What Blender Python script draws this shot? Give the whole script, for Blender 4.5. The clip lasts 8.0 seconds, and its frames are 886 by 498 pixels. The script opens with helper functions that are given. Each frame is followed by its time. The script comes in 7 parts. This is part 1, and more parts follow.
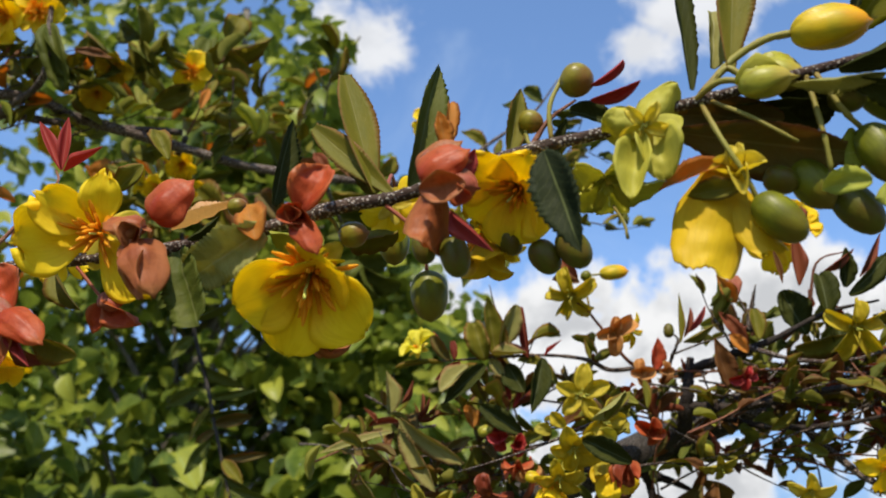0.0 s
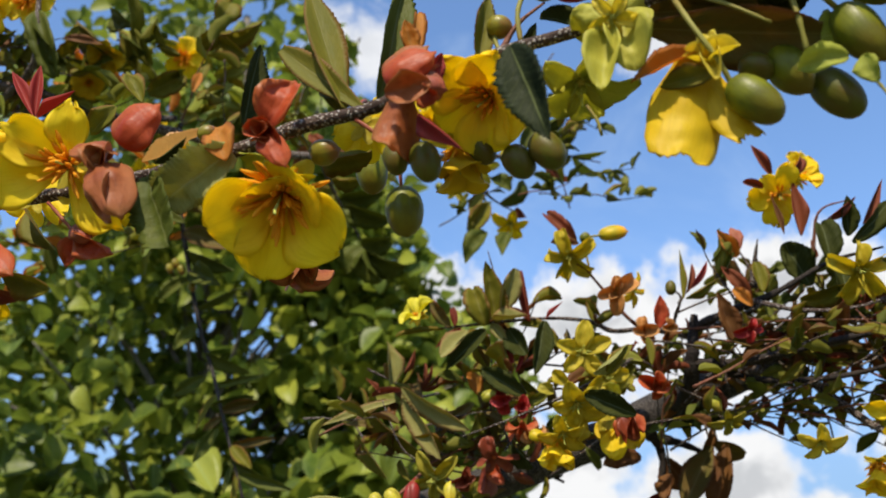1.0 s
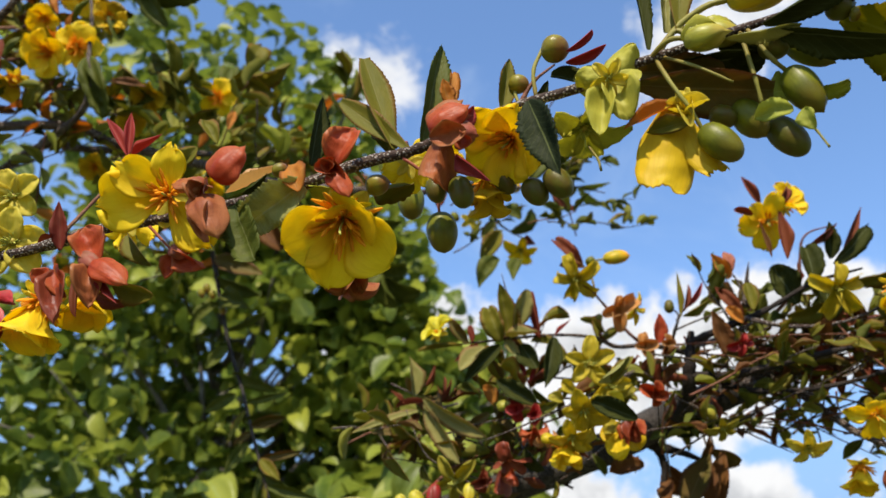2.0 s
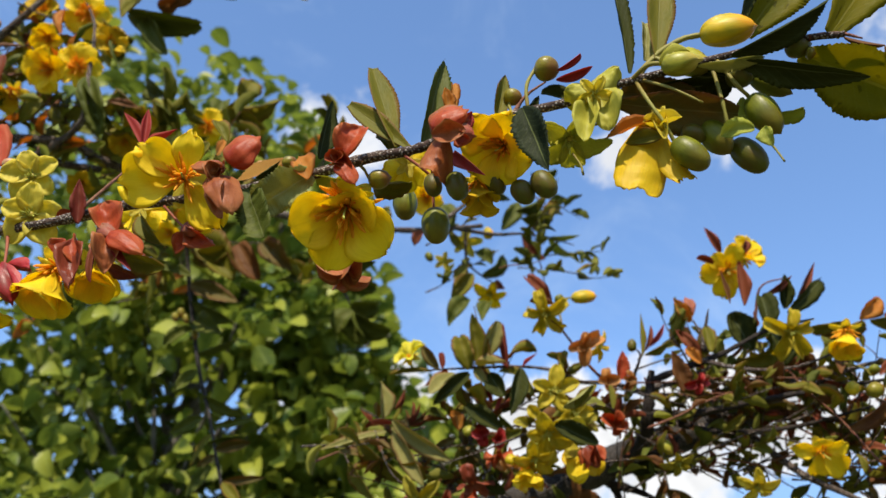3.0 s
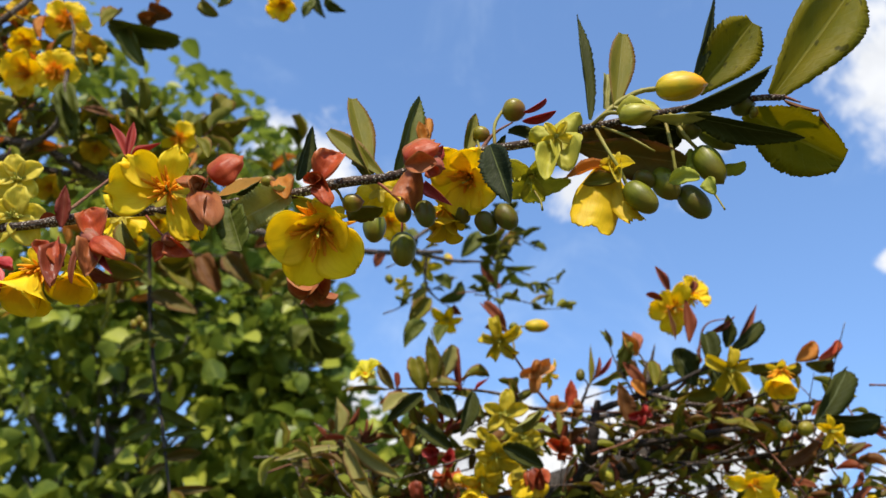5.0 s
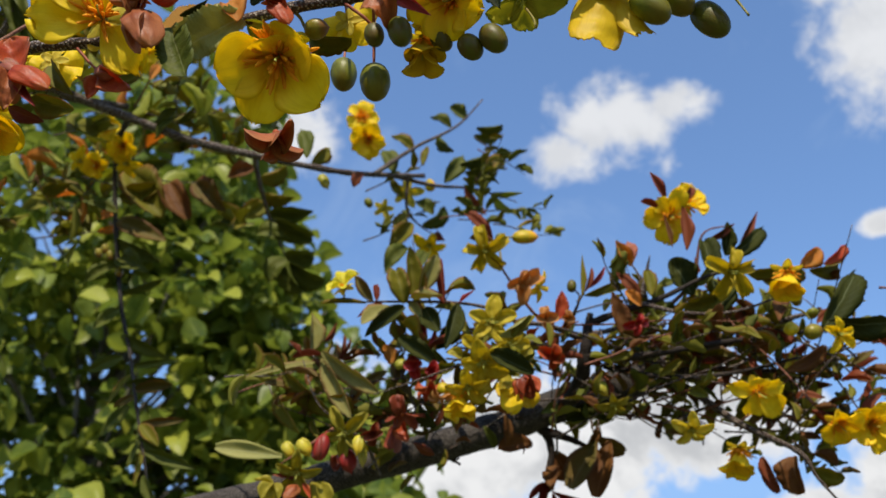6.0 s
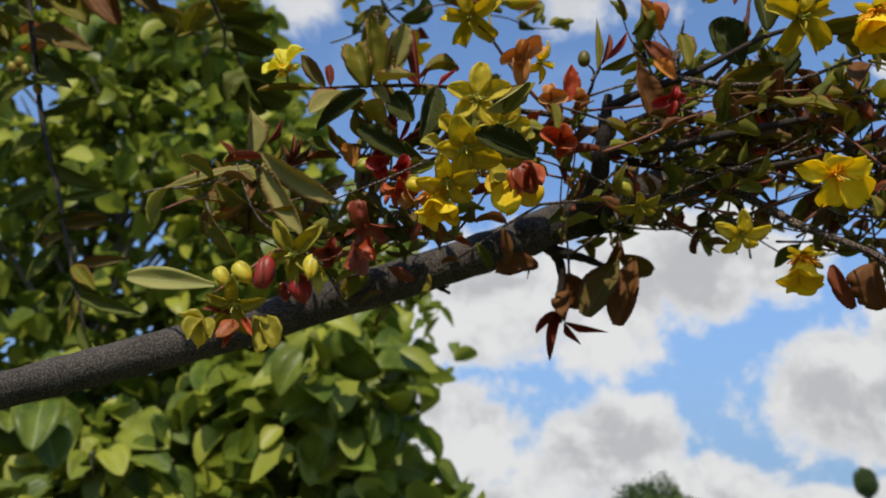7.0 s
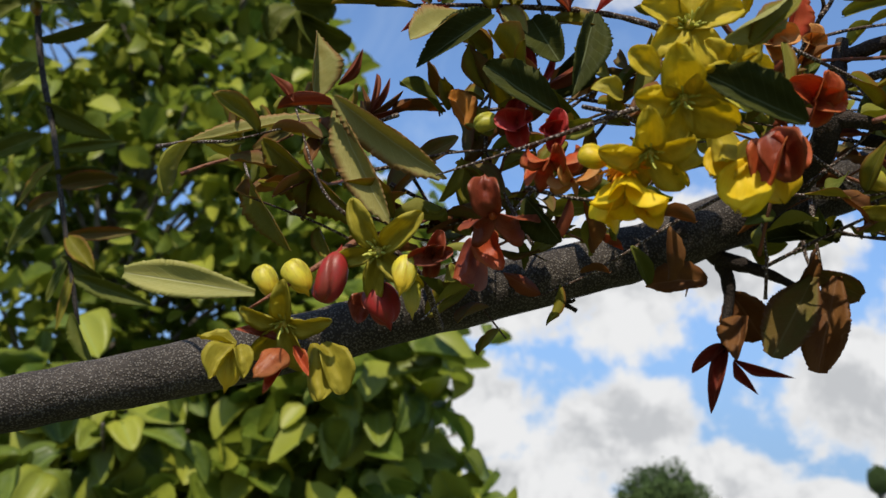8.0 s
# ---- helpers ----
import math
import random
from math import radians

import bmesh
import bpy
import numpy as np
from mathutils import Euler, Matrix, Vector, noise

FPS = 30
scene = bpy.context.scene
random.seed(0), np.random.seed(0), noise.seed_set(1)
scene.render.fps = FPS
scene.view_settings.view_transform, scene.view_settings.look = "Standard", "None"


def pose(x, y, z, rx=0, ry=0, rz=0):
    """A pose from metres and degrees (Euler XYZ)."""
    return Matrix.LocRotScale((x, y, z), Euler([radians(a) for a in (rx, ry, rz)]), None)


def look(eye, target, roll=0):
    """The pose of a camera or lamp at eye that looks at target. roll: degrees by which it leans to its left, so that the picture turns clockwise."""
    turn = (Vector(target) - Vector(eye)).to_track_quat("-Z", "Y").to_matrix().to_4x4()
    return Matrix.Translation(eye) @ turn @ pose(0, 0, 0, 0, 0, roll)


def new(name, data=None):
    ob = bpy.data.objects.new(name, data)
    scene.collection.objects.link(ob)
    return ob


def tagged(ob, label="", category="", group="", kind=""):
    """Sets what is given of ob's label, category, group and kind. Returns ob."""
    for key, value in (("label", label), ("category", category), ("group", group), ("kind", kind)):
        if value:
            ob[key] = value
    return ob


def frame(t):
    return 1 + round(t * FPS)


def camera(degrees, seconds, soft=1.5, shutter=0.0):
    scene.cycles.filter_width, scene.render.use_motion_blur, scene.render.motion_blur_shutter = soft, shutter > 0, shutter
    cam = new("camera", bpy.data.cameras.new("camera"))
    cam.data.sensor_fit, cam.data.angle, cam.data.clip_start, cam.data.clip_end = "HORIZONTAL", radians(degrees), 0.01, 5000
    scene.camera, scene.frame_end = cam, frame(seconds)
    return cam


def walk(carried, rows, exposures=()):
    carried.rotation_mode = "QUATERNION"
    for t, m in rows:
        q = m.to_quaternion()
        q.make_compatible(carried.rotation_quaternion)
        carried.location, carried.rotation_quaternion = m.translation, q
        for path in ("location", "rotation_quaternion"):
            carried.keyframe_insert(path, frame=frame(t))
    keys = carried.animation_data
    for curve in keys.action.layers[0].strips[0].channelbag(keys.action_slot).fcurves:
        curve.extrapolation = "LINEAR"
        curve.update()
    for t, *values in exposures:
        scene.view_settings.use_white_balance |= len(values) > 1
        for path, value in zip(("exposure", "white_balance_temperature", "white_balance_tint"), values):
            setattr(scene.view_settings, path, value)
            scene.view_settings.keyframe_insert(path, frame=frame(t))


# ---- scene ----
cam = camera(52.43, 8.0)
cam.data.dof.use_dof, cam.data.dof.focus_distance, cam.data.dof.aperture_fstop = True, 0.23, 29.0
PATH = [
    (0, (0.02965, 0.04441, 1.52925), (0.0151, 1.835, 2.4202), 1.37),
    (0.5, (0.0396, 0.05684, 1.51697), (0.0317, 1.8432, 2.4164), -0.42),
    (1, (0.03665, 0.05572, 1.51547), (-0.0044, 1.8418, 2.4144), -0.70),
    (1.5, (0.04073, 0.04759, 1.50802), (-0.0167, 1.8266, 2.4201), -0.89),
    (2, (0.03167, 0.02154, 1.49388), (-0.022, 1.7753, 2.4538), -0.67),
    (2.2, (0.03047, 0.01278, 1.48626), (-0.0021, 1.7481, 2.4801), -0.44),
    (3.3, (0.02069, 0.01363, 1.46635), (0.071, 1.6871, 2.5604), 2.33),
    (3.5, (0.01761, 0.00407, 1.46909), (0.0667, 1.6793, 2.5604), 3.55),
    (4, (0.01562, -0.00057, 1.4664), (0.073, 1.6623, 2.5762), 4.34),
    (4.2, (0.0207, -0.0006, 1.46023), (0.0936, 1.6465, 2.5924), 3.78),
    (5.3, (0.02373, 0.0012, 1.45703), (0.1524, 1.6432, 2.5916), 2.89),
    (5.5, (0.0271, 0.00931, 1.4536), (0.1676, 1.655, 2.5814), 2.52),
    (6, (0.02822, 0.04426, 1.44948), (0.1867, 1.7218, 2.5269), 1.77),
    (6.5, (0.04187, 0.09312, 1.44953), (0.2068, 1.844, 2.4021), 0.06),
    (7, (0.05146, 0.14449, 1.47212), (0.2045, 1.9687, 2.2776), -0.17),
    (7.5, (0.04288, 0.19559, 1.50243), (0.1655, 2.0342, 2.2798), 2.61),
    (8, (0.02732, 0.24612, 1.52313), (0.1318, 2.0987, 2.2694), 3.69),
]
walk(cam, [(t, look(eye, target, roll)) for t, eye, target, roll in PATH], exposures=[(0, 0.33), (2, 0.42), (3.3, 0.48), (4, 0.55), (5.5, 0.46), (6.5, 0.03), (7, 0.04), (8, 0.2)])


# ---- world, sun and exposure ----
SUN_EL, SUN_AZ = 50.0, 192.0  # degrees above the horizon; degrees clockwise from +y


def bearing(az, el):
    a, e = radians(az), radians(el)
    return Vector((math.sin(a) * math.cos(e), math.cos(a) * math.cos(e), math.sin(e)))


sun = new("sun", bpy.data.lights.new("sun", "SUN"))
sun.data.energy, sun.data.angle, sun.data.color = 5.0, radians(0.55), (1.0, 0.90, 0.74)
sun.matrix_basis = look(bearing(SUN_AZ, SUN_EL) * 30, (0, 0, 0))


class Graph:
    """Short calls for a node tree."""

    def __init__(self, tree):
        self.tree = tree
        tree.nodes.clear()

    def add(self, kind, inputs=None):
        node = self.tree.nodes.new(kind)
        for key, value in (inputs or {}).items():
            socket = node.inputs[key]
            if isinstance(value, bpy.types.NodeSocket):
                self.tree.links.new(value, socket)
            else:
                socket.default_value = value
        return node

    def math(self, op, a, b=0.0, clamp=False):
        node = self.add("ShaderNodeMath", {0: a, 1: b})
        node.operation, node.use_clamp = op, clamp
        return node.outputs[0]

    def plus(self, a, b):
        node = self.add("ShaderNodeVectorMath", {0: a, 1: b})
        node.operation = "ADD"
        return node.outputs[0]

    def span(self, value, lo, hi, to_lo=0.0, to_hi=1.0, smooth=True):
        node = self.add("ShaderNodeMapRange", {0: value, 1: lo, 2: hi, 3: to_lo, 4: to_hi})
        if smooth:
            node.interpolation_type = "SMOOTHSTEP"
        return node.outputs[0]

    def mix(self, fac, a, b, blend="MIX"):
        node = self.add("ShaderNodeMix")
        node.data_type, node.blend_type = "RGBA", blend
        for key, value in ((0, fac), (6, a), (7, b)):
            if isinstance(value, bpy.types.NodeSocket):
                self.tree.links.new(value, node.inputs[key])
            else:
                node.inputs[key].default_value = value if key == 0 else (*value[:3], 1)
        return node.outputs[2]

    def luck(self):
        """A number of its own for every object and for every loose piece of a joined mesh."""
        whole = self.add("ShaderNodeObjectInfo").outputs["Random"]
        piece = self.add("ShaderNodeNewGeometry").outputs["Random Per Island"]
        return self.math("FRACT", self.math("ADD", whole, piece))

    def noise(self, scale, vector=None, detail=3.0, rough=0.55, distort=0.0):
        node = self.add("ShaderNodeTexNoise", {"Scale": scale, "Detail": detail, "Roughness": rough, "Distortion": distort})
        if vector is not None:
            self.tree.links.new(vector, node.inputs["Vector"])
        return node.outputs[0]


# Cumulus of a fair day: bearing, elevation, half width, half height, in degrees.
CLOUDS = [
    (19.0, 40.0, 6.0, 2.8), (14.8, 38.4, 3.2, 2.0), (24.0, 40.8, 3.0, 1.5), (39.2, 41.6, 4.6, 5.0), (-6.8, 39.0, 3.6, 2.8), (-10.0, 39.8, 2.8, 2.2),
    (36.2, 31.2, 2.2, 0.8), (41.0, 30.5, 4.0, 2.2), (-2.0, 21.0, 9.0, 5.0), (7.5, 20.6, 8.0, 4.6), (15.5, 20.4, 8.0, 4.9), (22.0, 21.4, 6.6, 3.9), (26.4, 21.0, 3.6, 2.6),
    (4.5, 12.8, 6.8, 3.4), (14.6, 10.8, 5.4, 3.6), (29.0, 13.0, 7.0, 4.5), (34.5, 16.4, 5.0, 4.2), (43.0, 14.0, 9.0, 6.0), (40.0, 23.0, 5.0, 3.0),
    (21.5, 8.4, 4.6, 2.2), (9.0, 6.6, 6.5, 2.2), (16.5, 5.6, 7.0, 2.0), (26.0, 6.4, 7.0, 2.2), (36.0, 7.0, 8.0, 2.6),
]


def make_sky():
    world = bpy.data.worlds.new("sky")
    scene.world = world
    world.use_nodes = True
    g = Graph(world.node_tree)
    air = g.add("ShaderNodeTexSky")
    air.sky_type, air.sun_disc = "NISHITA", False
    air.sun_elevation, air.sun_rotation = radians(SUN_EL), radians(SUN_AZ)
    air.air_density, air.dust_density, air.ozone_density = 1.0, 0.6, 2.2
    way = g.add("ShaderNodeTexCoord").outputs["Generated"]
    axes = g.add("ShaderNodeSeparateXYZ", {0: way})
    az = g.math("MULTIPLY", g.math("ARCTAN2", axes.outputs[0], axes.outputs[1]), 57.29578)
    el = g.math("MULTIPLY", g.math("ARCSINE", axes.outputs[2]), 57.29578)
    body = None
    for a, e, w, h in CLOUDS:
        u = g.math("DIVIDE", g.math("SUBTRACT", az, a), w)
        v = g.math("DIVIDE", g.math("SUBTRACT", el, e), h)
        far = g.math("SQRT", g.math("ADD", g.math("MULTIPLY", u, u), g.math("MULTIPLY", v, v)))
        near = g.math("SUBTRACT", 1.0, far)
        body = near if body is None else g.math("MAXIMUM", body, near)
    puff = g.noise(9.0, way, 6.0, 0.56, 0.25)
    fine = g.noise(34.0, way, 5.0, 0.6)
    # away from the listed clouds the same weather goes on
    rest = g.math("SUBTRACT", g.math("MULTIPLY", g.noise(3.2, way, 4.0, 0.5), 4.0), 2.75)
    out = g.math("MAXIMUM", g.span(g.math("ABSOLUTE", g.math("SUBTRACT", az, 15.0)), 36.0, 52.0), g.span(el, 46.0, 60.0))
    rest = g.math("SUBTRACT", g.math("MULTIPLY", g.math("ADD", rest, 2.0), out), 2.0)
    body = g.math("MAXIMUM", body, rest)
    thick = g.math("ADD", g.math("MAXIMUM", body, -1.2), g.math("MULTIPLY", g.math("SUBTRACT", puff, 0.5), 2.0))
    thick = g.math("ADD", thick, g.math("MULTIPLY", g.math("SUBTRACT", fine, 0.5), 0.95))
    thick = g.math("ADD", thick, g.span(el, 13.0, 6.0, 0.0, 0.2))
    # the high clouds are thinner and fray out
    high = g.span(el, 29.0, 36.0)
    fray = g.math("MULTIPLY", high, g.math("SUBTRACT", g.noise(22.0, way, 6.0, 0.7, 0.6), 0.5))
    thick = g.math("ADD", thick, g.math("MULTIPLY", fray, 1.4))
    cover = g.math("MULTIPLY", g.span(g.math("DIVIDE", thick, g.math("ADD", 1.0, g.math("MULTIPLY", high, 0.9))), -0.08, 0.34), g.math("SUBTRACT", 1.0, g.math("MULTIPLY", high, 0.1)))
    # grey undersides where the cloud is deep
    above = g.noise(9.0, g.plus(way, (0.0, 0.0, 0.028)), 6.0, 0.56, 0.25)
    under = g.span(g.math("SUBTRACT", above, puff), -0.09, 0.1)
    grey = g.math("MULTIPLY", g.span(el, 34.0, 26.0, 0.35, 1.0), g.math("MULTIPLY", g.span(thick, 0.05, 0.6), under))
    white = g.mix(grey, (4.9, 4.92, 4.95), (3.2, 3.28, 3.4))
    veil = g.math("MULTIPLY", g.span(g.noise(5.0, way, 6.0, 0.65, 0.8), 0.5, 0.8), 0.22)
    haze = g.mix(veil, air.outputs[0], (3.4, 3.6, 3.9))
    haze = g.mix(1.0, haze, SKY_TONE, "MULTIPLY")
    haze = g.mix(g.span(el, 26.0, 6.0, 0.0, 0.85), haze, (1.45, 2.25, 3.45))
    both = g.mix(cover, haze, white)
    ground = g.add("ShaderNodeBackground", {"Color": both, "Strength": 0.15})
    end = g.add("ShaderNodeOutputWorld", {"Surface": ground.outputs[0]})


SKY_TONE = (1.08, 1.22, 1.35)
make_sky()


# ---- materials ----
def material(name, build):
    mat = bpy.data.materials.new(name)
    mat.use_nodes = True
    g = Graph(mat.node_tree)
    g.add("ShaderNodeOutputMaterial", {"Surface": build(g)})
    return mat


def leafy(name, face, back, vein, thin=0.35, gloss=0.55, edge=None, spots=0.0, scale=90.0, ribs=9.0, sheen=0.16, sunlit=None):
    """A blade: two colours that drift over it, a paler midrib and side ribs by the blade's own layout, light that comes through."""

    def build(g):
        uv = g.add("ShaderNodeUVMap").outputs[0]
        at = g.add("ShaderNodeTexCoord").outputs["Object"]
        luck = g.luck()
        axes = g.add("ShaderNodeSeparateXYZ", {0: uv})
        side = g.math("ABSOLUTE", g.math("SUBTRACT", axes.outputs[1], 0.5))
        shift = g.add("ShaderNodeCombineXYZ", {0: g.math("MULTIPLY", luck, 17.0), 1: axes.outputs[0], 2: axes.outputs[1]}).outputs[0]
        drift = g.noise(2.2, shift, 4.0, 0.6)
        grain = g.noise(26.0, shift, 3.0, 0.6)
        base = g.mix(g.span(drift, 0.35, 0.65), face, back)
        base = g.mix(g.math("MULTIPLY", g.math("SUBTRACT", luck, 0.5), 0.5), base, [c * 1.5 for c in face])
        base = g.mix(g.math("MULTIPLY", g.span(grain, 0.45, 0.75), 0.3), base, [c * 0.6 for c in back])
        # random leaves get a brighter colour that stands for sun on them
        if sunlit:
            base = g.mix(g.span(luck, 0.35, 1.0, 0.0, 0.85), base, sunlit)
        if edge:
            rim = g.math("MULTIPLY", g.span(g.math("ADD", side, g.math("MULTIPLY", drift, 0.12)), 0.4, 0.56), 0.85)
            base = g.mix(rim, base, edge)
        if spots:
            dots = g.noise(11.0, shift, 1.0, 0.3)
            base = g.mix(g.math("MULTIPLY", g.span(dots, 0.66, 0.71), spots), base, [c * 0.22 for c in face])
        rib = g.math("SINE", g.math("MULTIPLY", g.math("SUBTRACT", axes.outputs[0], g.math("MULTIPLY", side, 0.5)), ribs * 6.2832))
        ribline = g.math("MULTIPLY", g.span(rib, 0.86, 1.0), 0.2)
        mid = g.span(side, 0.012, 0.032, 1.0, 0.0)
        lines = g.math("MAXIMUM", mid, ribline)
        base = g.mix(g.math("MULTIPLY", lines, 0.65), base, vein)
        relief = g.math("ADD", g.math("MULTIPLY", lines, -0.6), g.math("MULTIPLY", grain, 0.25))
        bump = g.add("ShaderNodeBump", {"Height": relief, "Strength": 0.35, "Distance": 0.0006}).outputs[0]
        skin = g.add("ShaderNodeBsdfPrincipled", {"Base Color": base, "Roughness": g.span(grain, 0.3, 0.7, gloss - 0.06, gloss + 0.14),
                                                  "Specular IOR Level": sheen, "Normal": bump})
        glow = g.add("ShaderNodeBsdfTranslucent", {"Color": g.mix(0.5, base, [min(1.0, c * 2.0) for c in back]), "Normal": bump})
        return g.add("ShaderNodeMixShader", {0: thin, 1: skin.outputs[0], 2: glow.outputs[0]}).outputs[0]

    return material(name, build)


def petalled(name, face, deep, thin=0.45, gloss=0.5, streak=26.0, blotch=0.25, rim=None, sheen=0.2):
    """A petal or sepal: fine streaks along it, a deeper tone towards its foot, soft gloss, light that comes through."""

    def build(g):
        uv = g.add("ShaderNodeUVMap").outputs[0]
        luck = g.add("ShaderNodeObjectInfo").outputs["Random"]
        axes = g.add("ShaderNodeSeparateXYZ", {0: uv})
        lined = g.add("ShaderNodeCombineXYZ", {0: g.math("MULTIPLY", axes.outputs[0], 0.12), 1: axes.outputs[1], 2: g.math("MULTIPLY", luck, 9.0)}).outputs[0]
        streaks = g.noise(streak, lined, 3.0, 0.6)
        drift = g.noise(2.6, g.add("ShaderNodeCombineXYZ", {0: axes.outputs[0], 1: axes.outputs[1], 2: g.math("MULTIPLY", luck, 13.0)}).outputs[0], 4.0, 0.6)
        foot = g.span(axes.outputs[0], 0.0, 0.36, 0.6, 0.0)
        base = g.mix(foot, face, deep)
        base = g.mix(g.math("MULTIPLY", g.span(drift, 0.4, 0.75), blotch), base, deep)
        base = g.mix(g.math("MULTIPLY", g.span(streaks, 0.45, 0.7), 0.2), base, [c * 0.72 for c in deep])
        base = g.mix(g.math("MULTIPLY", luck, 0.18), base, deep)
        if rim:
            side = g.math("ABSOLUTE", g.math("SUBTRACT", axes.outputs[1], 0.5))
            edge = g.math("MAXIMUM", g.span(side, 0.26, 0.5), g.span(axes.outputs[0], 0.8, 1.0))
            base = g.mix(g.math("MULTIPLY", edge, g.span(drift, 0.3, 0.7, 0.1, 0.5)), base, rim)
            veins = g.noise(16.0, g.add("ShaderNodeCombineXYZ", {0: g.math("MULTIPLY", axes.outputs[0], 0.5), 1: axes.outputs[1], 2: luck}).outputs[0], 5.0, 0.7, 0.6)
            base = g.mix(g.math("MULTIPLY", g.span(veins, 0.5, 0.7), 0.4), base, [c * 0.6 for c in deep])
            streaks = g.math("ADD", streaks, g.math("MULTIPLY", veins, 0.9))
        bump = g.add("ShaderNodeBump", {"Height": g.math("ADD", g.math("MULTIPLY", streaks, 0.35), g.math("MULTIPLY", drift, 1.2)), "Strength": 0.3, "Distance": 0.0007}).outputs[0]
        skin = g.add("ShaderNodeBsdfPrincipled", {"Base Color": base, "Roughness": gloss, "Specular IOR Level": sheen, "Normal": bump})
        glow = g.add("ShaderNodeBsdfTranslucent", {"Color": base, "Normal": bump})
        return g.add("ShaderNodeMixShader", {0: thin, 1: skin.outputs[0], 2: glow.outputs[0]}).outputs[0]

    return material(name, build)


def fruity(name, face, deep, gloss=0.28, freckle=0.35, tip=None, streak=0.14):
    """Smooth rind of a berry or bud, mottled, with pale freckles."""

    def build(g):
        at = g.add("ShaderNodeTexCoord").outputs["Generated"]
        luck = g.add("ShaderNodeObjectInfo").outputs["Random"]
        where = g.plus(at, g.add("ShaderNodeCombineXYZ", {0: luck, 1: luck, 2: luck}).outputs[0])
        drift = g.noise(2.4, where, 3.0, 0.55)
        grain = g.noise(24.0, where, 3.0, 0.6)
        base = g.mix(g.span(drift, 0.35, 0.65), face, deep)
        axes = g.add("ShaderNodeSeparateXYZ", {0: where})
        lengthwise = g.add("ShaderNodeCombineXYZ", {0: g.math("MULTIPLY", axes.outputs[0], 0.2), 1: axes.outputs[1], 2: axes.outputs[2]}).outputs[0]
        stripes = g.noise(9.0, lengthwise, 3.0, 0.6)
        base = g.mix(g.math("MULTIPLY", g.span(stripes, 0.5, 0.68), streak), base, [deep[0] * 0.62, deep[1] * 0.4, deep[2] * 0.4])
        if tip:
            long = g.add("ShaderNodeSeparateXYZ", {0: g.add("ShaderNodeTexCoord").outputs["Object"]}).outputs[0]
            base = g.mix(g.span(g.math("ADD", long, g.math("MULTIPLY", drift, 0.5)), 0.75, 1.35), base, tip)
        base = g.mix(g.math("MULTIPLY", g.span(grain, 0.58, 0.75), freckle), base, [min(1.0, c * 1.7 + 0.03) for c in face])
        bump = g.add("ShaderNodeBump", {"Height": g.math("ADD", drift, g.math("MULTIPLY", grain, 0.4)), "Strength": 0.18, "Distance": 0.0006}).outputs[0]
        return g.add("ShaderNodeBsdfPrincipled", {"Base Color": base, "Roughness": g.span(grain, 0.3, 0.7, gloss, gloss + 0.14), "Specular IOR Level": 0.2,
                                                  "Subsurface Weight": 0.12, "Subsurface Radius": (0.002, 0.002, 0.0006), "Normal": bump}).outputs[0]

    return material(name, build)


def barky(name, dark, pale, speck, scale=260.0, specks=0.6, rough=0.85):
    """Bark with pale corky dots over dark rind, and slow patches of grey bloom."""

    def build(g):
        at = g.add("ShaderNodeTexCoord").outputs["Object"]
        patch = g.noise(scale * 0.08, at, 4.0, 0.6)
        grain = g.noise(scale, at, 4.0, 0.65)
        cells = g.add("ShaderNodeTexVoronoi", {"Vector": at, "Scale": scale * 3.2, "Randomness": 1.0}).outputs["Distance"]
        base = g.mix(g.span(patch, 0.35, 0.68), dark, pale)
        base = g.mix(g.math("MULTIPLY", g.span(grain, 0.4, 0.7), 0.6), base, [c * 0.5 for c in dark])
        dots = g.math("MULTIPLY", g.span(cells, 0.24, 0.52, 1.0, 0.0), g.math("MULTIPLY", g.span(patch, 0.3, 0.6, 0.35, 1.0), specks))
        base = g.mix(dots, base, speck)
        relief = g.math("ADD", g.math("MULTIPLY", dots, 0.8), grain)
        bump = g.add("ShaderNodeBump", {"Height": relief, "Strength": 0.7, "Distance": 0.0012}).outputs[0]
        return g.add("ShaderNodeBsdfPrincipled", {"Base Color": base, "Roughness": rough, "Specular IOR Level": 0.25, "Normal": bump}).outputs[0]

    return material(name, build)


def earthy(name, one, two, scale=1.5):
    def build(g):
        at = g.add("ShaderNodeTexCoord").outputs["Object"]
        broad, fine = g.noise(scale * 0.1, at, 4.0), g.noise(scale * 12, at, 5.0, 0.7)
        base = g.mix(g.span(broad, 0.35, 0.65), one, two)
        base = g.mix(g.math("MULTIPLY", g.span(fine, 0.4, 0.7), 0.6), base, [c * 0.5 for c in one])
        bump = g.add("ShaderNodeBump", {"Height": fine, "Strength": 0.6, "Distance": 0.03}).outputs[0]
        return g.add("ShaderNodeBsdfPrincipled", {"Base Color": base, "Roughness": 0.95, "Normal": bump}).outputs[0]

    return material(name, build)


OLIVE = leafy("olive_leaf", (0.155, 0.15, 0.014), (0.215, 0.185, 0.018), (0.26, 0.24, 0.07), thin=0.42, edge=(0.2, 0.08, 0.02))
SAGE = leafy("pale_olive_leaf", (0.25, 0.24, 0.07), (0.3, 0.26, 0.075), (0.42, 0.4, 0.2), thin=0.42, edge=(0.26, 0.12, 0.05))
SPOTTED = leafy("spotted_olive_leaf", (0.19, 0.185, 0.008), (0.26, 0.22, 0.006), (0.36, 0.32, 0.06), thin=0.66, spots=0.8)
GREEN = leafy("dark_green_leaf", (0.032, 0.038, 0.008), (0.05, 0.054, 0.010), (0.15, 0.17, 0.08), thin=0.3, gloss=0.6, sheen=0.06)
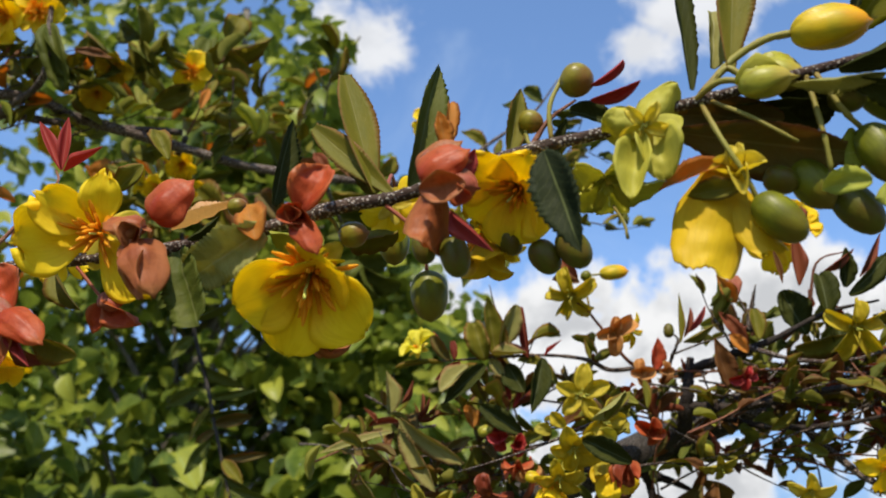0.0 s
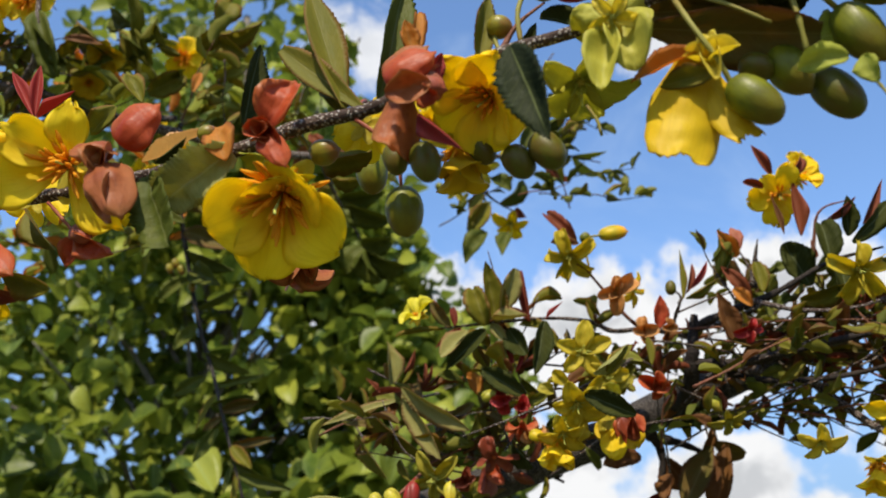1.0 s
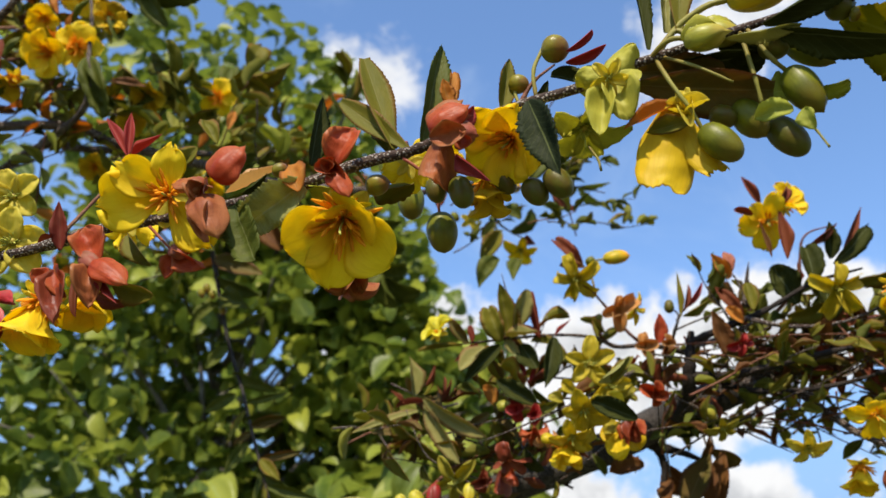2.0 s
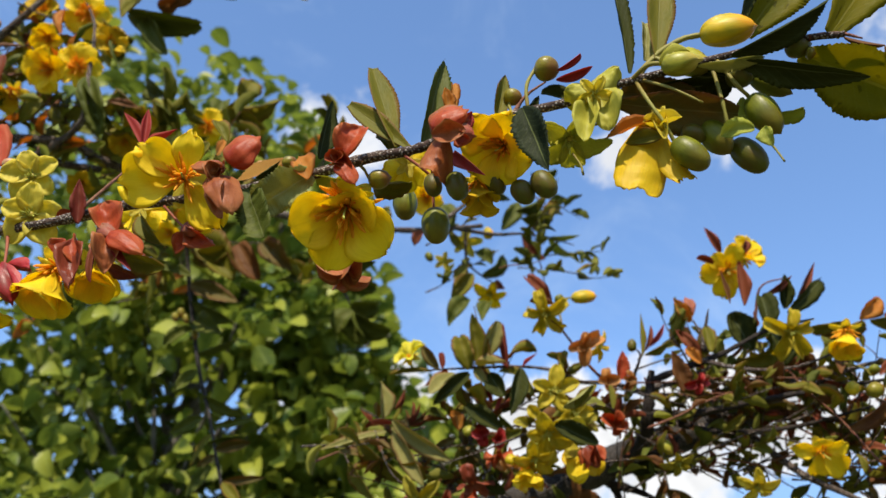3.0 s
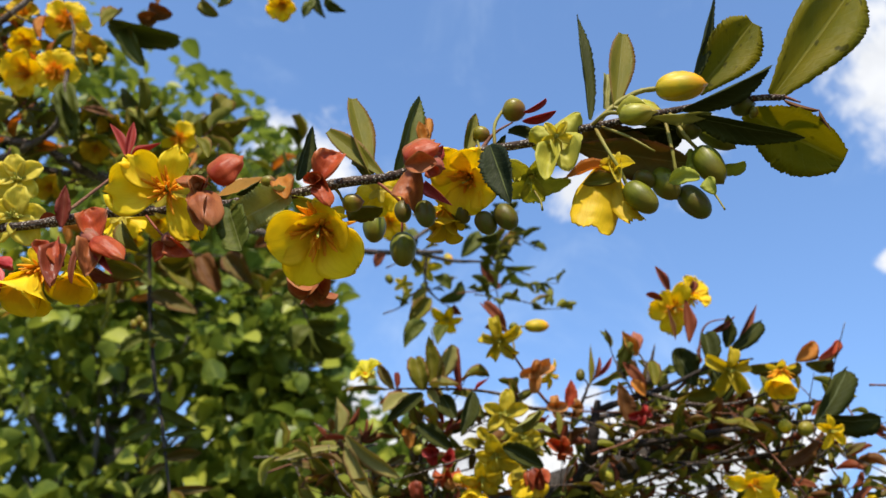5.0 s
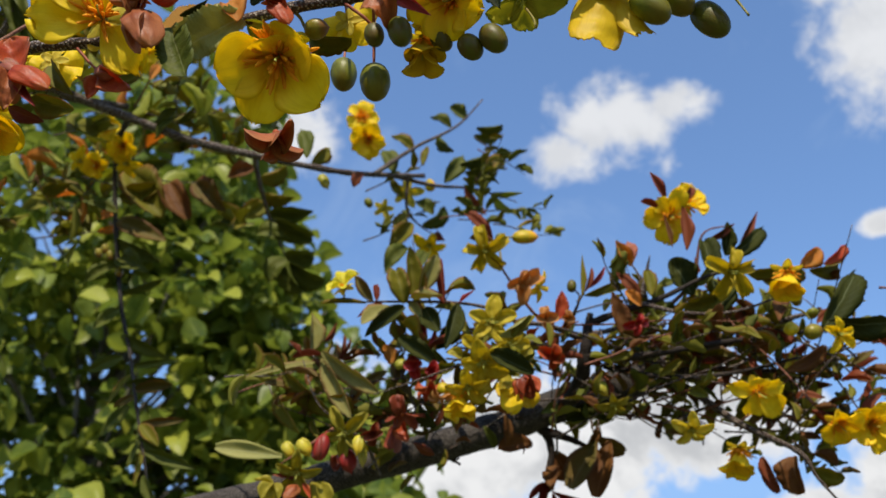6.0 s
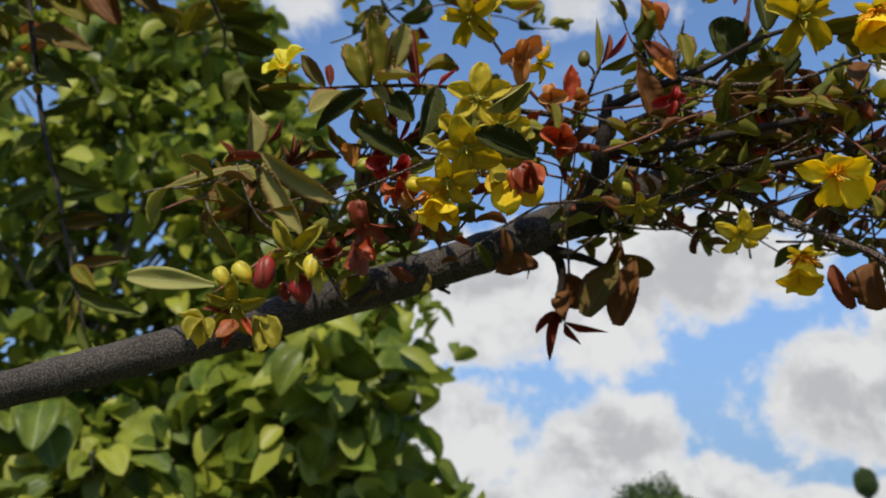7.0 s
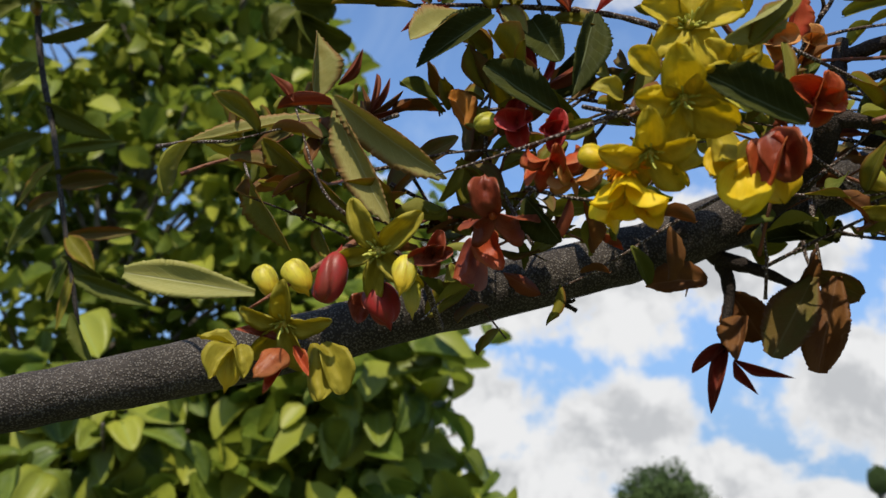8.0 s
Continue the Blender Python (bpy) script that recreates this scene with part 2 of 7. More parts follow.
MIDGREEN = leafy("mid_green_leaf", (0.085, 0.105, 0.014), (0.12, 0.13, 0.018), (0.2, 0.21, 0.07), thin=0.4)
GLOSSY = leafy("glossy_bluish_leaf", (0.014, 0.02, 0.008), (0.024, 0.03, 0.012), (0.13, 0.15, 0.05), thin=0.1, gloss=0.55, sheen=0.05, ribs=11.0)
PALE = leafy("pale_underside_leaf", (0.29, 0.285, 0.085), (0.35, 0.325, 0.1), (0.45, 0.45, 0.25), thin=0.4, gloss=0.5)
BROWN = leafy("bronze_leaf", (0.15, 0.06, 0.02), (0.2, 0.09, 0.025), (0.28, 0.15, 0.07), thin=0.45)
RUSSET = leafy("russet_leaf", (0.2, 0.045, 0.02), (0.24, 0.075, 0.03), (0.32, 0.13, 0.07), thin=0.45)
CRIMSON = leafy("crimson_shoot", (0.3, 0.035, 0.03), (0.36, 0.06, 0.045), (0.42, 0.12, 0.1), thin=0.45)
AMBER = leafy("amber_leaf", (0.5, 0.19, 0.025), (0.55, 0.26, 0.05), (0.5, 0.25, 0.08), thin=0.5, edge=(0.2, 0.06, 0.02))
PEACH = leafy("peach_leaf", (0.6, 0.34, 0.16), (0.62, 0.4, 0.2), (0.66, 0.42, 0.24), thin=0.5)
TREE_LEAF = leafy("broad_green_leaf", (0.055, 0.092, 0.01), (0.135, 0.175, 0.02), (0.25, 0.32, 0.08), thin=0.36, gloss=0.4, ribs=6.0, sheen=0.25, sunlit=(0.34, 0.35, 0.042))

YELLOW = petalled("yellow_petal", (0.95, 0.76, 0.03), (0.9, 0.63, 0.013), thin=0.57, blotch=0.4)
GOLD = petalled("old_gold_petal", (0.76, 0.55, 0.02), (0.68, 0.42, 0.012), thin=0.48, blotch=0.5)
LEMON = petalled("lemon_petal", (0.82, 0.74, 0.07), (0.7, 0.62, 0.04), thin=0.55, blotch=0.4)
LIME = petalled("lime_sepal", (0.84, 0.72, 0.12), (0.68, 0.56, 0.055), thin=0.6, blotch=0.5)
PALELIME = petalled("pale_lime_sepal", (0.6, 0.56, 0.09), (0.46, 0.43, 0.05), thin=0.5, blotch=0.5)
CORAL = petalled("coral_sepal", (0.56, 0.11, 0.034), (0.35, 0.036, 0.014), thin=0.46, gloss=0.42, rim=(0.62, 0.27, 0.075), sheen=0.22, blotch=0.75)
ROSE = petalled("dusky_rose_sepal", (0.49, 0.16, 0.055), (0.3, 0.07, 0.024), thin=0.44, gloss=0.42, rim=(0.57, 0.3, 0.1), sheen=0.22, blotch=0.75)
SCARLET = petalled("scarlet_sepal", (0.46, 0.035, 0.032), (0.32, 0.016, 0.016), thin=0.32, gloss=0.42, rim=(0.54, 0.12, 0.08), sheen=0.3, blotch=0.6)
ORANGE = petalled("orange_sepal", (0.64, 0.31, 0.09), (0.54, 0.2, 0.05), thin=0.45, rim=(0.66, 0.42, 0.18))
ANTHER = petalled("orange_stamen", (0.95, 0.5, 0.03), (0.9, 0.38, 0.015), thin=0.45)
STYLE = petalled("pale_style", (0.55, 0.56, 0.12), (0.5, 0.48, 0.08), thin=0.3)

BERRY = fruity("green_berry", (0.145, 0.15, 0.007), (0.09, 0.095, 0.005), gloss=0.34, freckle=0.06, tip=(0.13, 0.09, 0.008))
DARKBERRY = fruity("dark_green_berry", (0.085, 0.085, 0.007), (0.09, 0.065, 0.007), gloss=0.36, freckle=0.06)
BUDGREEN = fruity("olive_bud", (0.2, 0.17, 0.014), (0.15, 0.12, 0.01), gloss=0.26, freckle=0.08, tip=(0.19, 0.08, 0.02))
BUDLIME = fruity("lime_bud", (0.31, 0.29, 0.03), (0.23, 0.22, 0.02), gloss=0.34, freckle=0.06, tip=(0.4, 0.3, 0.05), streak=0.35)
BUDGOLD = fruity("golden_bud", (0.5, 0.34, 0.006), (0.34, 0.27, 0.01), gloss=0.38, freckle=0.04, tip=(0.66, 0.26, 0.003))
BUDRED = fruity("crimson_bud", (0.24, 0.018, 0.016), (0.17, 0.03, 0.018), gloss=0.36, freckle=0.1)
BUDYELLOW = fruity("yellow_bud", (0.44, 0.37, 0.03), (0.34, 0.3, 0.03), gloss=0.36, freckle=0.1, tip=(0.56, 0.36, 0.02), streak=0.5)

TWIG = barky("twig_bark", (0.04, 0.02, 0.013), (0.075, 0.05, 0.036), (0.42, 0.37, 0.32), scale=420.0, specks=0.8)
SHOOT = barky("reddish_shoot_bark", (0.16, 0.05, 0.025), (0.2, 0.085, 0.04), (0.28, 0.18, 0.1), scale=500.0, specks=0.2, rough=0.6)
BOUGH = barky("dark_bough_bark", (0.016, 0.011, 0.009), (0.036, 0.026, 0.020), (0.11, 0.09, 0.075), scale=480.0, specks=0.35)
LIMB = barky("limb_bark", (0.017, 0.013, 0.010), (0.05, 0.041, 0.035), (0.19, 0.17, 0.148), scale=430.0, specks=0.62)
TRUNK = barky("tree_bark", (0.11, 0.095, 0.075), (0.2, 0.18, 0.15), (0.3, 0.28, 0.25), scale=40.0, specks=0.2)
STALK = petalled("green_stalk", (0.24, 0.22, 0.04), (0.22, 0.13, 0.03), thin=0.1)
REDSTALK = petalled("red_stalk", (0.3, 0.09, 0.04), (0.24, 0.05, 0.03), thin=0.1)
GRASS = earthy("dry_lawn", (0.07, 0.09, 0.03), (0.13, 0.12, 0.05))
FARLEAF = earthy("far_foliage", (0.04, 0.075, 0.016), (0.07, 0.115, 0.024), 4.0)


# ---- shapes ----
WORLD = {}


def part(name, mesh, mat, parent, m, label="", category=""):
    """Links a mesh as one object at the world pose m, under parent."""
    ob = new(name, mesh)
    if mesh is not None and not mesh.materials:
        mesh.materials.append(mat)
    elif mesh is not None and mesh.materials[0] != mat:
        ob.material_slots[0].link = "OBJECT"
        ob.material_slots[0].material = mat
    WORLD[ob] = m
    if parent is None:
        ob.matrix_basis = m
    else:
        ob.parent = parent
        ob.matrix_basis = WORLD[parent].inverted() @ m
    return tagged(ob, label, category)


def skin(name, verts, faces, uvs=None, smooth=True):
    mesh = bpy.data.meshes.new(name)
    mesh.from_pydata(verts, [], faces)
    if uvs is not None:
        layer = mesh.uv_layers.new(name="UVMap")
        index = np.zeros(len(mesh.loops), dtype=np.int32)
        mesh.loops.foreach_get("vertex_index", index)
        layer.data.foreach_set("uv", np.asarray(uvs, dtype=np.float32)[index].ravel())
    mesh.polygons.foreach_set("use_smooth", [smooth] * len(mesh.polygons))
    mesh.update()
    return mesh


def blade(name, outline, a0, a1, cup=0.0, fold=0.0, twist=0.0, wave=0.0, teeth=0, bite=0.0, rows=16, cols=6, thick=0.012, ragged=0.0, seed=0, crumple=0.0):
    """A leaf or petal of unit length along x and unit width along y, as a thin closed sheet.
    a0, a1: how it climbs at foot and tip, in degrees; cup: rise of the sides; fold: crease at the midrib; wave: ripple of the rim."""
    rng = random.Random(seed)
    phase = rng.uniform(0, 6.28)
    verts, uvs, faces = [], [], []
    line, x, z = [], 0.0, 0.0
    steps = [0.6 * i / rows + 0.4 * (1 - (1 - i / rows) ** 2) for i in range(rows + 1)]
    for i, s in enumerate(steps):
        line.append((x, z))
        a, ds = radians(a0 + (a1 - a0) * s), steps[min(i + 1, rows)] - s
        x, z = x + math.cos(a) * ds, z + math.sin(a) * ds
    rag = [1 + ragged * rng.uniform(-1, 0.3) for _ in range(cols * 2 + 1)]
    nicks = [rng.uniform(0.25, 1.6) for _ in range(teeth + 1)]
    for layer in (0, 1):
        for i, s in enumerate(steps):
            w = outline(s)
            if teeth and 0.06 < s < 0.97:
                at = s * teeth + 1.6 * noise.noise(Vector((s * 6.0, seed * 1.3, 0.5)))
                w += bite * nicks[int(at) % len(nicks)] * (at % 1.0 - 0.5)
            a = radians(a0 + (a1 - a0) * s)
            for j in range(cols + 1):
                v = 2 * j / cols - 1
                y = 0.5 * w * v
                if crumple:
                    y *= 1 + 0.9 * crumple * noise.noise(Vector((5.5 * s, 2.5 * (v > 0), seed * 2.3)))
                up = cup * (2 * y) ** 2 + fold * abs(y) + wave * abs(v) ** 2 * math.sin(phase + 9 * s + 2.2 * v)
                up += twist * y * s
                if crumple:
                    up += crumple * min(1.0, 3 * s) * (noise.noise(Vector((3.1 * s, 1.6 * v, seed * 3.7))) + 0.5 * noise.noise(Vector((7.5 * s, 4.2 * v, seed * 5.1))) + 0.22 * noise.noise(Vector((9.0 * s, 11.0 * v, seed * 1.9))))
                end = 1.0 + (rag[j + (cols // 2)] - 1) * max(0.0, (s - 0.7) / 0.3)
                px, pz = line[i][0] * end, line[i][1]
                lift = up + (0.5 - layer) * thick * (1 - 0.6 * abs(v))
                verts.append((px - math.sin(a) * lift, y, pz + math.cos(a) * lift))
                uvs.append((s, 0.5 + 0.5 * v))
    n, row = (rows + 1) * (cols + 1), cols + 1
    for i in range(rows):
        for j in range(cols):
            a, b, c, d = i * row + j, i * row + j + 1, (i + 1) * row + j + 1, (i + 1) * row + j
            faces += [(a, d, c, b), (n + a, n + b, n + c, n + d)]
    ring = [j for j in range(row)] + [i * row + cols for i in range(1, rows + 1)] + [rows * row + j for j in range(cols - 1, -1, -1)] + [i * row for i in range(rows - 1, 0, -1)]
    for a, b in zip(ring, ring[1:] + ring[:1]):
        faces.append((a, b, n + b, n + a))
    return skin(name, verts, faces, uvs)


def curve_points(points, per=6):
    """A smooth line through the points."""
    p = [Vector(q) for q in points]
    p = [2 * p[0] - p[1], *p, 2 * p[-1] - p[-2]]
    out = []
    for i in range(1, len(p) - 2):
        for k in range(per):
            t = k / per
            out.append(0.5 * (2 * p[i] + (p[i + 1] - p[i - 1]) * t + (2 * p[i - 1] - 5 * p[i] + 4 * p[i + 1] - p[i + 2]) * t * t
                              + (3 * p[i] - p[i - 1] - 3 * p[i + 1] + p[i + 2]) * t**3))
    return out + [p[-2]]


def tube(name, points, r0, r1, sides=8, per=6, knots=0.12, seed=0, swell=0.0):
    """A tapering round stem along the points, slightly knotty."""
    rng = random.Random(seed)
    line = curve_points(points, per)
    verts, faces, uvs = [], [], []
    side = Vector((0.3, 0.5, 0.8)).normalized()
    total = len(line) - 1
    for i, p in enumerate(line):
        way = (line[min(i + 1, total)] - line[max(i - 1, 0)]).normalized()
        side = (side - way * side.dot(way)).normalized()
        up = way.cross(side)
        s = i / total
        r = (r0 + (r1 - r0) * s) * (1 + knots * rng.uniform(-1, 1)) + swell * math.exp(-(((s - 1) / 0.06) ** 2))
        for k in range(sides):
            a = 2 * math.pi * k / sides
            rr = r * (1 + 0.5 * knots * rng.uniform(-1, 1))
            verts.append(p + (side * math.cos(a) + up * math.sin(a)) * rr)
            uvs.append((s, k / sides))
        if i:
            for k in range(sides):
                a, b = (i - 1) * sides + k, (i - 1) * sides + (k + 1) % sides
                faces.append((a, b, b + sides, a + sides))
    faces.append(tuple(range(sides))[::-1])
    faces.append(tuple(total * sides + k for k in range(sides)))
    return skin(name, verts, faces, uvs)


def egg(name, power=1.0, point=0.12, ridges=0, ridge=0.0, twirl=0.0, foot=0.8, rings=12, sides=16, lump=0.0):
    """A berry or bud of unit length along x and unit width, foot at 0, with a small point at the tip and faint lobes."""
    verts, faces, uvs = [(0, 0, 0)], [], [(0, 0)]
    for i in range(1, rings):
        s = i / rings
        t = 0.5 - 0.5 * math.cos(math.pi * s)
        r = 0.5 * (math.sin(math.pi * s) ** foot) * (1 - power * 0.25 * (t - 0.4))
        for k in range(sides):
            a = 2 * math.pi * k / sides
            turn = (ridges * a / (2 * math.pi) + twirl * t) % 1.0
            rr = r * (1 + ridge * (math.cos(2 * math.pi * turn) if ridges > 3 else 1.6 * (min(turn, (1 - turn) * 7) - 0.5))) if ridges else r
            rr *= 1 + lump * noise.noise(Vector((2.6 * t, 1.3 * math.cos(a), 1.3 * math.sin(a))))
            verts.append((t + point * max(0, t - 0.9), rr * math.cos(a), rr * math.sin(a)))
            uvs.append((t, k / sides))
    verts.append((1 + point, 0, 0))
    uvs.append((1, 0))
    for k in range(sides):
        faces.append((0, 1 + (k + 1) % sides, 1 + k))
        last = 1 + (rings - 2) * sides
        faces.append((len(verts) - 1, last + k, last + (k + 1) % sides))
        for i in range(rings - 2):
            a, b = 1 + i * sides + k, 1 + i * sides + (k + 1) % sides
            faces.append((a, b, b + sides, a + sides))
    return skin(name, verts, faces, uvs)


def lance(s):
    return (math.sin(math.pi * min(1, s * 0.97 + 0.03)) ** 0.8) * (1.05 - 0.25 * s) if s < 1 else 0.02


def spoon(s):
    return 0.12 + 0.95 * math.sin(math.pi * (0.03 + 0.9 * s**1.25)) ** 0.9 if s < 0.97 else 0.42


def oval(s):
    return 0.06 + 0.97 * math.sin(math.pi * (0.02 + 0.95 * s)) ** 0.7 if s < 1 else 0.1


def round_petal(s):
    if s < 0.62:
        k = s / 0.62
        return 0.13 + 0.87 * k * k * (3 - 2 * k)
    return max(0.03, math.sqrt(max(0.0, 1 - ((s - 0.62) / 0.385) ** 2)))


def broad(s):
    return min(0.42 + 1.5 * s, 1.0, 0.62 + 0.38 * math.sqrt(max(0.0, 1 - ((s - 0.5) / 0.5) ** 2)))


def heart(s):
    return 0.1 + 1.0 * math.sin(math.pi * (0.08 + 0.9 * s**0.8)) ** 0.9 if s < 1 else 0.03


LEAVES = [blade("leaf", lance if k % 3 else oval, 10 - 6 * (k % 4), -16 + 13 * (k % 5), cup=0.12, fold=0.35 + 0.15 * (k % 3), wave=0.012 + 0.008 * (k % 2),
                teeth=22, bite=0.085, rows=60, cols=6, thick=0.014, twist=0.25 * (k % 3 - 1), crumple=0.05, seed=k) for k in range(7)]
NARROW = [blade("leaf", lance, 8 - 5 * k, -12 + 8 * k, cup=0.12, fold=0.3, wave=0.02, teeth=19, bite=0.1, rows=76, cols=6, thick=0.014, twist=0.2 * (k - 1), crumple=0.05, seed=11 + k) for k in range(3)]
BLADES = [blade("leaf", spoon, 4, -10 + 9 * k, cup=0.06, fold=0.22, wave=0.014, teeth=26, bite=0.062, rows=64, cols=6, thick=0.01, seed=20 + k) for k in range(3)]
RAGGED = [blade("leaf", broad, 10 - 8 * k, -14 + 10 * k, cup=0.1, fold=0.3, wave=0.035, teeth=15, bite=0.13, rows=60, cols=6, thick=0.014, twist=0.2 * (k - 1), crumple=0.08, seed=16 + k) for k in range(3)]
FINE = [blade("leaf", lance, 14 - 7 * k, -30 + 22 * k, cup=0.2, fold=0.9, wave=0.01, rows=14, cols=4, thick=0.03, seed=30 + k) for k in range(4)]
SMALL = [blade("leaf", oval if k % 2 else lance, 16 - 9 * (k % 4), -34 + 17 * (k % 5), cup=0.15, fold=0.25 + 0.2 * (k % 3), wave=0.03, teeth=15, bite=0.07, rows=26, cols=4, thick=0.016, twist=0.35 * (k % 3 - 1), crumple=0.08, seed=40 + k) for k in range(8)]
PETALS = {
    "cup": [blade("petal", round_petal, 56, -4, cup=0.26, wave=0.035, rows=22, cols=12, thick=0.012, ragged=0.12, crumple=0.04, seed=50 + k) for k in range(4)],
    "bowl": [blade("petal", round_petal, 44, 10, cup=0.13, wave=0.02, rows=22, cols=12, thick=0.012, ragged=0.05, crumple=0.04, seed=55 + k) for k in range(4)],
    "bell": [blade("petal", round_petal, 74, 28, cup=0.3, wave=0.045, rows=22, cols=12, thick=0.012, ragged=0.06, crumple=0.04, seed=60 + k) for k in range(4)],
    "open": [blade("petal", round_petal, 26, -18, cup=0.16, wave=0.06, rows=22, cols=12, thick=0.012, ragged=0.14, crumple=0.04, seed=70 + k) for k in range(4)],
}
SEPALS = {
    "star": [blade("sepal", oval, 18, -14, cup=0.16, fold=0.16, wave=0.02, rows=12, cols=6, thick=0.02, crumple=0.1, seed=90 + k) for k in range(3)],
    "clasp": [blade("sepal", oval, 72, 20, cup=0.55, rows=18, cols=10, thick=0.05, crumple=0.07, seed=95 + k) for k in range(3)],
    "flare": [blade("sepal", oval, 52, -25, cup=0.5, wave=0.012, rows=18, cols=10, thick=0.05, crumple=0.07, seed=100 + k) for k in range(3)],
    "hang": [blade("sepal", oval, 28, -60, cup=0.45, wave=0.02, rows=18, cols=10, thick=0.02, crumple=0.12, seed=105 + k) for k in range(3)],
}
SHELL = [blade("sepal", oval, -26 + 14 * k, 34 - 18 * k, cup=(-0.36, 0.3, -0.28, 0.36)[k], fold=(-0.12, 0.1, -0.2, 0.0)[k], wave=0.035, rows=18, cols=10, thick=0.03, twist=0.3 * (k - 1.5), crumple=0.08, seed=120 + k) for k in range(4)]
POINTED = [blade("sepal", lance, 18 - 14 * k, -22 + 16 * k, cup=0.34, fold=0.2, wave=0.03, rows=18, cols=8, thick=0.03, twist=0.25 * (k - 1), crumple=0.12, seed=128 + k) for k in range(3)]
LOOSE = [blade("petal", round_petal, 14 - 8 * k, -18 + 8 * k, cup=0.1, wave=0.04, rows=18, cols=10, thick=0.012, ragged=0.1, crumple=0.05, seed=125 + k) for k in range(3)]
BROAD = [blade("petal", broad, -14 + 8 * k, 12 - 6 * k, cup=-0.16, wave=0.02, rows=24, cols=14, thick=0.012, ragged=0.07, crumple=0.045, seed=131 + k) for k in range(2)]
EGGS = {
    "berry": egg("berry", 0.5, 0.02, 0, 0.0),
    "drop": egg("berry", 0.75, 0.06, 0, 0.0),
    "puff": egg("sepal", 1.5, 0.12, 3, 0.09, 0.3, foot=0.75, rings=18, sides=36, lump=0.35),
    "ridged": egg("berry", 0.6, 0.10, 5, 0.025, 0.8),
    "bud": egg("bud", 0.9, 0.2, 3, 0.24, 0.6, foot=0.8, rings=18, sides=40),
    "long": egg("bud", 0.3, 0.07, 3, 0.13, 0.45, foot=0.85, rings=18, sides=40),
}


def stamen_mesh(name, count, reach, spread, seed, bent=0.2):
    """A brush of fine threads, each with a small anther."""
    rng = random.Random(seed)
    verts, faces, uvs = [], [], []
    for n in range(count):
        a, tilt = 2 * math.pi * (n + rng.uniform(-0.3, 0.3)) / count * 2.618, radians(rng.uniform(0.25, 1.0) * spread)
        way = Vector((math.sin(tilt) * math.cos(a), math.sin(tilt) * math.sin(a), math.cos(tilt)))
        length = reach * rng.uniform(0.7, 1.05)
        side = way.cross(Vector((0.2, 0.1, 1))).normalized()
        up = way.cross(side)
        sag = Vector((rng.uniform(-1, 1), rng.uniform(-1, 1), rng.uniform(-1, 0.2))) * bent * reach
        # thread, then the longer thicker anther at its end
        stops = ((0.03, 0.013), (0.3, 0.012), (0.45, 0.012), (0.52, 0.026), (0.85, 0.028), (1.0, 0.011))
        start = len(verts)
        for s, r in stops:
            p = way * length * s + sag * s * s
            for k in range(4):
                t = math.pi * k / 2
                verts.append(p + (side * math.cos(t) + up * math.sin(t)) * r)
                uvs.append((s, k / 4))
        for i in range(len(stops) - 1):
            for k in range(4):
                b, c = start + i * 4 + k, start + i * 4 + (k + 1) % 4
                faces.append((b, c, c + 4, b + 4))
    return skin(name, verts, faces, uvs)


STAMENS = [stamen_mesh("stamen_tuft", 58, 0.56, 58, 1), stamen_mesh("stamen_tuft", 38, 0.48, 48, 2), stamen_mesh("stamen_tuft", 14, 0.34, 60, 3)]
PISTIL = tube("style", [(0, 0, 0), (0.01, 0, 0.3), (0.03, 0.02, 0.55), (0.05, 0.02, 0.64)], 0.016, 0.013, 6, 3, 0.02)
CORE = egg("receptacle", 0.2, 0.0)


def framed(centre, facing, spin=0.0, size=1.0):
    """A pose at centre whose z looks along facing."""
    z = Vector(facing).normalized()
    x = Vector((0, 0, 1)).cross(z)
    x = x.normalized() if x.length > 1e-3 else Vector((1, 0, 0))
    y = z.cross(x)
    m = Matrix((x, y, z)).transposed().to_4x4()
    m.translation = Vector(centre)
    return m @ Matrix.Rotation(radians(spin), 4, "Z") @ Matrix.Scale(size, 4)


def along(base, tip, normal, width, depth=None):
    """A pose that lays a unit blade from base to tip, with the given width."""
    base, tip = Vector(base), Vector(tip)
    x = tip - base
    length = x.length
    x.normalize()
    z = Vector(normal)
    z = (z - x * z.dot(x)).normalized()
    y = z.cross(x)
    m = Matrix((x, y, z)).transposed().to_4x4()
    m.translation = base
    return m @ Matrix.Diagonal((length, width, depth or min(length, 1.6 * width), 1))


LUCK = random.Random(11)


def leaf(owner, base, tip, width, normal, mat, kind=None, label="", name="leaf"):
    pool = kind or LEAVES
    return part(name, pool[LUCK.randrange(len(pool))], mat, owner, along(base, tip, normal, width), label)


def stem(owner, points, r0, r1, mat, name="twig", label="", sides=8, knots=0.12):
    return part(name, tube(name, points, r0, r1, sides, 6, knots, LUCK.randrange(9999)), mat, owner, Matrix(), label)


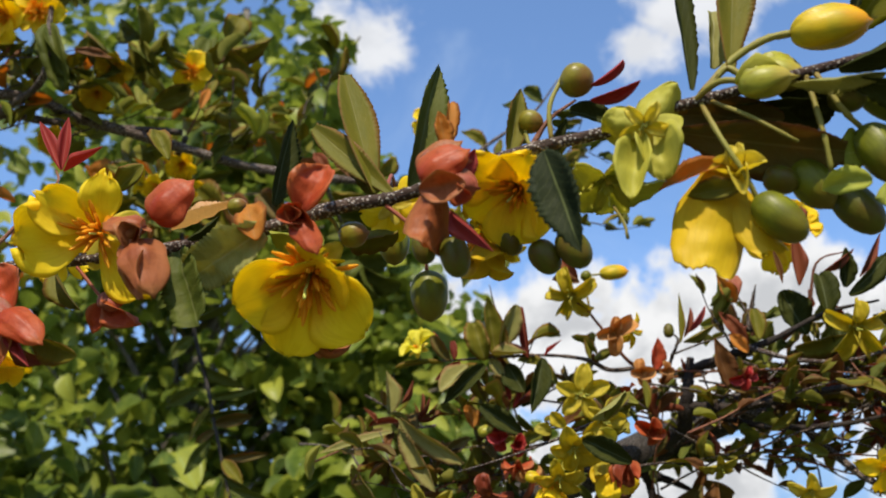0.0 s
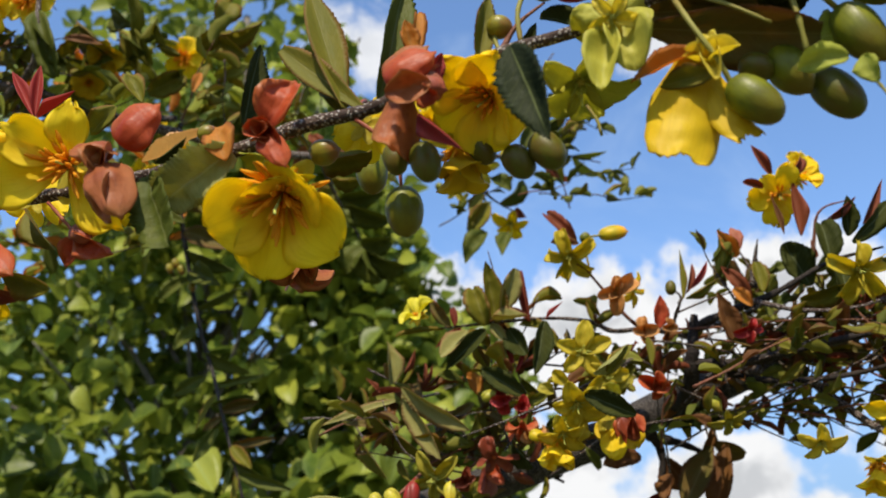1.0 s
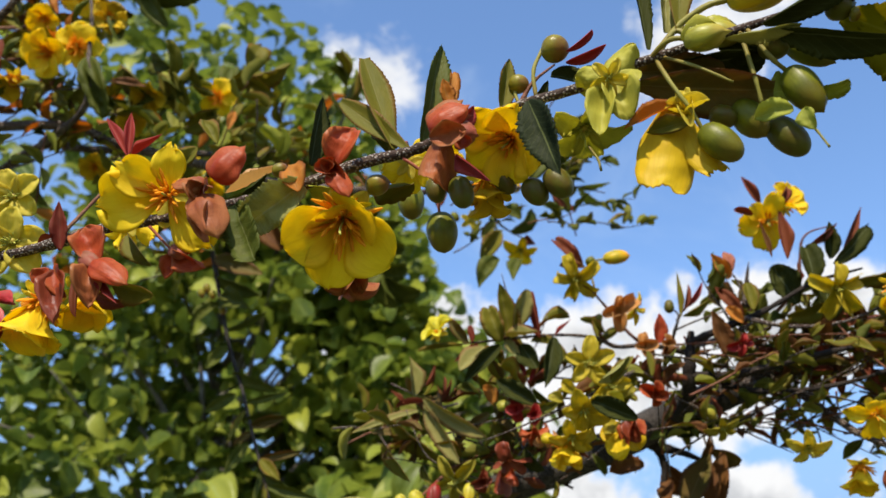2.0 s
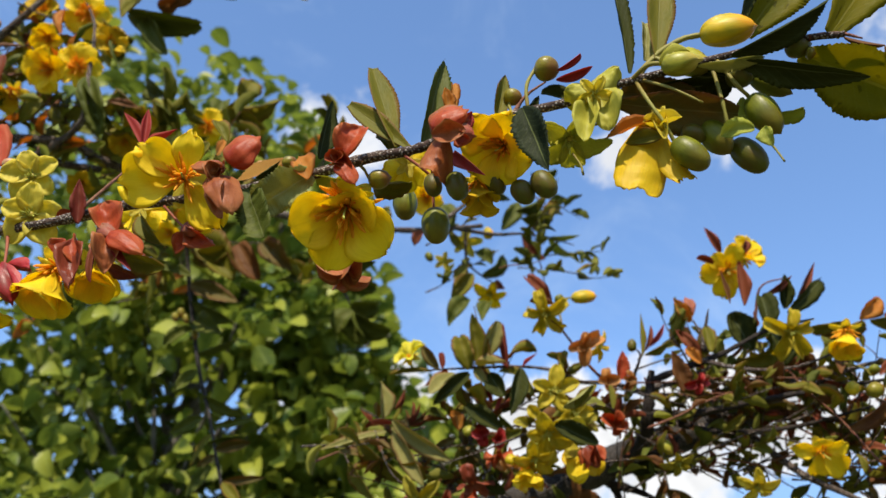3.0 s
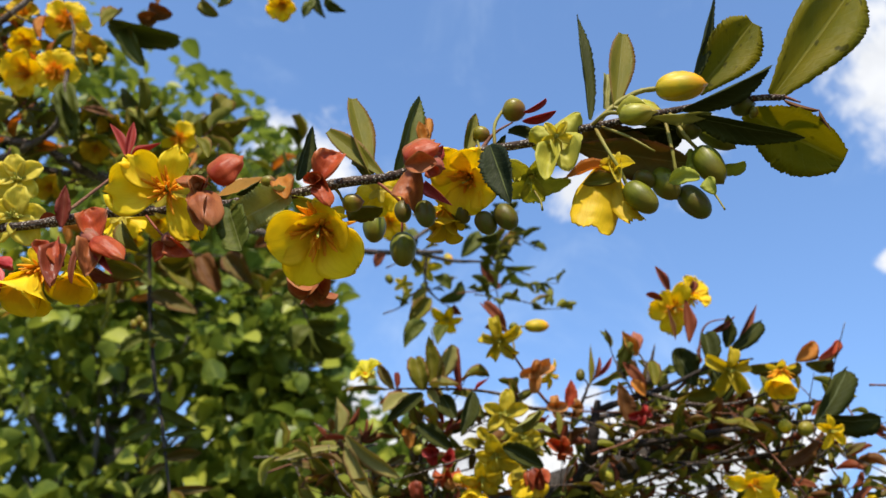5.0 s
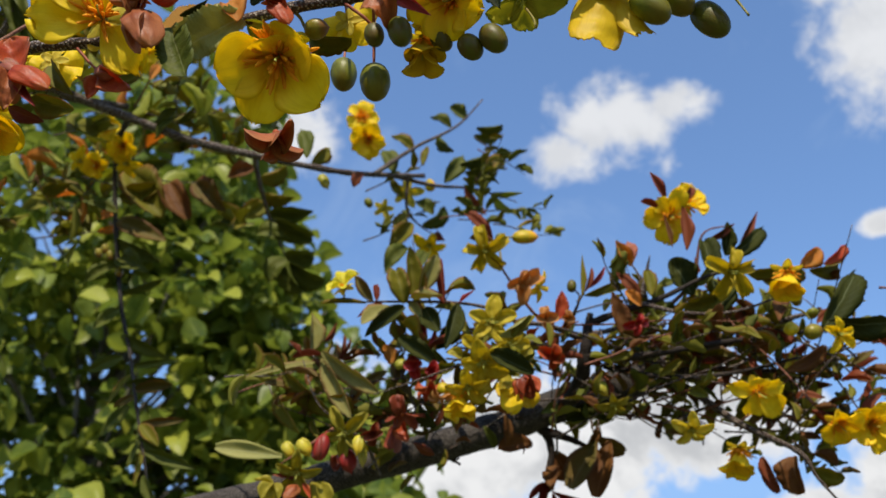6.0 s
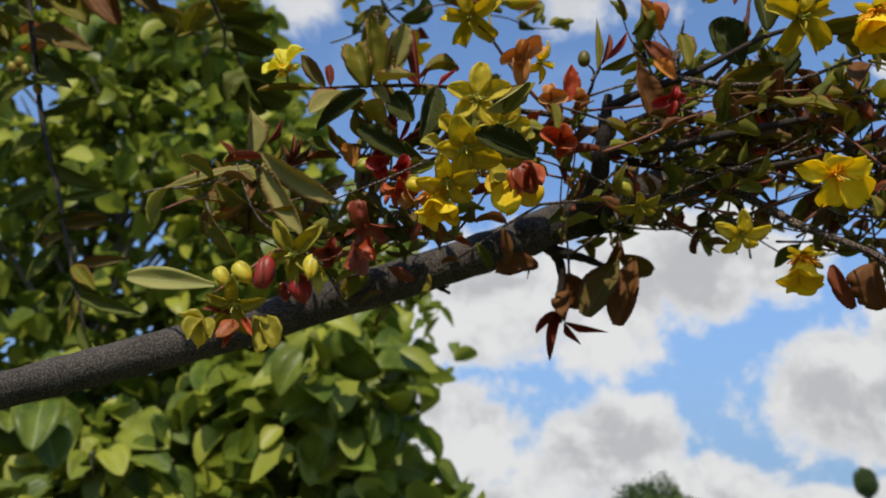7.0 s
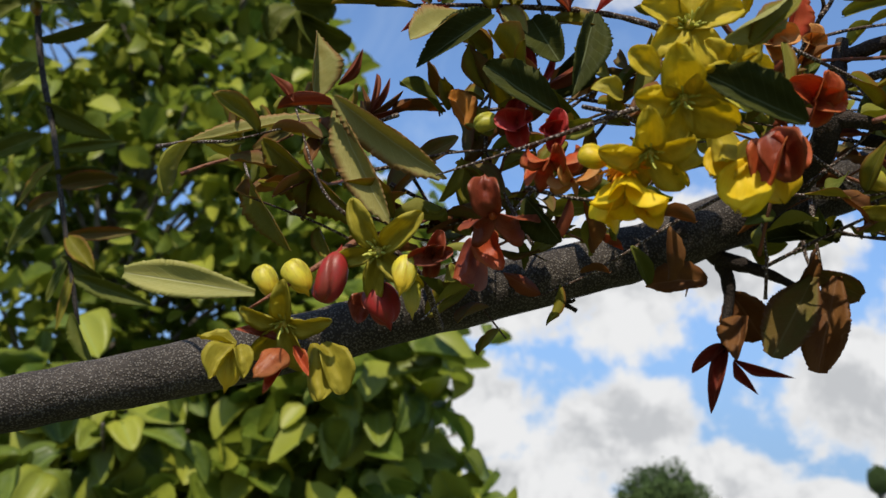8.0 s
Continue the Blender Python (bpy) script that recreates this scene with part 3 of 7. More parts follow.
def flower(owner, centre, facing, size, shape="cup", petals=YELLOW, spin=0.0, count=5, widths=0.9, stamens=0, sepals=LIME, label="", skip=(), jitter=7, plan=None, brush=1.0):
    """An open flower: petals round a receptacle, a brush of stamens, sepals behind. size: a petal's length."""
    m = framed(centre, facing, spin)
    hub = part("flower", CORE, BUDLIME, owner, m @ pose(0, 0, -0.06 * size, 0, -90, 0) @ Matrix.Scale(0.16 * size, 4), label)
    # plan: each petal's bearing, length, width and lean towards the viewer
    for a, reach, broad, lean in plan or ():
        turn = Matrix.Rotation(radians(a), 4, "Z") @ Matrix.Rotation(radians(-lean), 4, "Y")
        part("petal", PETALS[shape][LUCK.randrange(len(PETALS[shape]))], petals, hub, m @ turn @ Matrix.Diagonal((size * reach, size * broad, size * reach, 1)))
    for k in range(0 if plan else count):
        if k in skip:
            continue
        turn = Matrix.Rotation(radians(360 / count * k + LUCK.uniform(-jitter, jitter)), 4, "Z") @ Matrix.Rotation(radians(LUCK.uniform(-jitter, jitter)), 4, "Y")
        s = size * LUCK.uniform(0.93, 1.05)
        pool = PETALS[shape]
        part("petal", pool[LUCK.randrange(len(pool))], petals, hub, m @ turn @ Matrix.Diagonal((s, s * widths * LUCK.uniform(0.82, 1.08), s * LUCK.uniform(0.85, 1.15), 1)))
    for k in range(5):
        turn = Matrix.Rotation(radians(72 * k + 36 + LUCK.uniform(-8, 8)), 4, "Z")
        s = size * 0.5
        part("sepal", SEPALS["star"][k % 3], sepals, hub, m @ Matrix.Translation((0, 0, -0.07 * size)) @ turn @ Matrix.Diagonal((s, s * 0.55, s * (-0.3 if shape == "open" else 0.6), 1)))
    if stamens is not None:
        part("stamen_tuft", STAMENS[stamens], ANTHER, hub, m @ Matrix.Scale(size * brush, 4), "orange stamens")
        part("style", PISTIL, STYLE, hub, m @ Matrix.Scale(size * brush, 4))
    return hub


def calyx(owner, centre, facing, size, shape="flare", mat=CORAL, spin=0.0, widths=0.62, label="", count=4, core=CORAL, jitter=24, heart_size=0.2, skip=()):
    """Coloured sepals left after the petals have dropped."""
    m = framed(centre, facing, spin)
    hub = part("calyx", CORE, core, owner, m @ pose(0, 0, -0.05 * size, 0, -90, 0) @ Matrix.Scale(heart_size * size, 4), label)
    for k in range(count):
        if k in skip:
            continue
        turn = Matrix.Rotation(radians(360 / count * k + LUCK.uniform(-jitter, jitter)), 4, "Z") @ Matrix.Rotation(radians(LUCK.uniform(-jitter, jitter)), 4, "Y")
        s = size * LUCK.uniform(0.78, 1.1)
        part("sepal", SEPALS[shape][LUCK.randrange(3)], mat, hub, m @ turn @ Matrix.Diagonal((s, s * widths, s, 1)))
    return hub


def star(owner, centre, facing, size, mat=LIME, spin=0.0, widths=0.5, label="", style=True, shape="star"):
    """A five-pointed calyx with a few stamens and a style."""
    hub = calyx(owner, centre, facing, size, shape, mat, spin, widths, label, core=BUDLIME, jitter=9, heart_size=0.22, count=5)
    m = framed(centre, facing, spin)
    part("stamen_tuft", STAMENS[2], STYLE, hub, m @ Matrix.Scale(size, 4))
    if style:
        part("style", PISTIL, STYLE, hub, m @ Matrix.Scale(size * 1.1, 4))
    return hub


def berry(owner, base, tip, width, mat=BERRY, kind="berry", name="berry", label=""):
    ob = part(name, EGGS[kind], mat, owner, along(base, tip, (0.3, -0.8, 0.5), width, width), label)
    return ob


def puff(owner, base, tip, width, mat, deep=0.7, label=""):
    """A sepal swollen and closed like a small cup, seen on its rounded back."""
    return part("sepal", EGGS["puff"], mat, owner, along(base, tip, (0.2, -0.9, 0.3), width * 1.05, width * deep * 0.8), label)


# ---- ground and distance ----
def ground_mesh():
    rng = random.Random(3)
    rings, sides = [0.0, 2, 5, 10, 20, 40, 80, 160, 400, 1000, 2500], 48
    verts, faces = [], []
    for r in rings:
        for k in range(sides):
            a = 2 * math.pi * k / sides
            verts.append((r * math.cos(a), r * math.sin(a), 0.02 * min(r, 8) * noise.noise((r * 0.2 * math.cos(a), r * 0.2 * math.sin(a), 0)) - 0.01))
    for i in range(len(rings) - 1):
        for k in range(sides):
            a, b = i * sides + k, i * sides + (k + 1) % sides
            faces.append((a, a + sides, b + sides, b))
    return skin("ground", verts, faces)


tagged(part("ground", ground_mesh(), GRASS, None, Matrix()), "dry green lawn reaching to the horizon", "ground", kind="structure")


def clump_crown(name, centre, radii, count, size, seed, leafmat):
    """A far crown: many small ragged leaf clumps spread through a rounded volume."""
    rng = random.Random(seed)
    verts, faces = [], []
    for n in range(count):
        while True:
            v = Vector((rng.uniform(-1, 1), rng.uniform(-1, 1), rng.uniform(-1, 1)))
            if 0.45 < v.length < 1:
                break
        bulge = 1 + 0.22 * noise.noise(v * 2.3 + Vector((seed, 0, 0)))
        p = Vector(centre) + Vector((v.x * radii[0], v.y * radii[1], v.z * radii[2])) * bulge
        for _ in range(3):
            q = Matrix.Rotation(rng.uniform(0, 6.28), 3, Vector((rng.uniform(-1, 1), rng.uniform(-1, 1), rng.uniform(-1, 1))).normalized())
            s = size * rng.uniform(0.5, 1.2)
            start = len(verts)
            off = Vector((rng.uniform(-1, 1), rng.uniform(-1, 1), rng.uniform(-1, 1))) * size
            for c in ((-0.5, 0, 0), (0, -0.3, 0.08), (0.6, 0, 0), (0, 0.3, 0.08)):
                verts.append(p + off + q @ (Vector(c) * s))
            faces.append((start, start + 1, start + 2, start + 3))
    return skin(name, verts, faces, smooth=False)


def far_tree(spot, height, radii, seed, label):
    root = part("tree", None, None, None, Matrix.Translation(spot), label, "tree")
    top = Vector(spot) + Vector((0, 0, height - radii[2]))
    part("trunk", tube("trunk", [spot, Vector(spot) + Vector((0.1, 0, height * 0.4)), top], height * 0.035, height * 0.015, 8, 5), TRUNK, root, Matrix())
    part("crown", clump_crown("crown", top, radii, 9000, radii[0] * 0.085, seed, FARLEAF), FARLEAF, root, Matrix())
    return root


LIME_LEAF = leafy("lime_leaflet", (0.3, 0.33, 0.05), (0.38, 0.38, 0.06), (0.45, 0.45, 0.12), thin=0.45)
CORAL_LEAF = leafy("coral_leaf", (0.46, 0.07, 0.03), (0.5, 0.12, 0.045), (0.5, 0.15, 0.08), thin=0.5, ribs=0.0, edge=(0.4, 0.12, 0.05))
BUDROSE = fruity("dusky_pink_rind", (0.23, 0.055, 0.03), (0.2, 0.07, 0.034), gloss=0.5, freckle=0.08, tip=(0.3, 0.07, 0.035))
PEACH_BUD = fruity("peach_bud", (0.42, 0.24, 0.11), (0.36, 0.17, 0.08))

# ---- the flowering shrub ----
ROOT = (-0.74, 0.82, 0.0)
shrub = part("flowering_shrub", None, None, None, Matrix.Translation(ROOT), "tall flowering shrub with yellow flowers, red calyces and green berries", "shrub")
stem(shrub, [ROOT, (-0.72, 0.79, 0.5), (-0.66, 0.72, 0.95), (-0.62, 0.64, 1.25), (-0.6, 0.6, 1.6), (-0.62, 0.58, 2.0), (-0.55, 0.6, 2.3)], 0.026, 0.006, LIMB, "trunk", sides=12, knots=0.06)
LIME_Y = petalled("greenish_yellow_sepal", (0.72, 0.585, 0.056), (0.5, 0.4, 0.027), thin=0.62, blotch=0.8, streak=18.0)
MOSSY = petalled("olive_yellow_sepal", (0.5, 0.43, 0.055), (0.32, 0.26, 0.022), thin=0.55, blotch=0.7)
BROWNRED = petalled("brownish_red_sepal", (0.34, 0.075, 0.033), (0.19, 0.03, 0.014), thin=0.45, gloss=0.38, sheen=0.4, rim=(0.48, 0.16, 0.07), blotch=0.9)
ROSE_LEAF = leafy("rosy_leaf", (0.4, 0.13, 0.08), (0.45, 0.18, 0.1), (0.55, 0.3, 0.2), thin=0.45)
MOSSLEAF = leafy("mossy_leaf", (0.2, 0.2, 0.03), (0.25, 0.24, 0.04), (0.3, 0.3, 0.08), thin=0.45)
OLIVE_DK = leafy("deep_olive_leaf", (0.13, 0.115, 0.025), (0.17, 0.1, 0.028), (0.25, 0.2, 0.08), thin=0.45, edge=(0.16, 0.06, 0.03))
RUSSET_DK = leafy("maroon_leaf", (0.2, 0.034, 0.022), (0.24, 0.055, 0.03), (0.3, 0.1, 0.06), thin=0.48)

# the branch close to the lens
stem(shrub, [(-0.62, 0.62, 1.2), (-0.42, 0.46, 1.5), (-0.27, 0.34, 1.6), (-0.1484, 0.2401, 1.6164), (-0.1186, 0.232, 1.6088), (-0.0958, 0.2259, 1.6061), (-0.0751, 0.2203, 1.6071), (-0.0585, 0.2158, 1.6091), (-0.0385, 0.2104, 1.6086), (-0.024, 0.2065, 1.6093), (-0.0084, 0.2023, 1.611), (0.0069, 0.1981, 1.6141), (0.0171, 0.1954, 1.6148)], 0.00149, 0.00139, TWIG, "branch", label="dark speckled flowering branch")
stem(shrub, [(0.0168, 0.1955, 1.6146), (0.0235, 0.1936, 1.616), (0.0324, 0.1913, 1.6195), (0.0457, 0.1876, 1.6222), (0.0598, 0.1838, 1.624), (0.0677, 0.1817, 1.6268), (0.0764, 0.1794, 1.6283), (0.0908, 0.1755, 1.6308), (0.1035, 0.1721, 1.6328), (0.1159, 0.1687, 1.6337), (0.1239, 0.1665, 1.6332)], 0.00139, 0.00081, TWIG, "branch")
stem(shrub, [(0.1159, 0.1687, 1.6337), (0.1227, 0.1669, 1.6337), (0.1275, 0.1656, 1.631)], 0.00089, 0.00022, SHOOT)
stem(shrub, [(-0.0744, 0.2201, 1.6076), (-0.0689, 0.2226, 1.6192), (-0.0632, 0.2271, 1.6345), (-0.065, 0.2295, 1.6403)], 0.00065, 0.00022, SHOOT)
stem(shrub, [(0.0443, 0.188, 1.6216), (0.048, 0.1871, 1.628), (0.0532, 0.1856, 1.6319)], 0.00069, 0.00023, SHOOT)
flower(shrub, (-0.0413, 0.2072, 1.6124), (0.09, -0.86, -0.50), 0.0165, "open", plan=[(190, 1.08, 0.92, 6), (148, 0.95, 0.62, 14), (84, 0.82, 0.5, 8), (-50, 1.05, 0.66, 0)], stamens=1, label="yellow flower wide open with orange stamens")
flower(shrub, (0.0026, 0.2053, 1.6043), (-0.03, -0.62, -0.78), 0.0164, "bowl", brush=1.25, plan=[(112, 0.62, 1.1, 30), (32, 0.8, 0.95, 20), (-40, 1.08, 0.96, 4), (-108, 1.12, 0.78, -3), (-165, 1.04, 0.96, 5)], label="large cupped yellow flower with orange stamens, hanging")
flower(shrub, (0.043, 0.1944, 1.6178), (-0.34, -0.50, -0.79), 0.0133, "cup", widths=1.0, spin=40, label="yellow cupped flower behind a dark leaf")
flower(shrub, (0.0363, 0.2022, 1.612), (0.13, 0.25, -0.96), 0.0097, "bell", widths=0.8, petals=GOLD, label="fading yellow flower with torn petals")
flower(shrub, (0.0179, 0.2072, 1.6199), (0.16, 0.92, 0.37), 0.0081, "open", widths=0.9, stamens=None, skip=(1,), label="yellow flower seen from behind the branch")
calyx(shrub, (0.0803, 0.1803, 1.612), (-0.37, -0.93, 0.06), 0.0059, "flare", LIME, core=BUDLIME, widths=0.5, label="green calyx of a spent flower")
leaf(shrub, (0.0782, 0.1785, 1.6142), (0.0722, 0.1805, 1.5935), 0.0128, (-0.12, -0.94, -0.32), GOLD, BROAD[:1], label="broad drooping old-gold petal with a torn edge", name="petal")
leaf(shrub, (0.0795, 0.1812, 1.6125), (0.0846, 0.1797, 1.5972), 0.0078, (0.25, -0.93, -0.25), GOLD, BROAD[1:], name="petal")
leaf(shrub, (0.0776, 0.179, 1.6144), (0.0663, 0.1821, 1.6098), 0.0044, (-0.29, -0.95, 0.08), AMBER, label="curled dried orange petal")
leaf(shrub, (0.08, 0.1784, 1.6092), (0.0708, 0.1809, 1.6087), 0.0043, (-0.23, -0.93, -0.29), OLIVE, SMALL, label="pale green sepal")
flower(shrub, (-0.0737, 0.2204, 1.5918), (-0.25, -0.1, -0.96), 0.0142, "bell", widths=0.95, label="yellow flower hanging below the branch")
flower(shrub, (-0.0692, 0.2291, 1.5985), (0.25, -0.1, -0.95), 0.0122, "bell", widths=0.9, stamens=None)
flower(shrub, (-0.0941, 0.2254, 1.5859), (-0.04, 0.03, -1.00), 0.0107, "cup", widths=1.0)
flower(shrub, (-0.1298, 0.245, 1.6375), (0.16, -0.93, -0.34), 0.0115, "open", widths=0.8)
flower(shrub, (-0.0607, 0.2324, 1.6198), (0.06, 0.96, 0.26), 0.0083, "open", stamens=None)
star(shrub, (-0.0872, 0.2235, 1.6099), (0.08, -0.93, -0.35), 0.0099, LIME, spin=18, widths=0.76, label="pale yellow-green star-shaped flower")
star(shrub, (-0.0936, 0.2293, 1.6276), (0.16, -0.94, -0.29), 0.0087, LIME, spin=40, widths=0.76)
star(shrub, (-0.1124, 0.2344, 1.6297), (-0.18, -0.98, -0.04), 0.0092, LIME, spin=0, widths=0.62)
star(shrub, (-0.1149, 0.231, 1.6135), (-0.03, -0.83, -0.55), 0.0102, LIME, spin=20)
leaf(shrub, (0.0635, 0.1789, 1.6216), (0.0567, 0.1807, 1.6242), 0.0069, (-0.37, -0.85, -0.37), PALELIME, SHELL, label="pale lime rounded sepal", name="sepal")
leaf(shrub, (0.064, 0.1797, 1.6227), (0.0706, 0.1779, 1.6303), 0.0075, (-0.08, -0.98, -0.17), PALELIME, SHELL, name="sepal")
leaf(shrub, (0.0629, 0.178, 1.6204), (0.0602, 0.1787, 1.6062), 0.0064, (-0.27, -0.96, 0.00), PALELIME, SHELL, name="sepal")
leaf(shrub, (0.0643, 0.1796, 1.6219), (0.0671, 0.1789, 1.6104), 0.0071, (-0.12, -0.99, 0.04), PALELIME, SHELL, name="sepal")
leaf(shrub, (0.0643, 0.1806, 1.6231), (0.0686, 0.1795, 1.6185), 0.0060, (-0.70, -0.48, -0.53), PALELIME, SHELL, name="sepal")
star(shrub, (0.0636, 0.1768, 1.6203), (-0.12, -0.76, -0.64), 0.0050, LIME, spin=60, widths=0.5, label="pale lime star flower with a long style")
star(shrub, (0.0593, 0.19, 1.6174), (-0.05, -0.11, -0.99), 0.0104, PALELIME, spin=50, widths=0.62)
calyx(shrub, (0.0014, 0.1936, 1.6098), (-0.15, -0.91, -0.38), 0.0052, "clasp", CORAL, spin=200, widths=0.75, count=4, jitter=25, label="coral-red calyx of cupped sepals")
leaf(shrub, (0.0013, 0.1937, 1.611), (0.0061, 0.1924, 1.6207), 0.0092, (0.1, -0.97, 0.1), CORAL, POINTED, name="sepal")
puff(shrub, (0.0012, 0.1927, 1.6085), (0.0053, 0.1916, 1.6014), 0.005, CORAL, 0.7)
berry(shrub, (0.0236, 0.1876, 1.6159), (0.0321, 0.1853, 1.6171), 0.0075, BUDROSE, "bud", "calyx", label="swollen dusky pink calyx closing over its fruit")
berry(shrub, (0.0292, 0.1841, 1.6124), (0.0341, 0.1828, 1.6104), 0.0053, BUDROSE, "bud", "calyx")
puff(shrub, (0.0241, 0.1835, 1.6124), (0.0322, 0.1813, 1.6169), 0.0072, CORAL, 0.7)
puff(shrub, (0.0238, 0.1856, 1.6151), (0.0309, 0.1837, 1.6202), 0.0058, ROSE, 0.7)
leaf(shrub, (0.0241, 0.1815, 1.609), (0.0323, 0.1793, 1.609), 0.0058, (-0.23, -0.85, -0.48), ROSE, SHELL, name="sepal")
leaf(shrub, (0.0296, 0.182, 1.6104), (0.0334, 0.181, 1.6071), 0.0046, (-0.66, -0.40, -0.64), CORAL, SHELL, name="sepal")
leaf(shrub, (0.0286, 0.1883, 1.622), (0.0267, 0.1888, 1.6296), 0.0040, (0.06, -0.99, 0.08), AMBER, SMALL)
leaf(shrub, (0.0282, 0.1894, 1.6228), (0.0294, 0.1891, 1.6335), 0.0031, (0.52, -0.85, -0.09), AMBER, SMALL)
leaf(shrub, (0.0271, 0.1837, 1.6105), (0.0246, 0.1844, 1.5993), 0.0082, (0.1, -0.97, 0.1), ROSE, SHELL, name="sepal")
leaf(shrub, (0.0299, 0.1859, 1.6131), (0.0341, 0.1848, 1.62), 0.0039, (0.46, -0.79, -0.41), CRIMSON, SMALL)
leaf(shrub, (0.0298, 0.1839, 1.6064), (0.0383, 0.1816, 1.5972), 0.0037, (-0.69, -0.53, -0.50), CRIMSON, FINE)
calyx(shrub, (-0.0297, 0.198, 1.609), (-0.13, -0.82, -0.56), 0.0067, "clasp", ROSE, spin=150, widths=0.8, heart_size=0.4, count=3, jitter=25, label="pinkish-orange calyx of rounded sepals")
puff(shrub, (-0.0278, 0.1975, 1.6105), (-0.0211, 0.1957, 1.6176), 0.0082, CORAL, 0.7)
berry(shrub, (-0.0291, 0.1988, 1.6059), (-0.0265, 0.1981, 1.5968), 0.0063, BUDROSE, "bud", "calyx")
puff(shrub, (-0.0293, 0.1969, 1.6056), (-0.0245, 0.1956, 1.5943), 0.0082, ROSE, 0.7)
leaf(shrub, (-0.0284, 0.1985, 1.6048), (-0.0273, 0.1982, 1.5938), 0.0059, (-0.36, -0.93, -0.01), ROSE, SHELL, name="sepal")
leaf(shrub, (-0.0302, 0.1961, 1.606), (-0.0324, 0.1968, 1.6017), 0.0045, (0.05, -0.98, -0.17), ROSE, SHELL, name="sepal")
puff(shrub, (-0.029, 0.1958, 1.6078), (-0.0368, 0.1979, 1.6096), 0.0058, ROSE, 0.7)
leaf(shrub, (-0.0404, 0.2129, 1.5996), (-0.0313, 0.2104, 1.5938), 0.0062, (-0.51, -0.69, -0.51), CORAL, POINTED, name="sepal")
leaf(shrub, (-0.0405, 0.2139, 1.6006), (-0.034, 0.2122, 1.6009), 0.0054, (-0.23, -0.91, -0.36), CORAL, POINTED, name="sepal")
leaf(shrub, (-0.0398, 0.2148, 1.6001), (-0.0423, 0.2154, 1.5935), 0.0053, (0.03, -0.99, -0.11), CORAL, POINTED, name="sepal")
berry(shrub, (-0.0407, 0.212, 1.6001), (-0.0367, 0.2109, 1.5975), 0.0037, BUDROSE, "bud", "calyx")
stem(shrub, [(-0.0472, 0.2127, 1.6071), (-0.0437, 0.2128, 1.6033), (-0.0399, 0.2118, 1.5992)], 0.00040, 0.00031, REDSTALK, "stalk")
leaf(shrub, (-0.0575, 0.2095, 1.5954), (-0.0626, 0.2109, 1.6063), 0.0084, (0.1, -0.97, 0.1), CORAL, SHELL, label="coral-red rounded sepal", name="sepal")
puff(shrub, (-0.0575, 0.2085, 1.5951), (-0.0482, 0.206, 1.5881), 0.0065, CORAL, 0.7)
leaf(shrub, (-0.0588, 0.2099, 1.5955), (-0.0572, 0.2096, 1.5833), 0.0078, (0.25, -0.95, 0.1), ROSE, POINTED, name="sepal")
leaf(shrub, (-0.0589, 0.2119, 1.5972), (-0.0643, 0.2134, 1.5927), 0.0062, (-0.16, -0.98, -0.13), ROSE, SHELL, name="sepal")
leaf(shrub, (-0.0564, 0.2102, 1.5931), (-0.0497, 0.2084, 1.5838), 0.0027, (-0.43, -0.89, -0.13), CRIMSON, FINE)
leaf(shrub, (-0.0622, 0.2128, 1.5946), (-0.0614, 0.2126, 1.5825), 0.0021, (-0.21, -0.98, 0.00), RUSSET, FINE)
berry(shrub, (-0.0618, 0.2107, 1.5983), (-0.0564, 0.2092, 1.5935), 0.0043, BUDROSE, "bud", "calyx")
leaf(shrub, (-0.0702, 0.2158, 1.5972), (-0.0668, 0.2135, 1.5817), 0.0080, (0.1, -0.97, 0.1), BROWNRED, POINTED, label="hanging brownish-red sepal", name="sepal")
leaf(shrub, (-0.0704, 0.216, 1.5982), (-0.0658, 0.2148, 1.589), 0.0053, (-0.35, -0.93, -0.05), CORAL, SHELL, name="sepal")
leaf(shrub, (-0.0736, 0.2179, 1.599), (-0.0758, 0.2185, 1.5939), 0.0047, (-0.03, -0.99, -0.10), CORAL, SHELL, name="sepal")
berry(shrub, (-0.0891, 0.2201, 1.5912), (-0.0827, 0.2183, 1.58), 0.0065, BUDRED, "bud", "calyx", label="dark red closed calyx")
leaf(shrub, (-0.0893, 0.2211, 1.5918), (-0.0965, 0.2228, 1.5840), 0.0062, (0.07, -0.94, -0.33), BROWNRED, POINTED, name="sepal")
leaf(shrub, (-0.0886, 0.2219, 1.5928), (-0.0811, 0.2199, 1.5905), 0.0041, (-0.38, -0.67, -0.65), SCARLET, SHELL, name="sepal")
leaf(shrub, (-0.0868, 0.2174, 1.5902), (-0.0801, 0.2156, 1.5809), 0.0031, (-0.65, -0.68, -0.34), SCARLET, SHELL, name="sepal")
stem(shrub, [(-0.0932, 0.2252, 1.6055), (-0.0904, 0.2224, 1.5982), (-0.088, 0.2198, 1.5907)], 0.00049, 0.00039, REDSTALK, "stalk")
calyx(shrub, (-0.096, 0.2239, 1.5876), (-0.39, -0.29, -0.87), 0.0098, "flare", CORAL, spin=10, widths=0.6)
calyx(shrub, (0.0001, 0.236, 1.6057), (0.15, -0.2, -0.97), 0.0098, "flare", ROSE, spin=30, widths=0.42, label="pinkish-red calyx with pointed sepals behind a flower")
calyx(shrub, (-0.1068, 0.2248, 1.5963), (0.17, -0.83, -0.53), 0.0100, "flare", CORAL, spin=30)
leaf(shrub, (-0.0056, 0.2015, 1.6163), (-0.0039, 0.2011, 1.6366), 0.0068, (0.7, -0.7, -0.08), GREEN, NARROW)
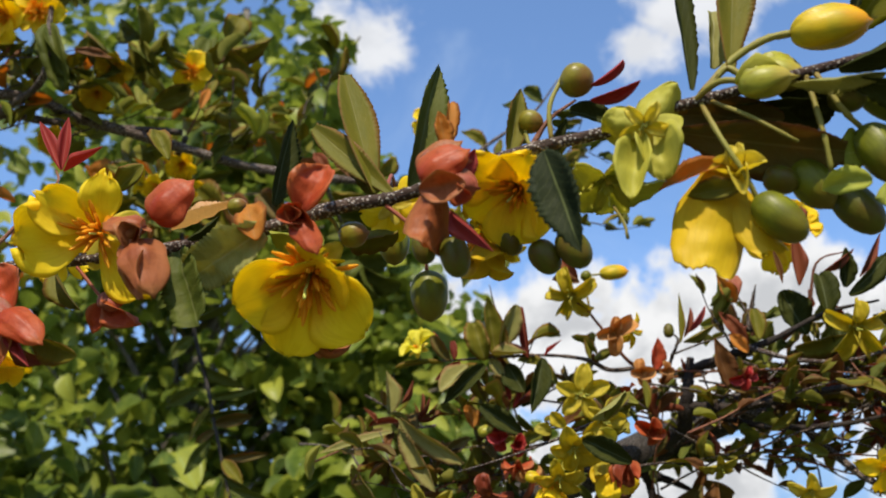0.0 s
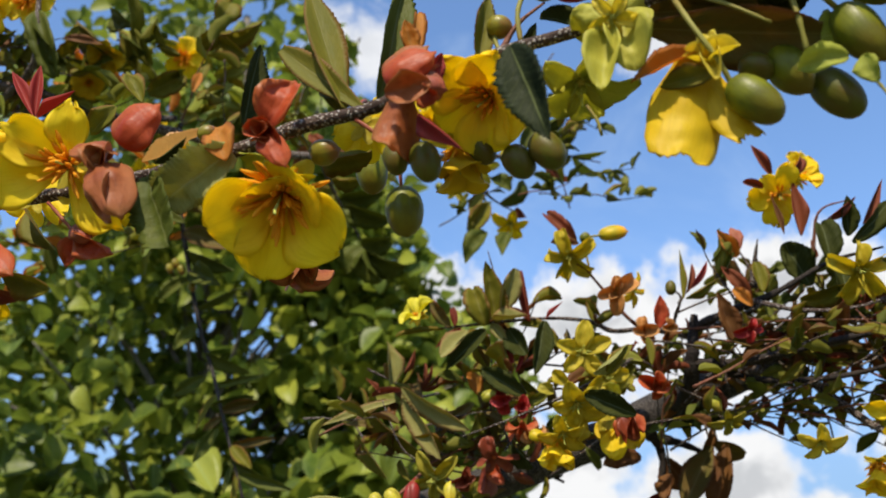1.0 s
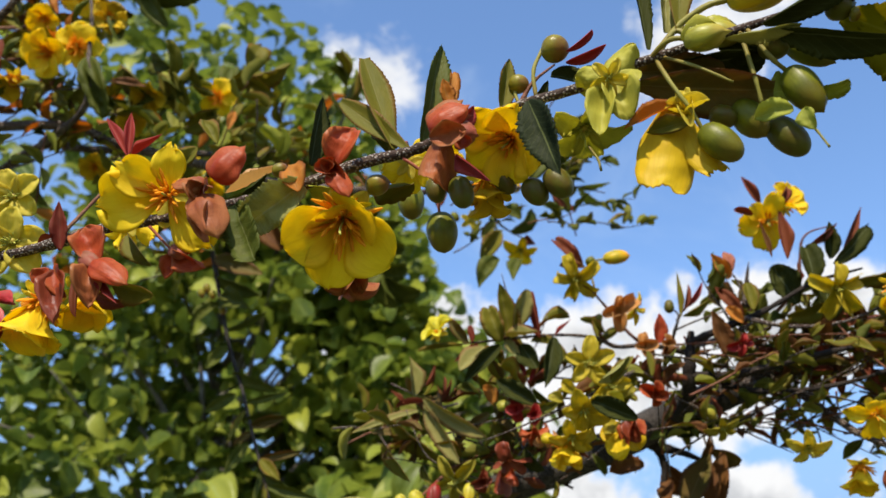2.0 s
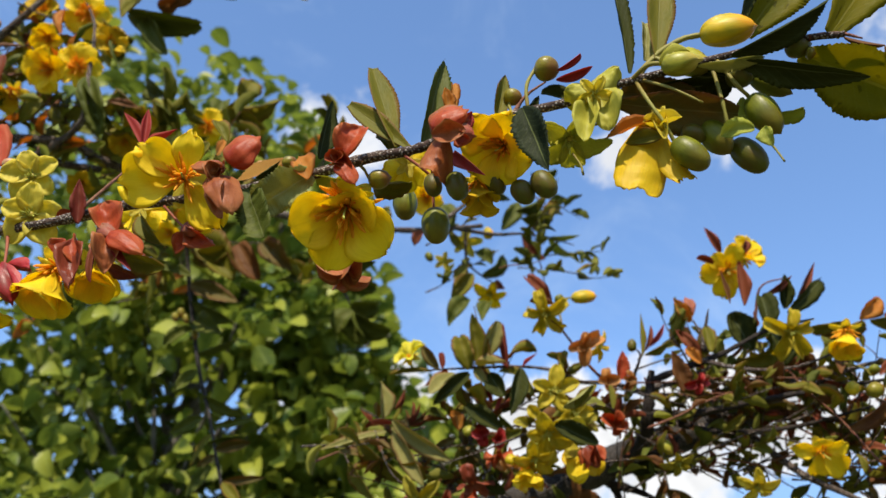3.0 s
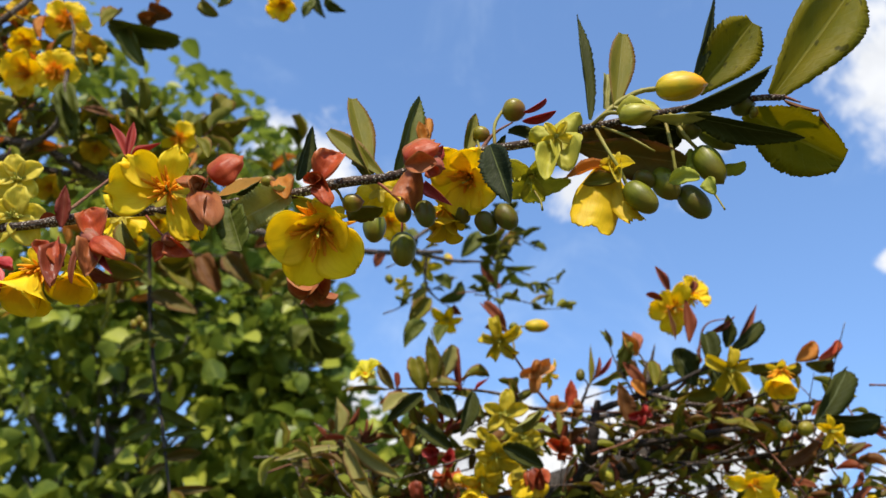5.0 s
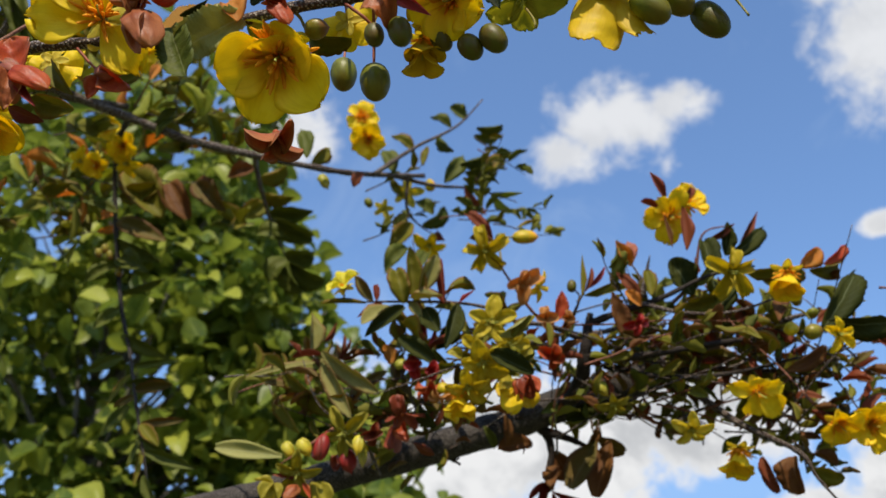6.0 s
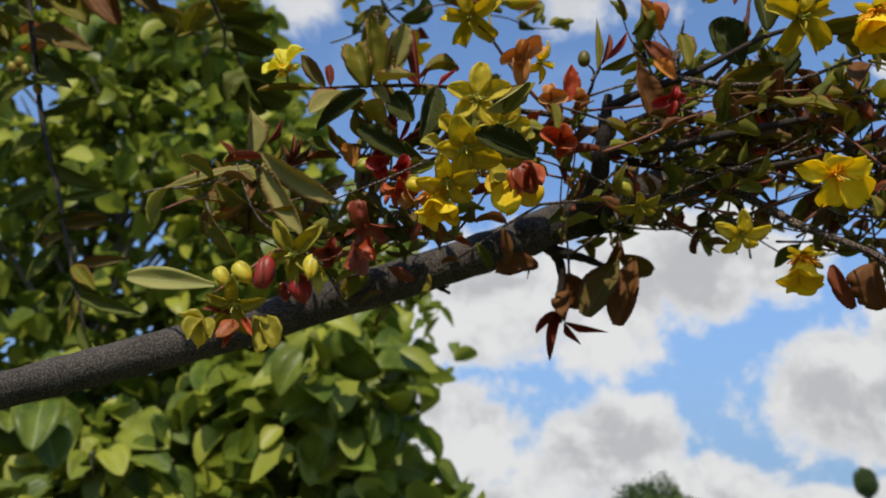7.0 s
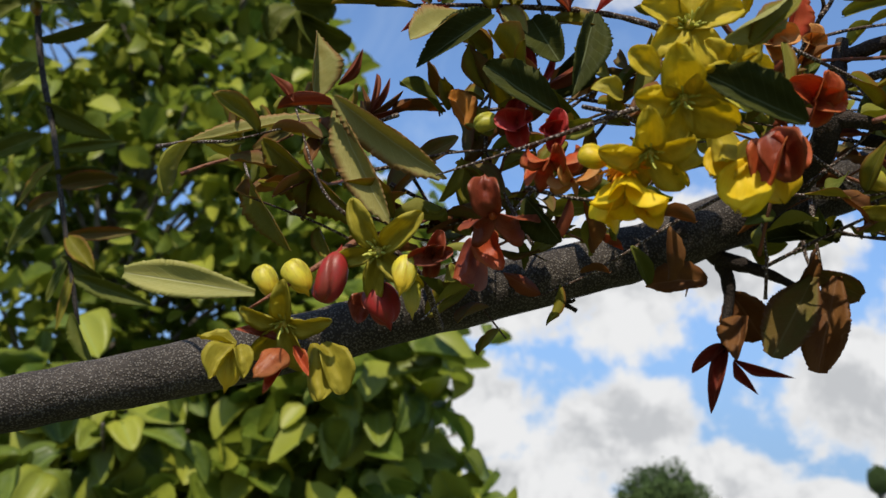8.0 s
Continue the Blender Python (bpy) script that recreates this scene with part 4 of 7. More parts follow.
leaf(shrub, (0.0187, 0.195, 1.6156), (0.0015, 0.1996, 1.6334), 0.0056, (-0.33, -0.94, -0.07), OLIVE, BLADES, label="bronze-green toothed leaf")
leaf(shrub, (0.0151, 0.1959, 1.6165), (0.0065, 0.1982, 1.6453), 0.0070, (0.26, -0.95, 0.15), OLIVE, BLADES)
leaf(shrub, (0.0217, 0.1942, 1.6169), (0.0267, 0.1928, 1.6455), 0.0079, (0.62, -0.77, -0.15), MIDGREEN, NARROW, label="dark green toothed leaf standing upright")
leaf(shrub, (0.0456, 0.1757, 1.6138), (0.0511, 0.1742, 1.5936), 0.0092, (-0.50, -0.86, -0.07), GLOSSY, NARROW, label="dark bluish-green glossy toothed leaf")
leaf(shrub, (0.0406, 0.189, 1.6211), (0.0429, 0.1884, 1.6363), 0.0053, (0.33, -0.94, -0.09), OLIVE, NARROW)
leaf(shrub, (-0.0068, 0.1998, 1.6098), (-0.0195, 0.2035, 1.6016), 0.0098, (0.12, -0.9, -0.4), PALE, RAGGED, label="olive leaf folded below the branch")
leaf(shrub, (-0.0228, 0.201, 1.6055), (-0.0163, 0.199, 1.5895), 0.0088, (-0.3, -0.94, -0.02), MIDGREEN, RAGGED, label="sharply toothed dark green leaf with pale teeth")
leaf(shrub, (0.0737, 0.1801, 1.6306), (0.0721, 0.1805, 1.6738), 0.0054, (0.53, -0.85, 0.03), GREEN, NARROW, label="long narrow dark leaf with saw-toothed edge")
leaf(shrub, (0.0808, 0.1782, 1.6339), (0.0841, 0.1773, 1.6625), 0.0073, (0.07, -1.00, -0.04), OLIVE, BLADES)
leaf(shrub, (0.0785, 0.1818, 1.637), (0.0804, 0.1813, 1.6507), 0.0063, (0.47, -0.88, -0.10), PALE)
leaf(shrub, (0.1014, 0.1726, 1.641), (0.1114, 0.1699, 1.6769), 0.0054, (0.59, -0.77, -0.22), GREEN, NARROW)
leaf(shrub, (0.1047, 0.1777, 1.6431), (0.1216, 0.1732, 1.6682), 0.0147, (0.16, -0.95, -0.28), SPOTTED, BLADES, label="broad yellow-olive leaf with dark flecks")
leaf(shrub, (0.0964, 0.17, 1.6283), (0.1215, 0.1632, 1.6414), 0.0068, (0.32, -0.44, -0.84), GREEN)
leaf(shrub, (0.1228, 0.1708, 1.6371), (0.1516, 0.1631, 1.679), 0.0185, (0.09, -0.97, -0.24), SPOTTED, BLADES, label="large yellow-olive leaf with pale midrib")
leaf(shrub, (0.1162, 0.1746, 1.6342), (0.1377, 0.1688, 1.6149), 0.0165, (-0.67, -0.42, -0.61), SPOTTED, BLADES, label="broad yellow-olive toothed leaf")
leaf(shrub, (0.0987, 0.1713, 1.6271), (0.1254, 0.1641, 1.6168), 0.0072, (-0.41, -0.31, -0.86), GREEN)
leaf(shrub, (0.0722, 0.1865, 1.6294), (0.091, 0.1814, 1.626), 0.0092, (-0.28, -0.6, -0.72), OLIVE_DK)
leaf(shrub, (0.0893, 0.1799, 1.6325), (0.1016, 0.1766, 1.6268), 0.0070, (-0.47, -0.39, -0.79), GREEN)
leaf(shrub, (0.0712, 0.1848, 1.6245), (0.0984, 0.1774, 1.6157), 0.0111, (-0.36, -0.45, -0.8), OLIVE_DK, BLADES)
leaf(shrub, (0.0799, 0.1834, 1.629), (0.0988, 0.1783, 1.626), 0.0091, (-0.21, -0.21, -0.95), GREEN)
leaf(shrub, (0.0884, 0.1721, 1.6264), (0.1038, 0.168, 1.6267), 0.0038, (0.04, 0.09, -0.99), PALE)
leaf(shrub, (0.1238, 0.1666, 1.6324), (0.1294, 0.1611, 1.624), 0.0013, (-0.70, 0.29, -0.66), BROWN, FINE)
leaf(shrub, (0.1292, 0.1611, 1.6242), (0.131, 0.1606, 1.6164), 0.0011, (-0.97, 0.06, -0.23), BROWN, FINE)
leaf(shrub, (-0.0557, 0.217, 1.593), (-0.0429, 0.2136, 1.5887), 0.0056, (-0.40, -0.52, -0.76), OLIVE)
leaf(shrub, (-0.0287, 0.2117, 1.6157), (-0.0141, 0.2078, 1.619), 0.0068, (0.05, -0.8, 0.6), PEACH)
leaf(shrub, (-0.0205, 0.1975, 1.6063), (-0.0146, 0.1959, 1.611), 0.0027, (0.54, -0.29, -0.79), GREEN)
leaf(shrub, (-0.0074, 0.198, 1.6067), (-0.0108, 0.1989, 1.6162), 0.0068, (0.08, -0.99, 0.13), AMBER, SMALL, label="orange withered leaf")
leaf(shrub, (-0.0061, 0.2036, 1.6113), (0.0017, 0.2015, 1.6119), 0.0063, (-0.03, -0.38, -0.93), LIME_LEAF, SMALL)
leaf(shrub, (-0.064, 0.2293, 1.6403), (-0.0733, 0.2318, 1.6554), 0.0033, (0.20, -0.94, 0.28), CRIMSON, FINE, label="red young shoot leaf")
leaf(shrub, (-0.0636, 0.2292, 1.6402), (-0.0652, 0.2296, 1.6555), 0.0033, (0.3, -0.94, 0.09), CRIMSON, FINE)
leaf(shrub, (-0.0629, 0.229, 1.6397), (-0.0525, 0.2262, 1.6447), 0.0028, (0.34, -0.6, 0.5), CRIMSON, FINE)
leaf(shrub, (-0.0711, 0.2176, 1.6037), (-0.0737, 0.2176, 1.6177), 0.0046, (0.2, -0.95, 0.19), RUSSET_DK, SMALL)
leaf(shrub, (-0.0724, 0.2235, 1.6092), (-0.0816, 0.226, 1.6078), 0.0050, (-0.22, -0.94, -0.25), RUSSET, FINE)
leaf(shrub, (-0.1152, 0.2351, 1.6362), (-0.1252, 0.2378, 1.6576), 0.0074, (0.44, -0.84, 0.32), CORAL_LEAF, SMALL)
leaf(shrub, (-0.1049, 0.2303, 1.6319), (-0.1127, 0.2324, 1.6513), 0.0068, (0.48, -0.83, 0.28), CORAL_LEAF, SMALL)
leaf(shrub, (0.0558, 0.1829, 1.6336), (0.0622, 0.1812, 1.6383), 0.0019, (0.41, -0.52, -0.75), CRIMSON, FINE)
leaf(shrub, (0.0553, 0.1821, 1.6295), (0.0644, 0.1796, 1.6322), 0.0028, (0.10, -0.54, -0.84), CRIMSON, FINE)
leaf(shrub, (0.0477, 0.1901, 1.6229), (0.0507, 0.1893, 1.6302), 0.0034, (0.54, -0.78, -0.31), GREEN)
leaf(shrub, (0.0618, 0.1893, 1.6284), (0.0528, 0.1917, 1.634), 0.0038, (-0.17, -0.97, 0.15), GREEN)
leaf(shrub, (-0.0389, 0.2305, 1.6444), (-0.0446, 0.232, 1.6544), 0.0055, (0.07, -0.98, 0.19), OLIVE, SMALL)
leaf(shrub, (-0.0429, 0.2256, 1.6399), (-0.049, 0.2272, 1.6337), 0.0053, (0.05, -0.95, -0.30), OLIVE, SMALL)
leaf(shrub, (-0.062, 0.2207, 1.5931), (-0.0523, 0.2181, 1.5875), 0.0038, (-0.51, -0.62, -0.60), RUSSET, SMALL)
leaf(shrub, (0.0145, 0.2001, 1.6176), (0.0089, 0.2016, 1.6272), 0.0048, (0.05, -0.98, 0.18), OLIVE, SMALL)
leaf(shrub, (0.0085, 0.2097, 1.617), (0.0185, 0.207, 1.6123), 0.0064, (-0.47, -0.25, -0.85), OLIVE, SMALL)
leaf(shrub, (-0.0578, 0.2256, 1.6123), (-0.0502, 0.2235, 1.6019), 0.0060, (-0.51, -0.83, -0.21), OLIVE)
berry(shrub, (0.051, 0.1862, 1.638), (0.0562, 0.1848, 1.6349), 0.0069, BUDGREEN, "ridged", "bud", label="round olive-green flower bud")
stem(shrub, [(0.0484, 0.1869, 1.6234), (0.0482, 0.186, 1.6306), (0.0509, 0.1863, 1.6376)], 0.00054, 0.00047, STALK, "stalk")
berry(shrub, (0.0427, 0.1885, 1.6293), (0.0468, 0.1874, 1.6273), 0.0047, BUDGREEN, "ridged", "bud")
stem(shrub, [(0.045, 0.1878, 1.6211), (0.0439, 0.1881, 1.6248), (0.0436, 0.1882, 1.6284)], 0.00046, 0.00039, STALK, "stalk")
berry(shrub, (0.0798, 0.1735, 1.6272), (0.0883, 0.1711, 1.6271), 0.0068, BUDLIME, "bud", "bud", label="pale lime flower bud")
berry(shrub, (0.0857, 0.1799, 1.6356), (0.0939, 0.1776, 1.6319), 0.0071, BUDLIME, "bud", "bud")
leaf(shrub, (0.0792, 0.1726, 1.6268), (0.087, 0.1705, 1.6279), 0.0056, (0.09, -0.20, -0.98), PALELIME, SHELL, name="sepal")
stem(shrub, [(0.075, 0.1798, 1.6277), (0.0797, 0.1785, 1.6342), (0.0824, 0.1777, 1.6325)], 0.00068, 0.00061, STALK, "stalk")
stem(shrub, [(0.0735, 0.1801, 1.6278), (0.0775, 0.1751, 1.6289), (0.0827, 0.1727, 1.6269)], 0.00061, 0.00059, STALK, "stalk")
berry(shrub, (0.0917, 0.1753, 1.6401), (0.1047, 0.1717, 1.6405), 0.0083, BUDGOLD, "long", "bud", label="plump golden-orange flower bud")
stem(shrub, [(0.0751, 0.1797, 1.6293), (0.0813, 0.1781, 1.6361), (0.0873, 0.1764, 1.6396), (0.092, 0.1752, 1.6403)], 0.00068, 0.00069, STALK, "stalk")
berry(shrub, (0.008, 0.2018, 1.6098), (0.0135, 0.2003, 1.6101), 0.0053, BUDGREEN, "ridged", "bud")
stem(shrub, [(0.0035, 0.1991, 1.6141), (0.0063, 0.2003, 1.6129), (0.0083, 0.2018, 1.6101)], 0.00047, 0.00039, STALK, "stalk")
berry(shrub, (-0.0162, 0.2074, 1.6184), (-0.0124, 0.2064, 1.6193), 0.0039, BUDGREEN, "ridged", "bud")
berry(shrub, (0.1111, 0.172, 1.6332), (0.1169, 0.1704, 1.6334), 0.0060, DARKBERRY, "ridged", "bud")
berry(shrub, (0.1154, 0.1708, 1.6307), (0.1175, 0.1703, 1.6301), 0.0033, BUDGREEN, "ridged", "bud")
berry(shrub, (-0.1025, 0.2277, 1.6302), (-0.0986, 0.2266, 1.6307), 0.0038, PEACH_BUD, "ridged", "bud")
berry(shrub, (0.0164, 0.2294, 1.6277), (0.0172, 0.2294, 1.6174), 0.0075, BERRY, "drop", label="green berry hanging on a stalk")
stem(shrub, [(0.0168, 0.196, 1.6155), (0.0165, 0.215, 1.632), (0.0164, 0.2285, 1.636), (0.0164, 0.2294, 1.6272)], 0.00046, 0.00038, REDSTALK, "stalk")
berry(shrub, (0.0254, 0.2064, 1.6046), (0.0264, 0.2064, 1.5945), 0.0076, BERRY, "drop", label="green berry hanging on a stalk")
stem(shrub, [(0.0237, 0.194, 1.6155), (0.0245, 0.204, 1.6145), (0.0253, 0.2064, 1.604)], 0.00046, 0.00037, REDSTALK, "stalk")
berry(shrub, (0.0242, 0.1965, 1.6082), (0.0255, 0.1961, 1.6018), 0.0048, DARKBERRY, "berry", "berry")
stem(shrub, [(0.0173, 0.1953, 1.6134), (0.0217, 0.1951, 1.6096), (0.0245, 0.1964, 1.6078)], 0.00046, 0.00038, REDSTALK, "stalk")
berry(shrub, (0.0298, 0.1899, 1.6039), (0.0316, 0.1895, 1.5962), 0.0056, DARKBERRY, "berry", "berry")
berry(shrub, (0.0504, 0.1924, 1.6067), (0.0545, 0.1913, 1.5997), 0.0061, DARKBERRY, "berry", "berry")
berry(shrub, (0.0456, 0.1957, 1.6061), (0.0494, 0.1947, 1.6), 0.0057, DARKBERRY, "berry", "berry")
berry(shrub, (0.0391, 0.1994, 1.6113), (0.0427, 0.1985, 1.6054), 0.0049, DARKBERRY, "berry", "berry")
berry(shrub, (0.0818, 0.1779, 1.6067), (0.0882, 0.1762, 1.5982), 0.0069, label="green berry on a long pale stalk")
stem(shrub, [(0.075, 0.1798, 1.6277), (0.0766, 0.1763, 1.6177), (0.0799, 0.1764, 1.6104), (0.082, 0.1779, 1.6063)], 0.00053, 0.00043, STALK, "stalk")
berry(shrub, (0.0921, 0.1831, 1.6171), (0.0962, 0.182, 1.6078), 0.0073, BERRY, "ridged", "berry")
berry(shrub, (0.0994, 0.1852, 1.6135), (0.1051, 0.1836, 1.6039), 0.0072, DARKBERRY, "berry", "berry")
berry(shrub, (0.102, 0.1765, 1.6206), (0.1064, 0.1753, 1.6091), 0.0076, BERRY, "ridged", "berry", label="glossy green berry")
berry(shrub, (0.1037, 0.178, 1.6295), (0.1116, 0.1759, 1.6221), 0.0057, BERRY, "ridged", "berry", label="glossy green berry")
berry(shrub, (0.0857, 0.1829, 1.6142), (0.091, 0.1814, 1.6115), 0.0053, DARKBERRY, "berry", "berry")
berry(shrub, (0.0966, 0.1759, 1.6272), (0.1025, 0.1743, 1.625), 0.0061, DARKBERRY, "berry", "berry")
stem(shrub, [(0.0764, 0.1794, 1.6279), (0.0821, 0.1748, 1.621), (0.0886, 0.1731, 1.6151)], 0.00045, 0.00029, STALK, "stalk")
stem(shrub, [(0.0943, 0.1745, 1.6312), (0.0978, 0.1736, 1.6219), (0.1022, 0.1764, 1.6197)], 0.00060, 0.00052, STALK, "stalk")
stem(shrub, [(0.0929, 0.1749, 1.631), (0.0939, 0.1746, 1.6181), (0.0949, 0.1764, 1.6113)], 0.00053, 0.00043, STALK, "stalk")
leaf(shrub, (0.1029, 0.1782, 1.6168), (0.0979, 0.1796, 1.6169), 0.0074, (-0.26, -0.96, -0.13), LIME_LEAF, SMALL)
leaf(shrub, (0.1072, 0.1771, 1.6157), (0.114, 0.1752, 1.6162), 0.0041, (-0.01, -0.32, -0.95), LIME_LEAF, SMALL)
leaf(shrub, (0.0997, 0.1731, 1.6076), (0.0918, 0.1752, 1.6073), 0.0048, (-0.26, -0.96, -0.11), LIME_LEAF, SMALL)
leaf(shrub, (0.1008, 0.1708, 1.606), (0.1014, 0.1706, 1.6007), 0.0042, (-0.77, -0.63, -0.07), LIME_LEAF, SMALL)
stem(shrub, [(0.1019, 0.1725, 1.6039), (0.1031, 0.1722, 1.6009), (0.1044, 0.1718, 1.597)], 0.00028, 0.00027, STALK, "stalk")
stem(shrub, [(0.0594, 0.188, 1.6102), (0.061, 0.1875, 1.6064), (0.0615, 0.1874, 1.6032)], 0.00030, 0.00029, STALK, "stalk")
stem(shrub, [(0.0681, 0.1816, 1.6186), (0.0644, 0.1826, 1.6152), (0.062, 0.1833, 1.6192)], 0.00037, 0.00030, STALK, "stalk")

# the thick limb and its fork
stem(shrub, [(-0.64, 0.66, 1.15), (-0.42, 0.62, 1.33), (-0.24, 0.53, 1.49), (-0.14, 0.51, 1.5505), (-0.1, 0.508, 1.5634), (-0.06, 0.508, 1.5755), (-0.02, 0.508, 1.5877), (0.02, 0.508, 1.6019), (0.06, 0.508, 1.6165), (0.1, 0.508, 1.6314), (0.14, 0.508, 1.6495), (0.18, 0.51, 1.6665), (0.2289, 0.515, 1.688)], 0.0066, 0.0098, LIMB, "limb", label="thick grey-brown limb with speckled bark", knots=0.05, sides=18)
stem(shrub, [(0.142, 0.502, 1.648), (0.1412, 0.462, 1.6445), (0.1408, 0.448, 1.655), (0.1418, 0.445, 1.664), (0.1432, 0.443, 1.6735)], 0.0050, 0.0017, BOUGH, "limb", label="dark upright stump of a side limb", sides=12)
stem(shrub, [(0.1516, 0.48, 1.6805), (0.1642, 0.47, 1.6803), (0.1789, 0.46, 1.684), (0.1876, 0.45, 1.688)], 0.00201, 0.00062, TWIG)
stem(shrub, [(0.149, 0.48, 1.677), (0.1247, 0.46, 1.6737), (0.1064, 0.45, 1.6691), (0.0951, 0.445, 1.6722), (0.0735, 0.44, 1.6721), (0.0425, 0.438, 1.6689), (0.0172, 0.44, 1.6674)], 0.00157, 0.00038, TWIG)
stem(shrub, [(0.1896, 0.5, 1.6708), (0.2061, 0.47, 1.668), (0.2242, 0.45, 1.6687), (0.2468, 0.43, 1.6735), (0.2751, 0.42, 1.6766)], 0.00327, 0.00045, TWIG)
stem(shrub, [(0.183, 0.5, 1.6665), (0.2019, 0.48, 1.6539), (0.2164, 0.45, 1.6221), (0.2401, 0.44, 1.6049), (0.2476, 0.44, 1.592), (0.2643, 0.445, 1.576)], 0.00266, 0.00030, TWIG)
stem(shrub, [(0.1928, 0.5, 1.672), (0.2224, 0.47, 1.6608), (0.2493, 0.45, 1.653), (0.2776, 0.43, 1.6555)], 0.00238, 0.00039, TWIG)
stem(shrub, [(0.0802, 0.512, 1.6222), (0.0788, 0.512, 1.6172), (0.0851, 0.51, 1.6125)], 0.00170, 0.00070, BOUGH)
stem(shrub, [(0.0791, 0.512, 1.6172), (0.0829, 0.51, 1.6154), (0.0846, 0.51, 1.6161)], 0.00085, 0.00042, BOUGH)
stem(shrub, [(0.1133, 0.5, 1.639), (0.1309, 0.51, 1.6348), (0.1361, 0.514, 1.6258), (0.1346, 0.516, 1.6112), (0.1351, 0.518, 1.6029)], 0.00341, 0.00085, BOUGH)
stem(shrub, [(0.1309, 0.51, 1.6348), (0.1462, 0.508, 1.6299), (0.1556, 0.506, 1.6248)], 0.00289, 0.00100, BOUGH)
stem(shrub, [(0.1595, 0.5, 1.6555), (0.1594, 0.5, 1.6426), (0.1617, 0.502, 1.6296)], 0.00117, 0.00043, TWIG)
stem(shrub, [(0.1211, 0.506, 1.628), (0.1187, 0.506, 1.6188)], 0.00071, 0.00021, TWIG)
stem(shrub, [(0.1743, 0.45, 1.6898), (0.1765, 0.445, 1.7031), (0.1775, 0.44, 1.7104)], 0.00165, 0.00028, TWIG)
stem(shrub, [(0.1766, 0.45, 1.6899), (0.1738, 0.45, 1.703), (0.1697, 0.45, 1.7113)], 0.00096, 0.00035, TWIG)
stem(shrub, [(0.1356, 0.46, 1.6711), (0.1365, 0.45, 1.6762), (0.1373, 0.44, 1.681), (0.1326, 0.435, 1.6831)], 0.00109, 0.00033, TWIG)
stem(shrub, [(0.136, 0.44, 1.6778), (0.1391, 0.438, 1.6829), (0.1399, 0.437, 1.6887)], 0.00079, 0.00027, TWIG)
stem(shrub, [(0.1225, 0.45, 1.6682), (0.1127, 0.445, 1.6739), (0.1014, 0.44, 1.6869), (0.0945, 0.434, 1.6926), (0.0895, 0.43, 1.6945)], 0.00106, 0.00033, SHOOT)
stem(shrub, [(0.1839, 0.45, 1.6807), (0.1951, 0.43, 1.6907), (0.1995, 0.42, 1.7125), (0.2125, 0.415, 1.7169)], 0.00123, 0.00027, SHOOT)
stem(shrub, [(0.0605, 0.44, 1.6701), (0.0522, 0.44, 1.6946), (0.0492, 0.44, 1.7074)], 0.00052, 0.00020, TWIG)
stem(shrub, [(0.0413, 0.48, 1.5943), (0.0335, 0.45, 1.5981), (0.0212, 0.445, 1.6058), (0.009, 0.44, 1.6135), (0.0001, 0.44, 1.6347)], 0.00090, 0.00024, TWIG)
stem(shrub, [(0.0209, 0.45, 1.608), (0.008, 0.445, 1.595), (-0.0049, 0.445, 1.5845)], 0.00097, 0.00029, SHOOT)
stem(shrub, [(0.0941, 0.41, 1.6339), (0.0754, 0.41, 1.625), (0.0532, 0.42, 1.6187), (0.035, 0.43, 1.6151)], 0.00081, 0.00023, TWIG)
stem(shrub, [(0.1402, 0.47, 1.6644), (0.11, 0.43, 1.6477), (0.0941, 0.41, 1.6339)], 0.00166, 0.00052, TWIG)

stem(shrub, [(0.1425, 0.444, 1.668), (0.156, 0.436, 1.6715), (0.176, 0.428, 1.677), (0.2, 0.42, 1.688), (0.222, 0.414, 1.692)], 0.0022, 0.0006, BOUGH)
stem(shrub, [(0.141, 0.449, 1.652), (0.162, 0.444, 1.6505), (0.19, 0.438, 1.655), (0.225, 0.43, 1.66), (0.265, 0.42, 1.664)], 0.0026, 0.0008, BOUGH)
stem(shrub, [(0.152, 0.455, 1.6505), (0.178, 0.446, 1.642), (0.21, 0.438, 1.6425), (0.25, 0.43, 1.652)], 0.0019, 0.0006, BOUGH)
stem(shrub, [(0.168, 0.43, 1.674), (0.185, 0.42, 1.665), (0.208, 0.412, 1.664), (0.236, 0.405, 1.674)], 0.0012, 0.0005, TWIG)

# flowers and leaves at the sunny top of the limb
flower(shrub, (0.1839, 0.42, 1.7234), (-0.27, -0.69, -0.67), 0.0205, "open", stamens=2, plan=[(62, 0.85, 0.5, 6), (122, 0.6, 0.5, 4), (178, 0.75, 0.6, 0), (-108, 0.8, 0.62, 0), (-58, 0.6, 0.5, 4)], label="bright yellow flower rising above the foliage")
flower(shrub, (0.1964, 0.43, 1.7373), (0.54, -0.83, 0.14), 0.0145, "cup", widths=0.9)
leaf(shrub, (0.18, 0.415, 1.7296), (0.1732, 0.415, 1.7468), 0.0054, (-0.25, -0.96, -0.10), RUSSET, FINE)
leaf(shrub, (0.1874, 0.415, 1.7291), (0.1955, 0.415, 1.7402), 0.0049, (0.39, -0.88, -0.28), RUSSET, FINE)
leaf(shrub, (0.1752, 0.415, 1.7241), (0.1663, 0.415, 1.7275), 0.0043, (-0.14, -0.92, -0.37), RUSSET, FINE)
leaf(shrub, (0.1877, 0.415, 1.6987), (0.1878, 0.415, 1.7278), 0.0079, (-0.07, -1.00, 0.00), RUSSET, FINE)
leaf(shrub, (0.1804, 0.415, 1.6998), (0.1776, 0.415, 1.7209), 0.0031, (-0.13, -0.99, -0.02), BROWN, FINE)
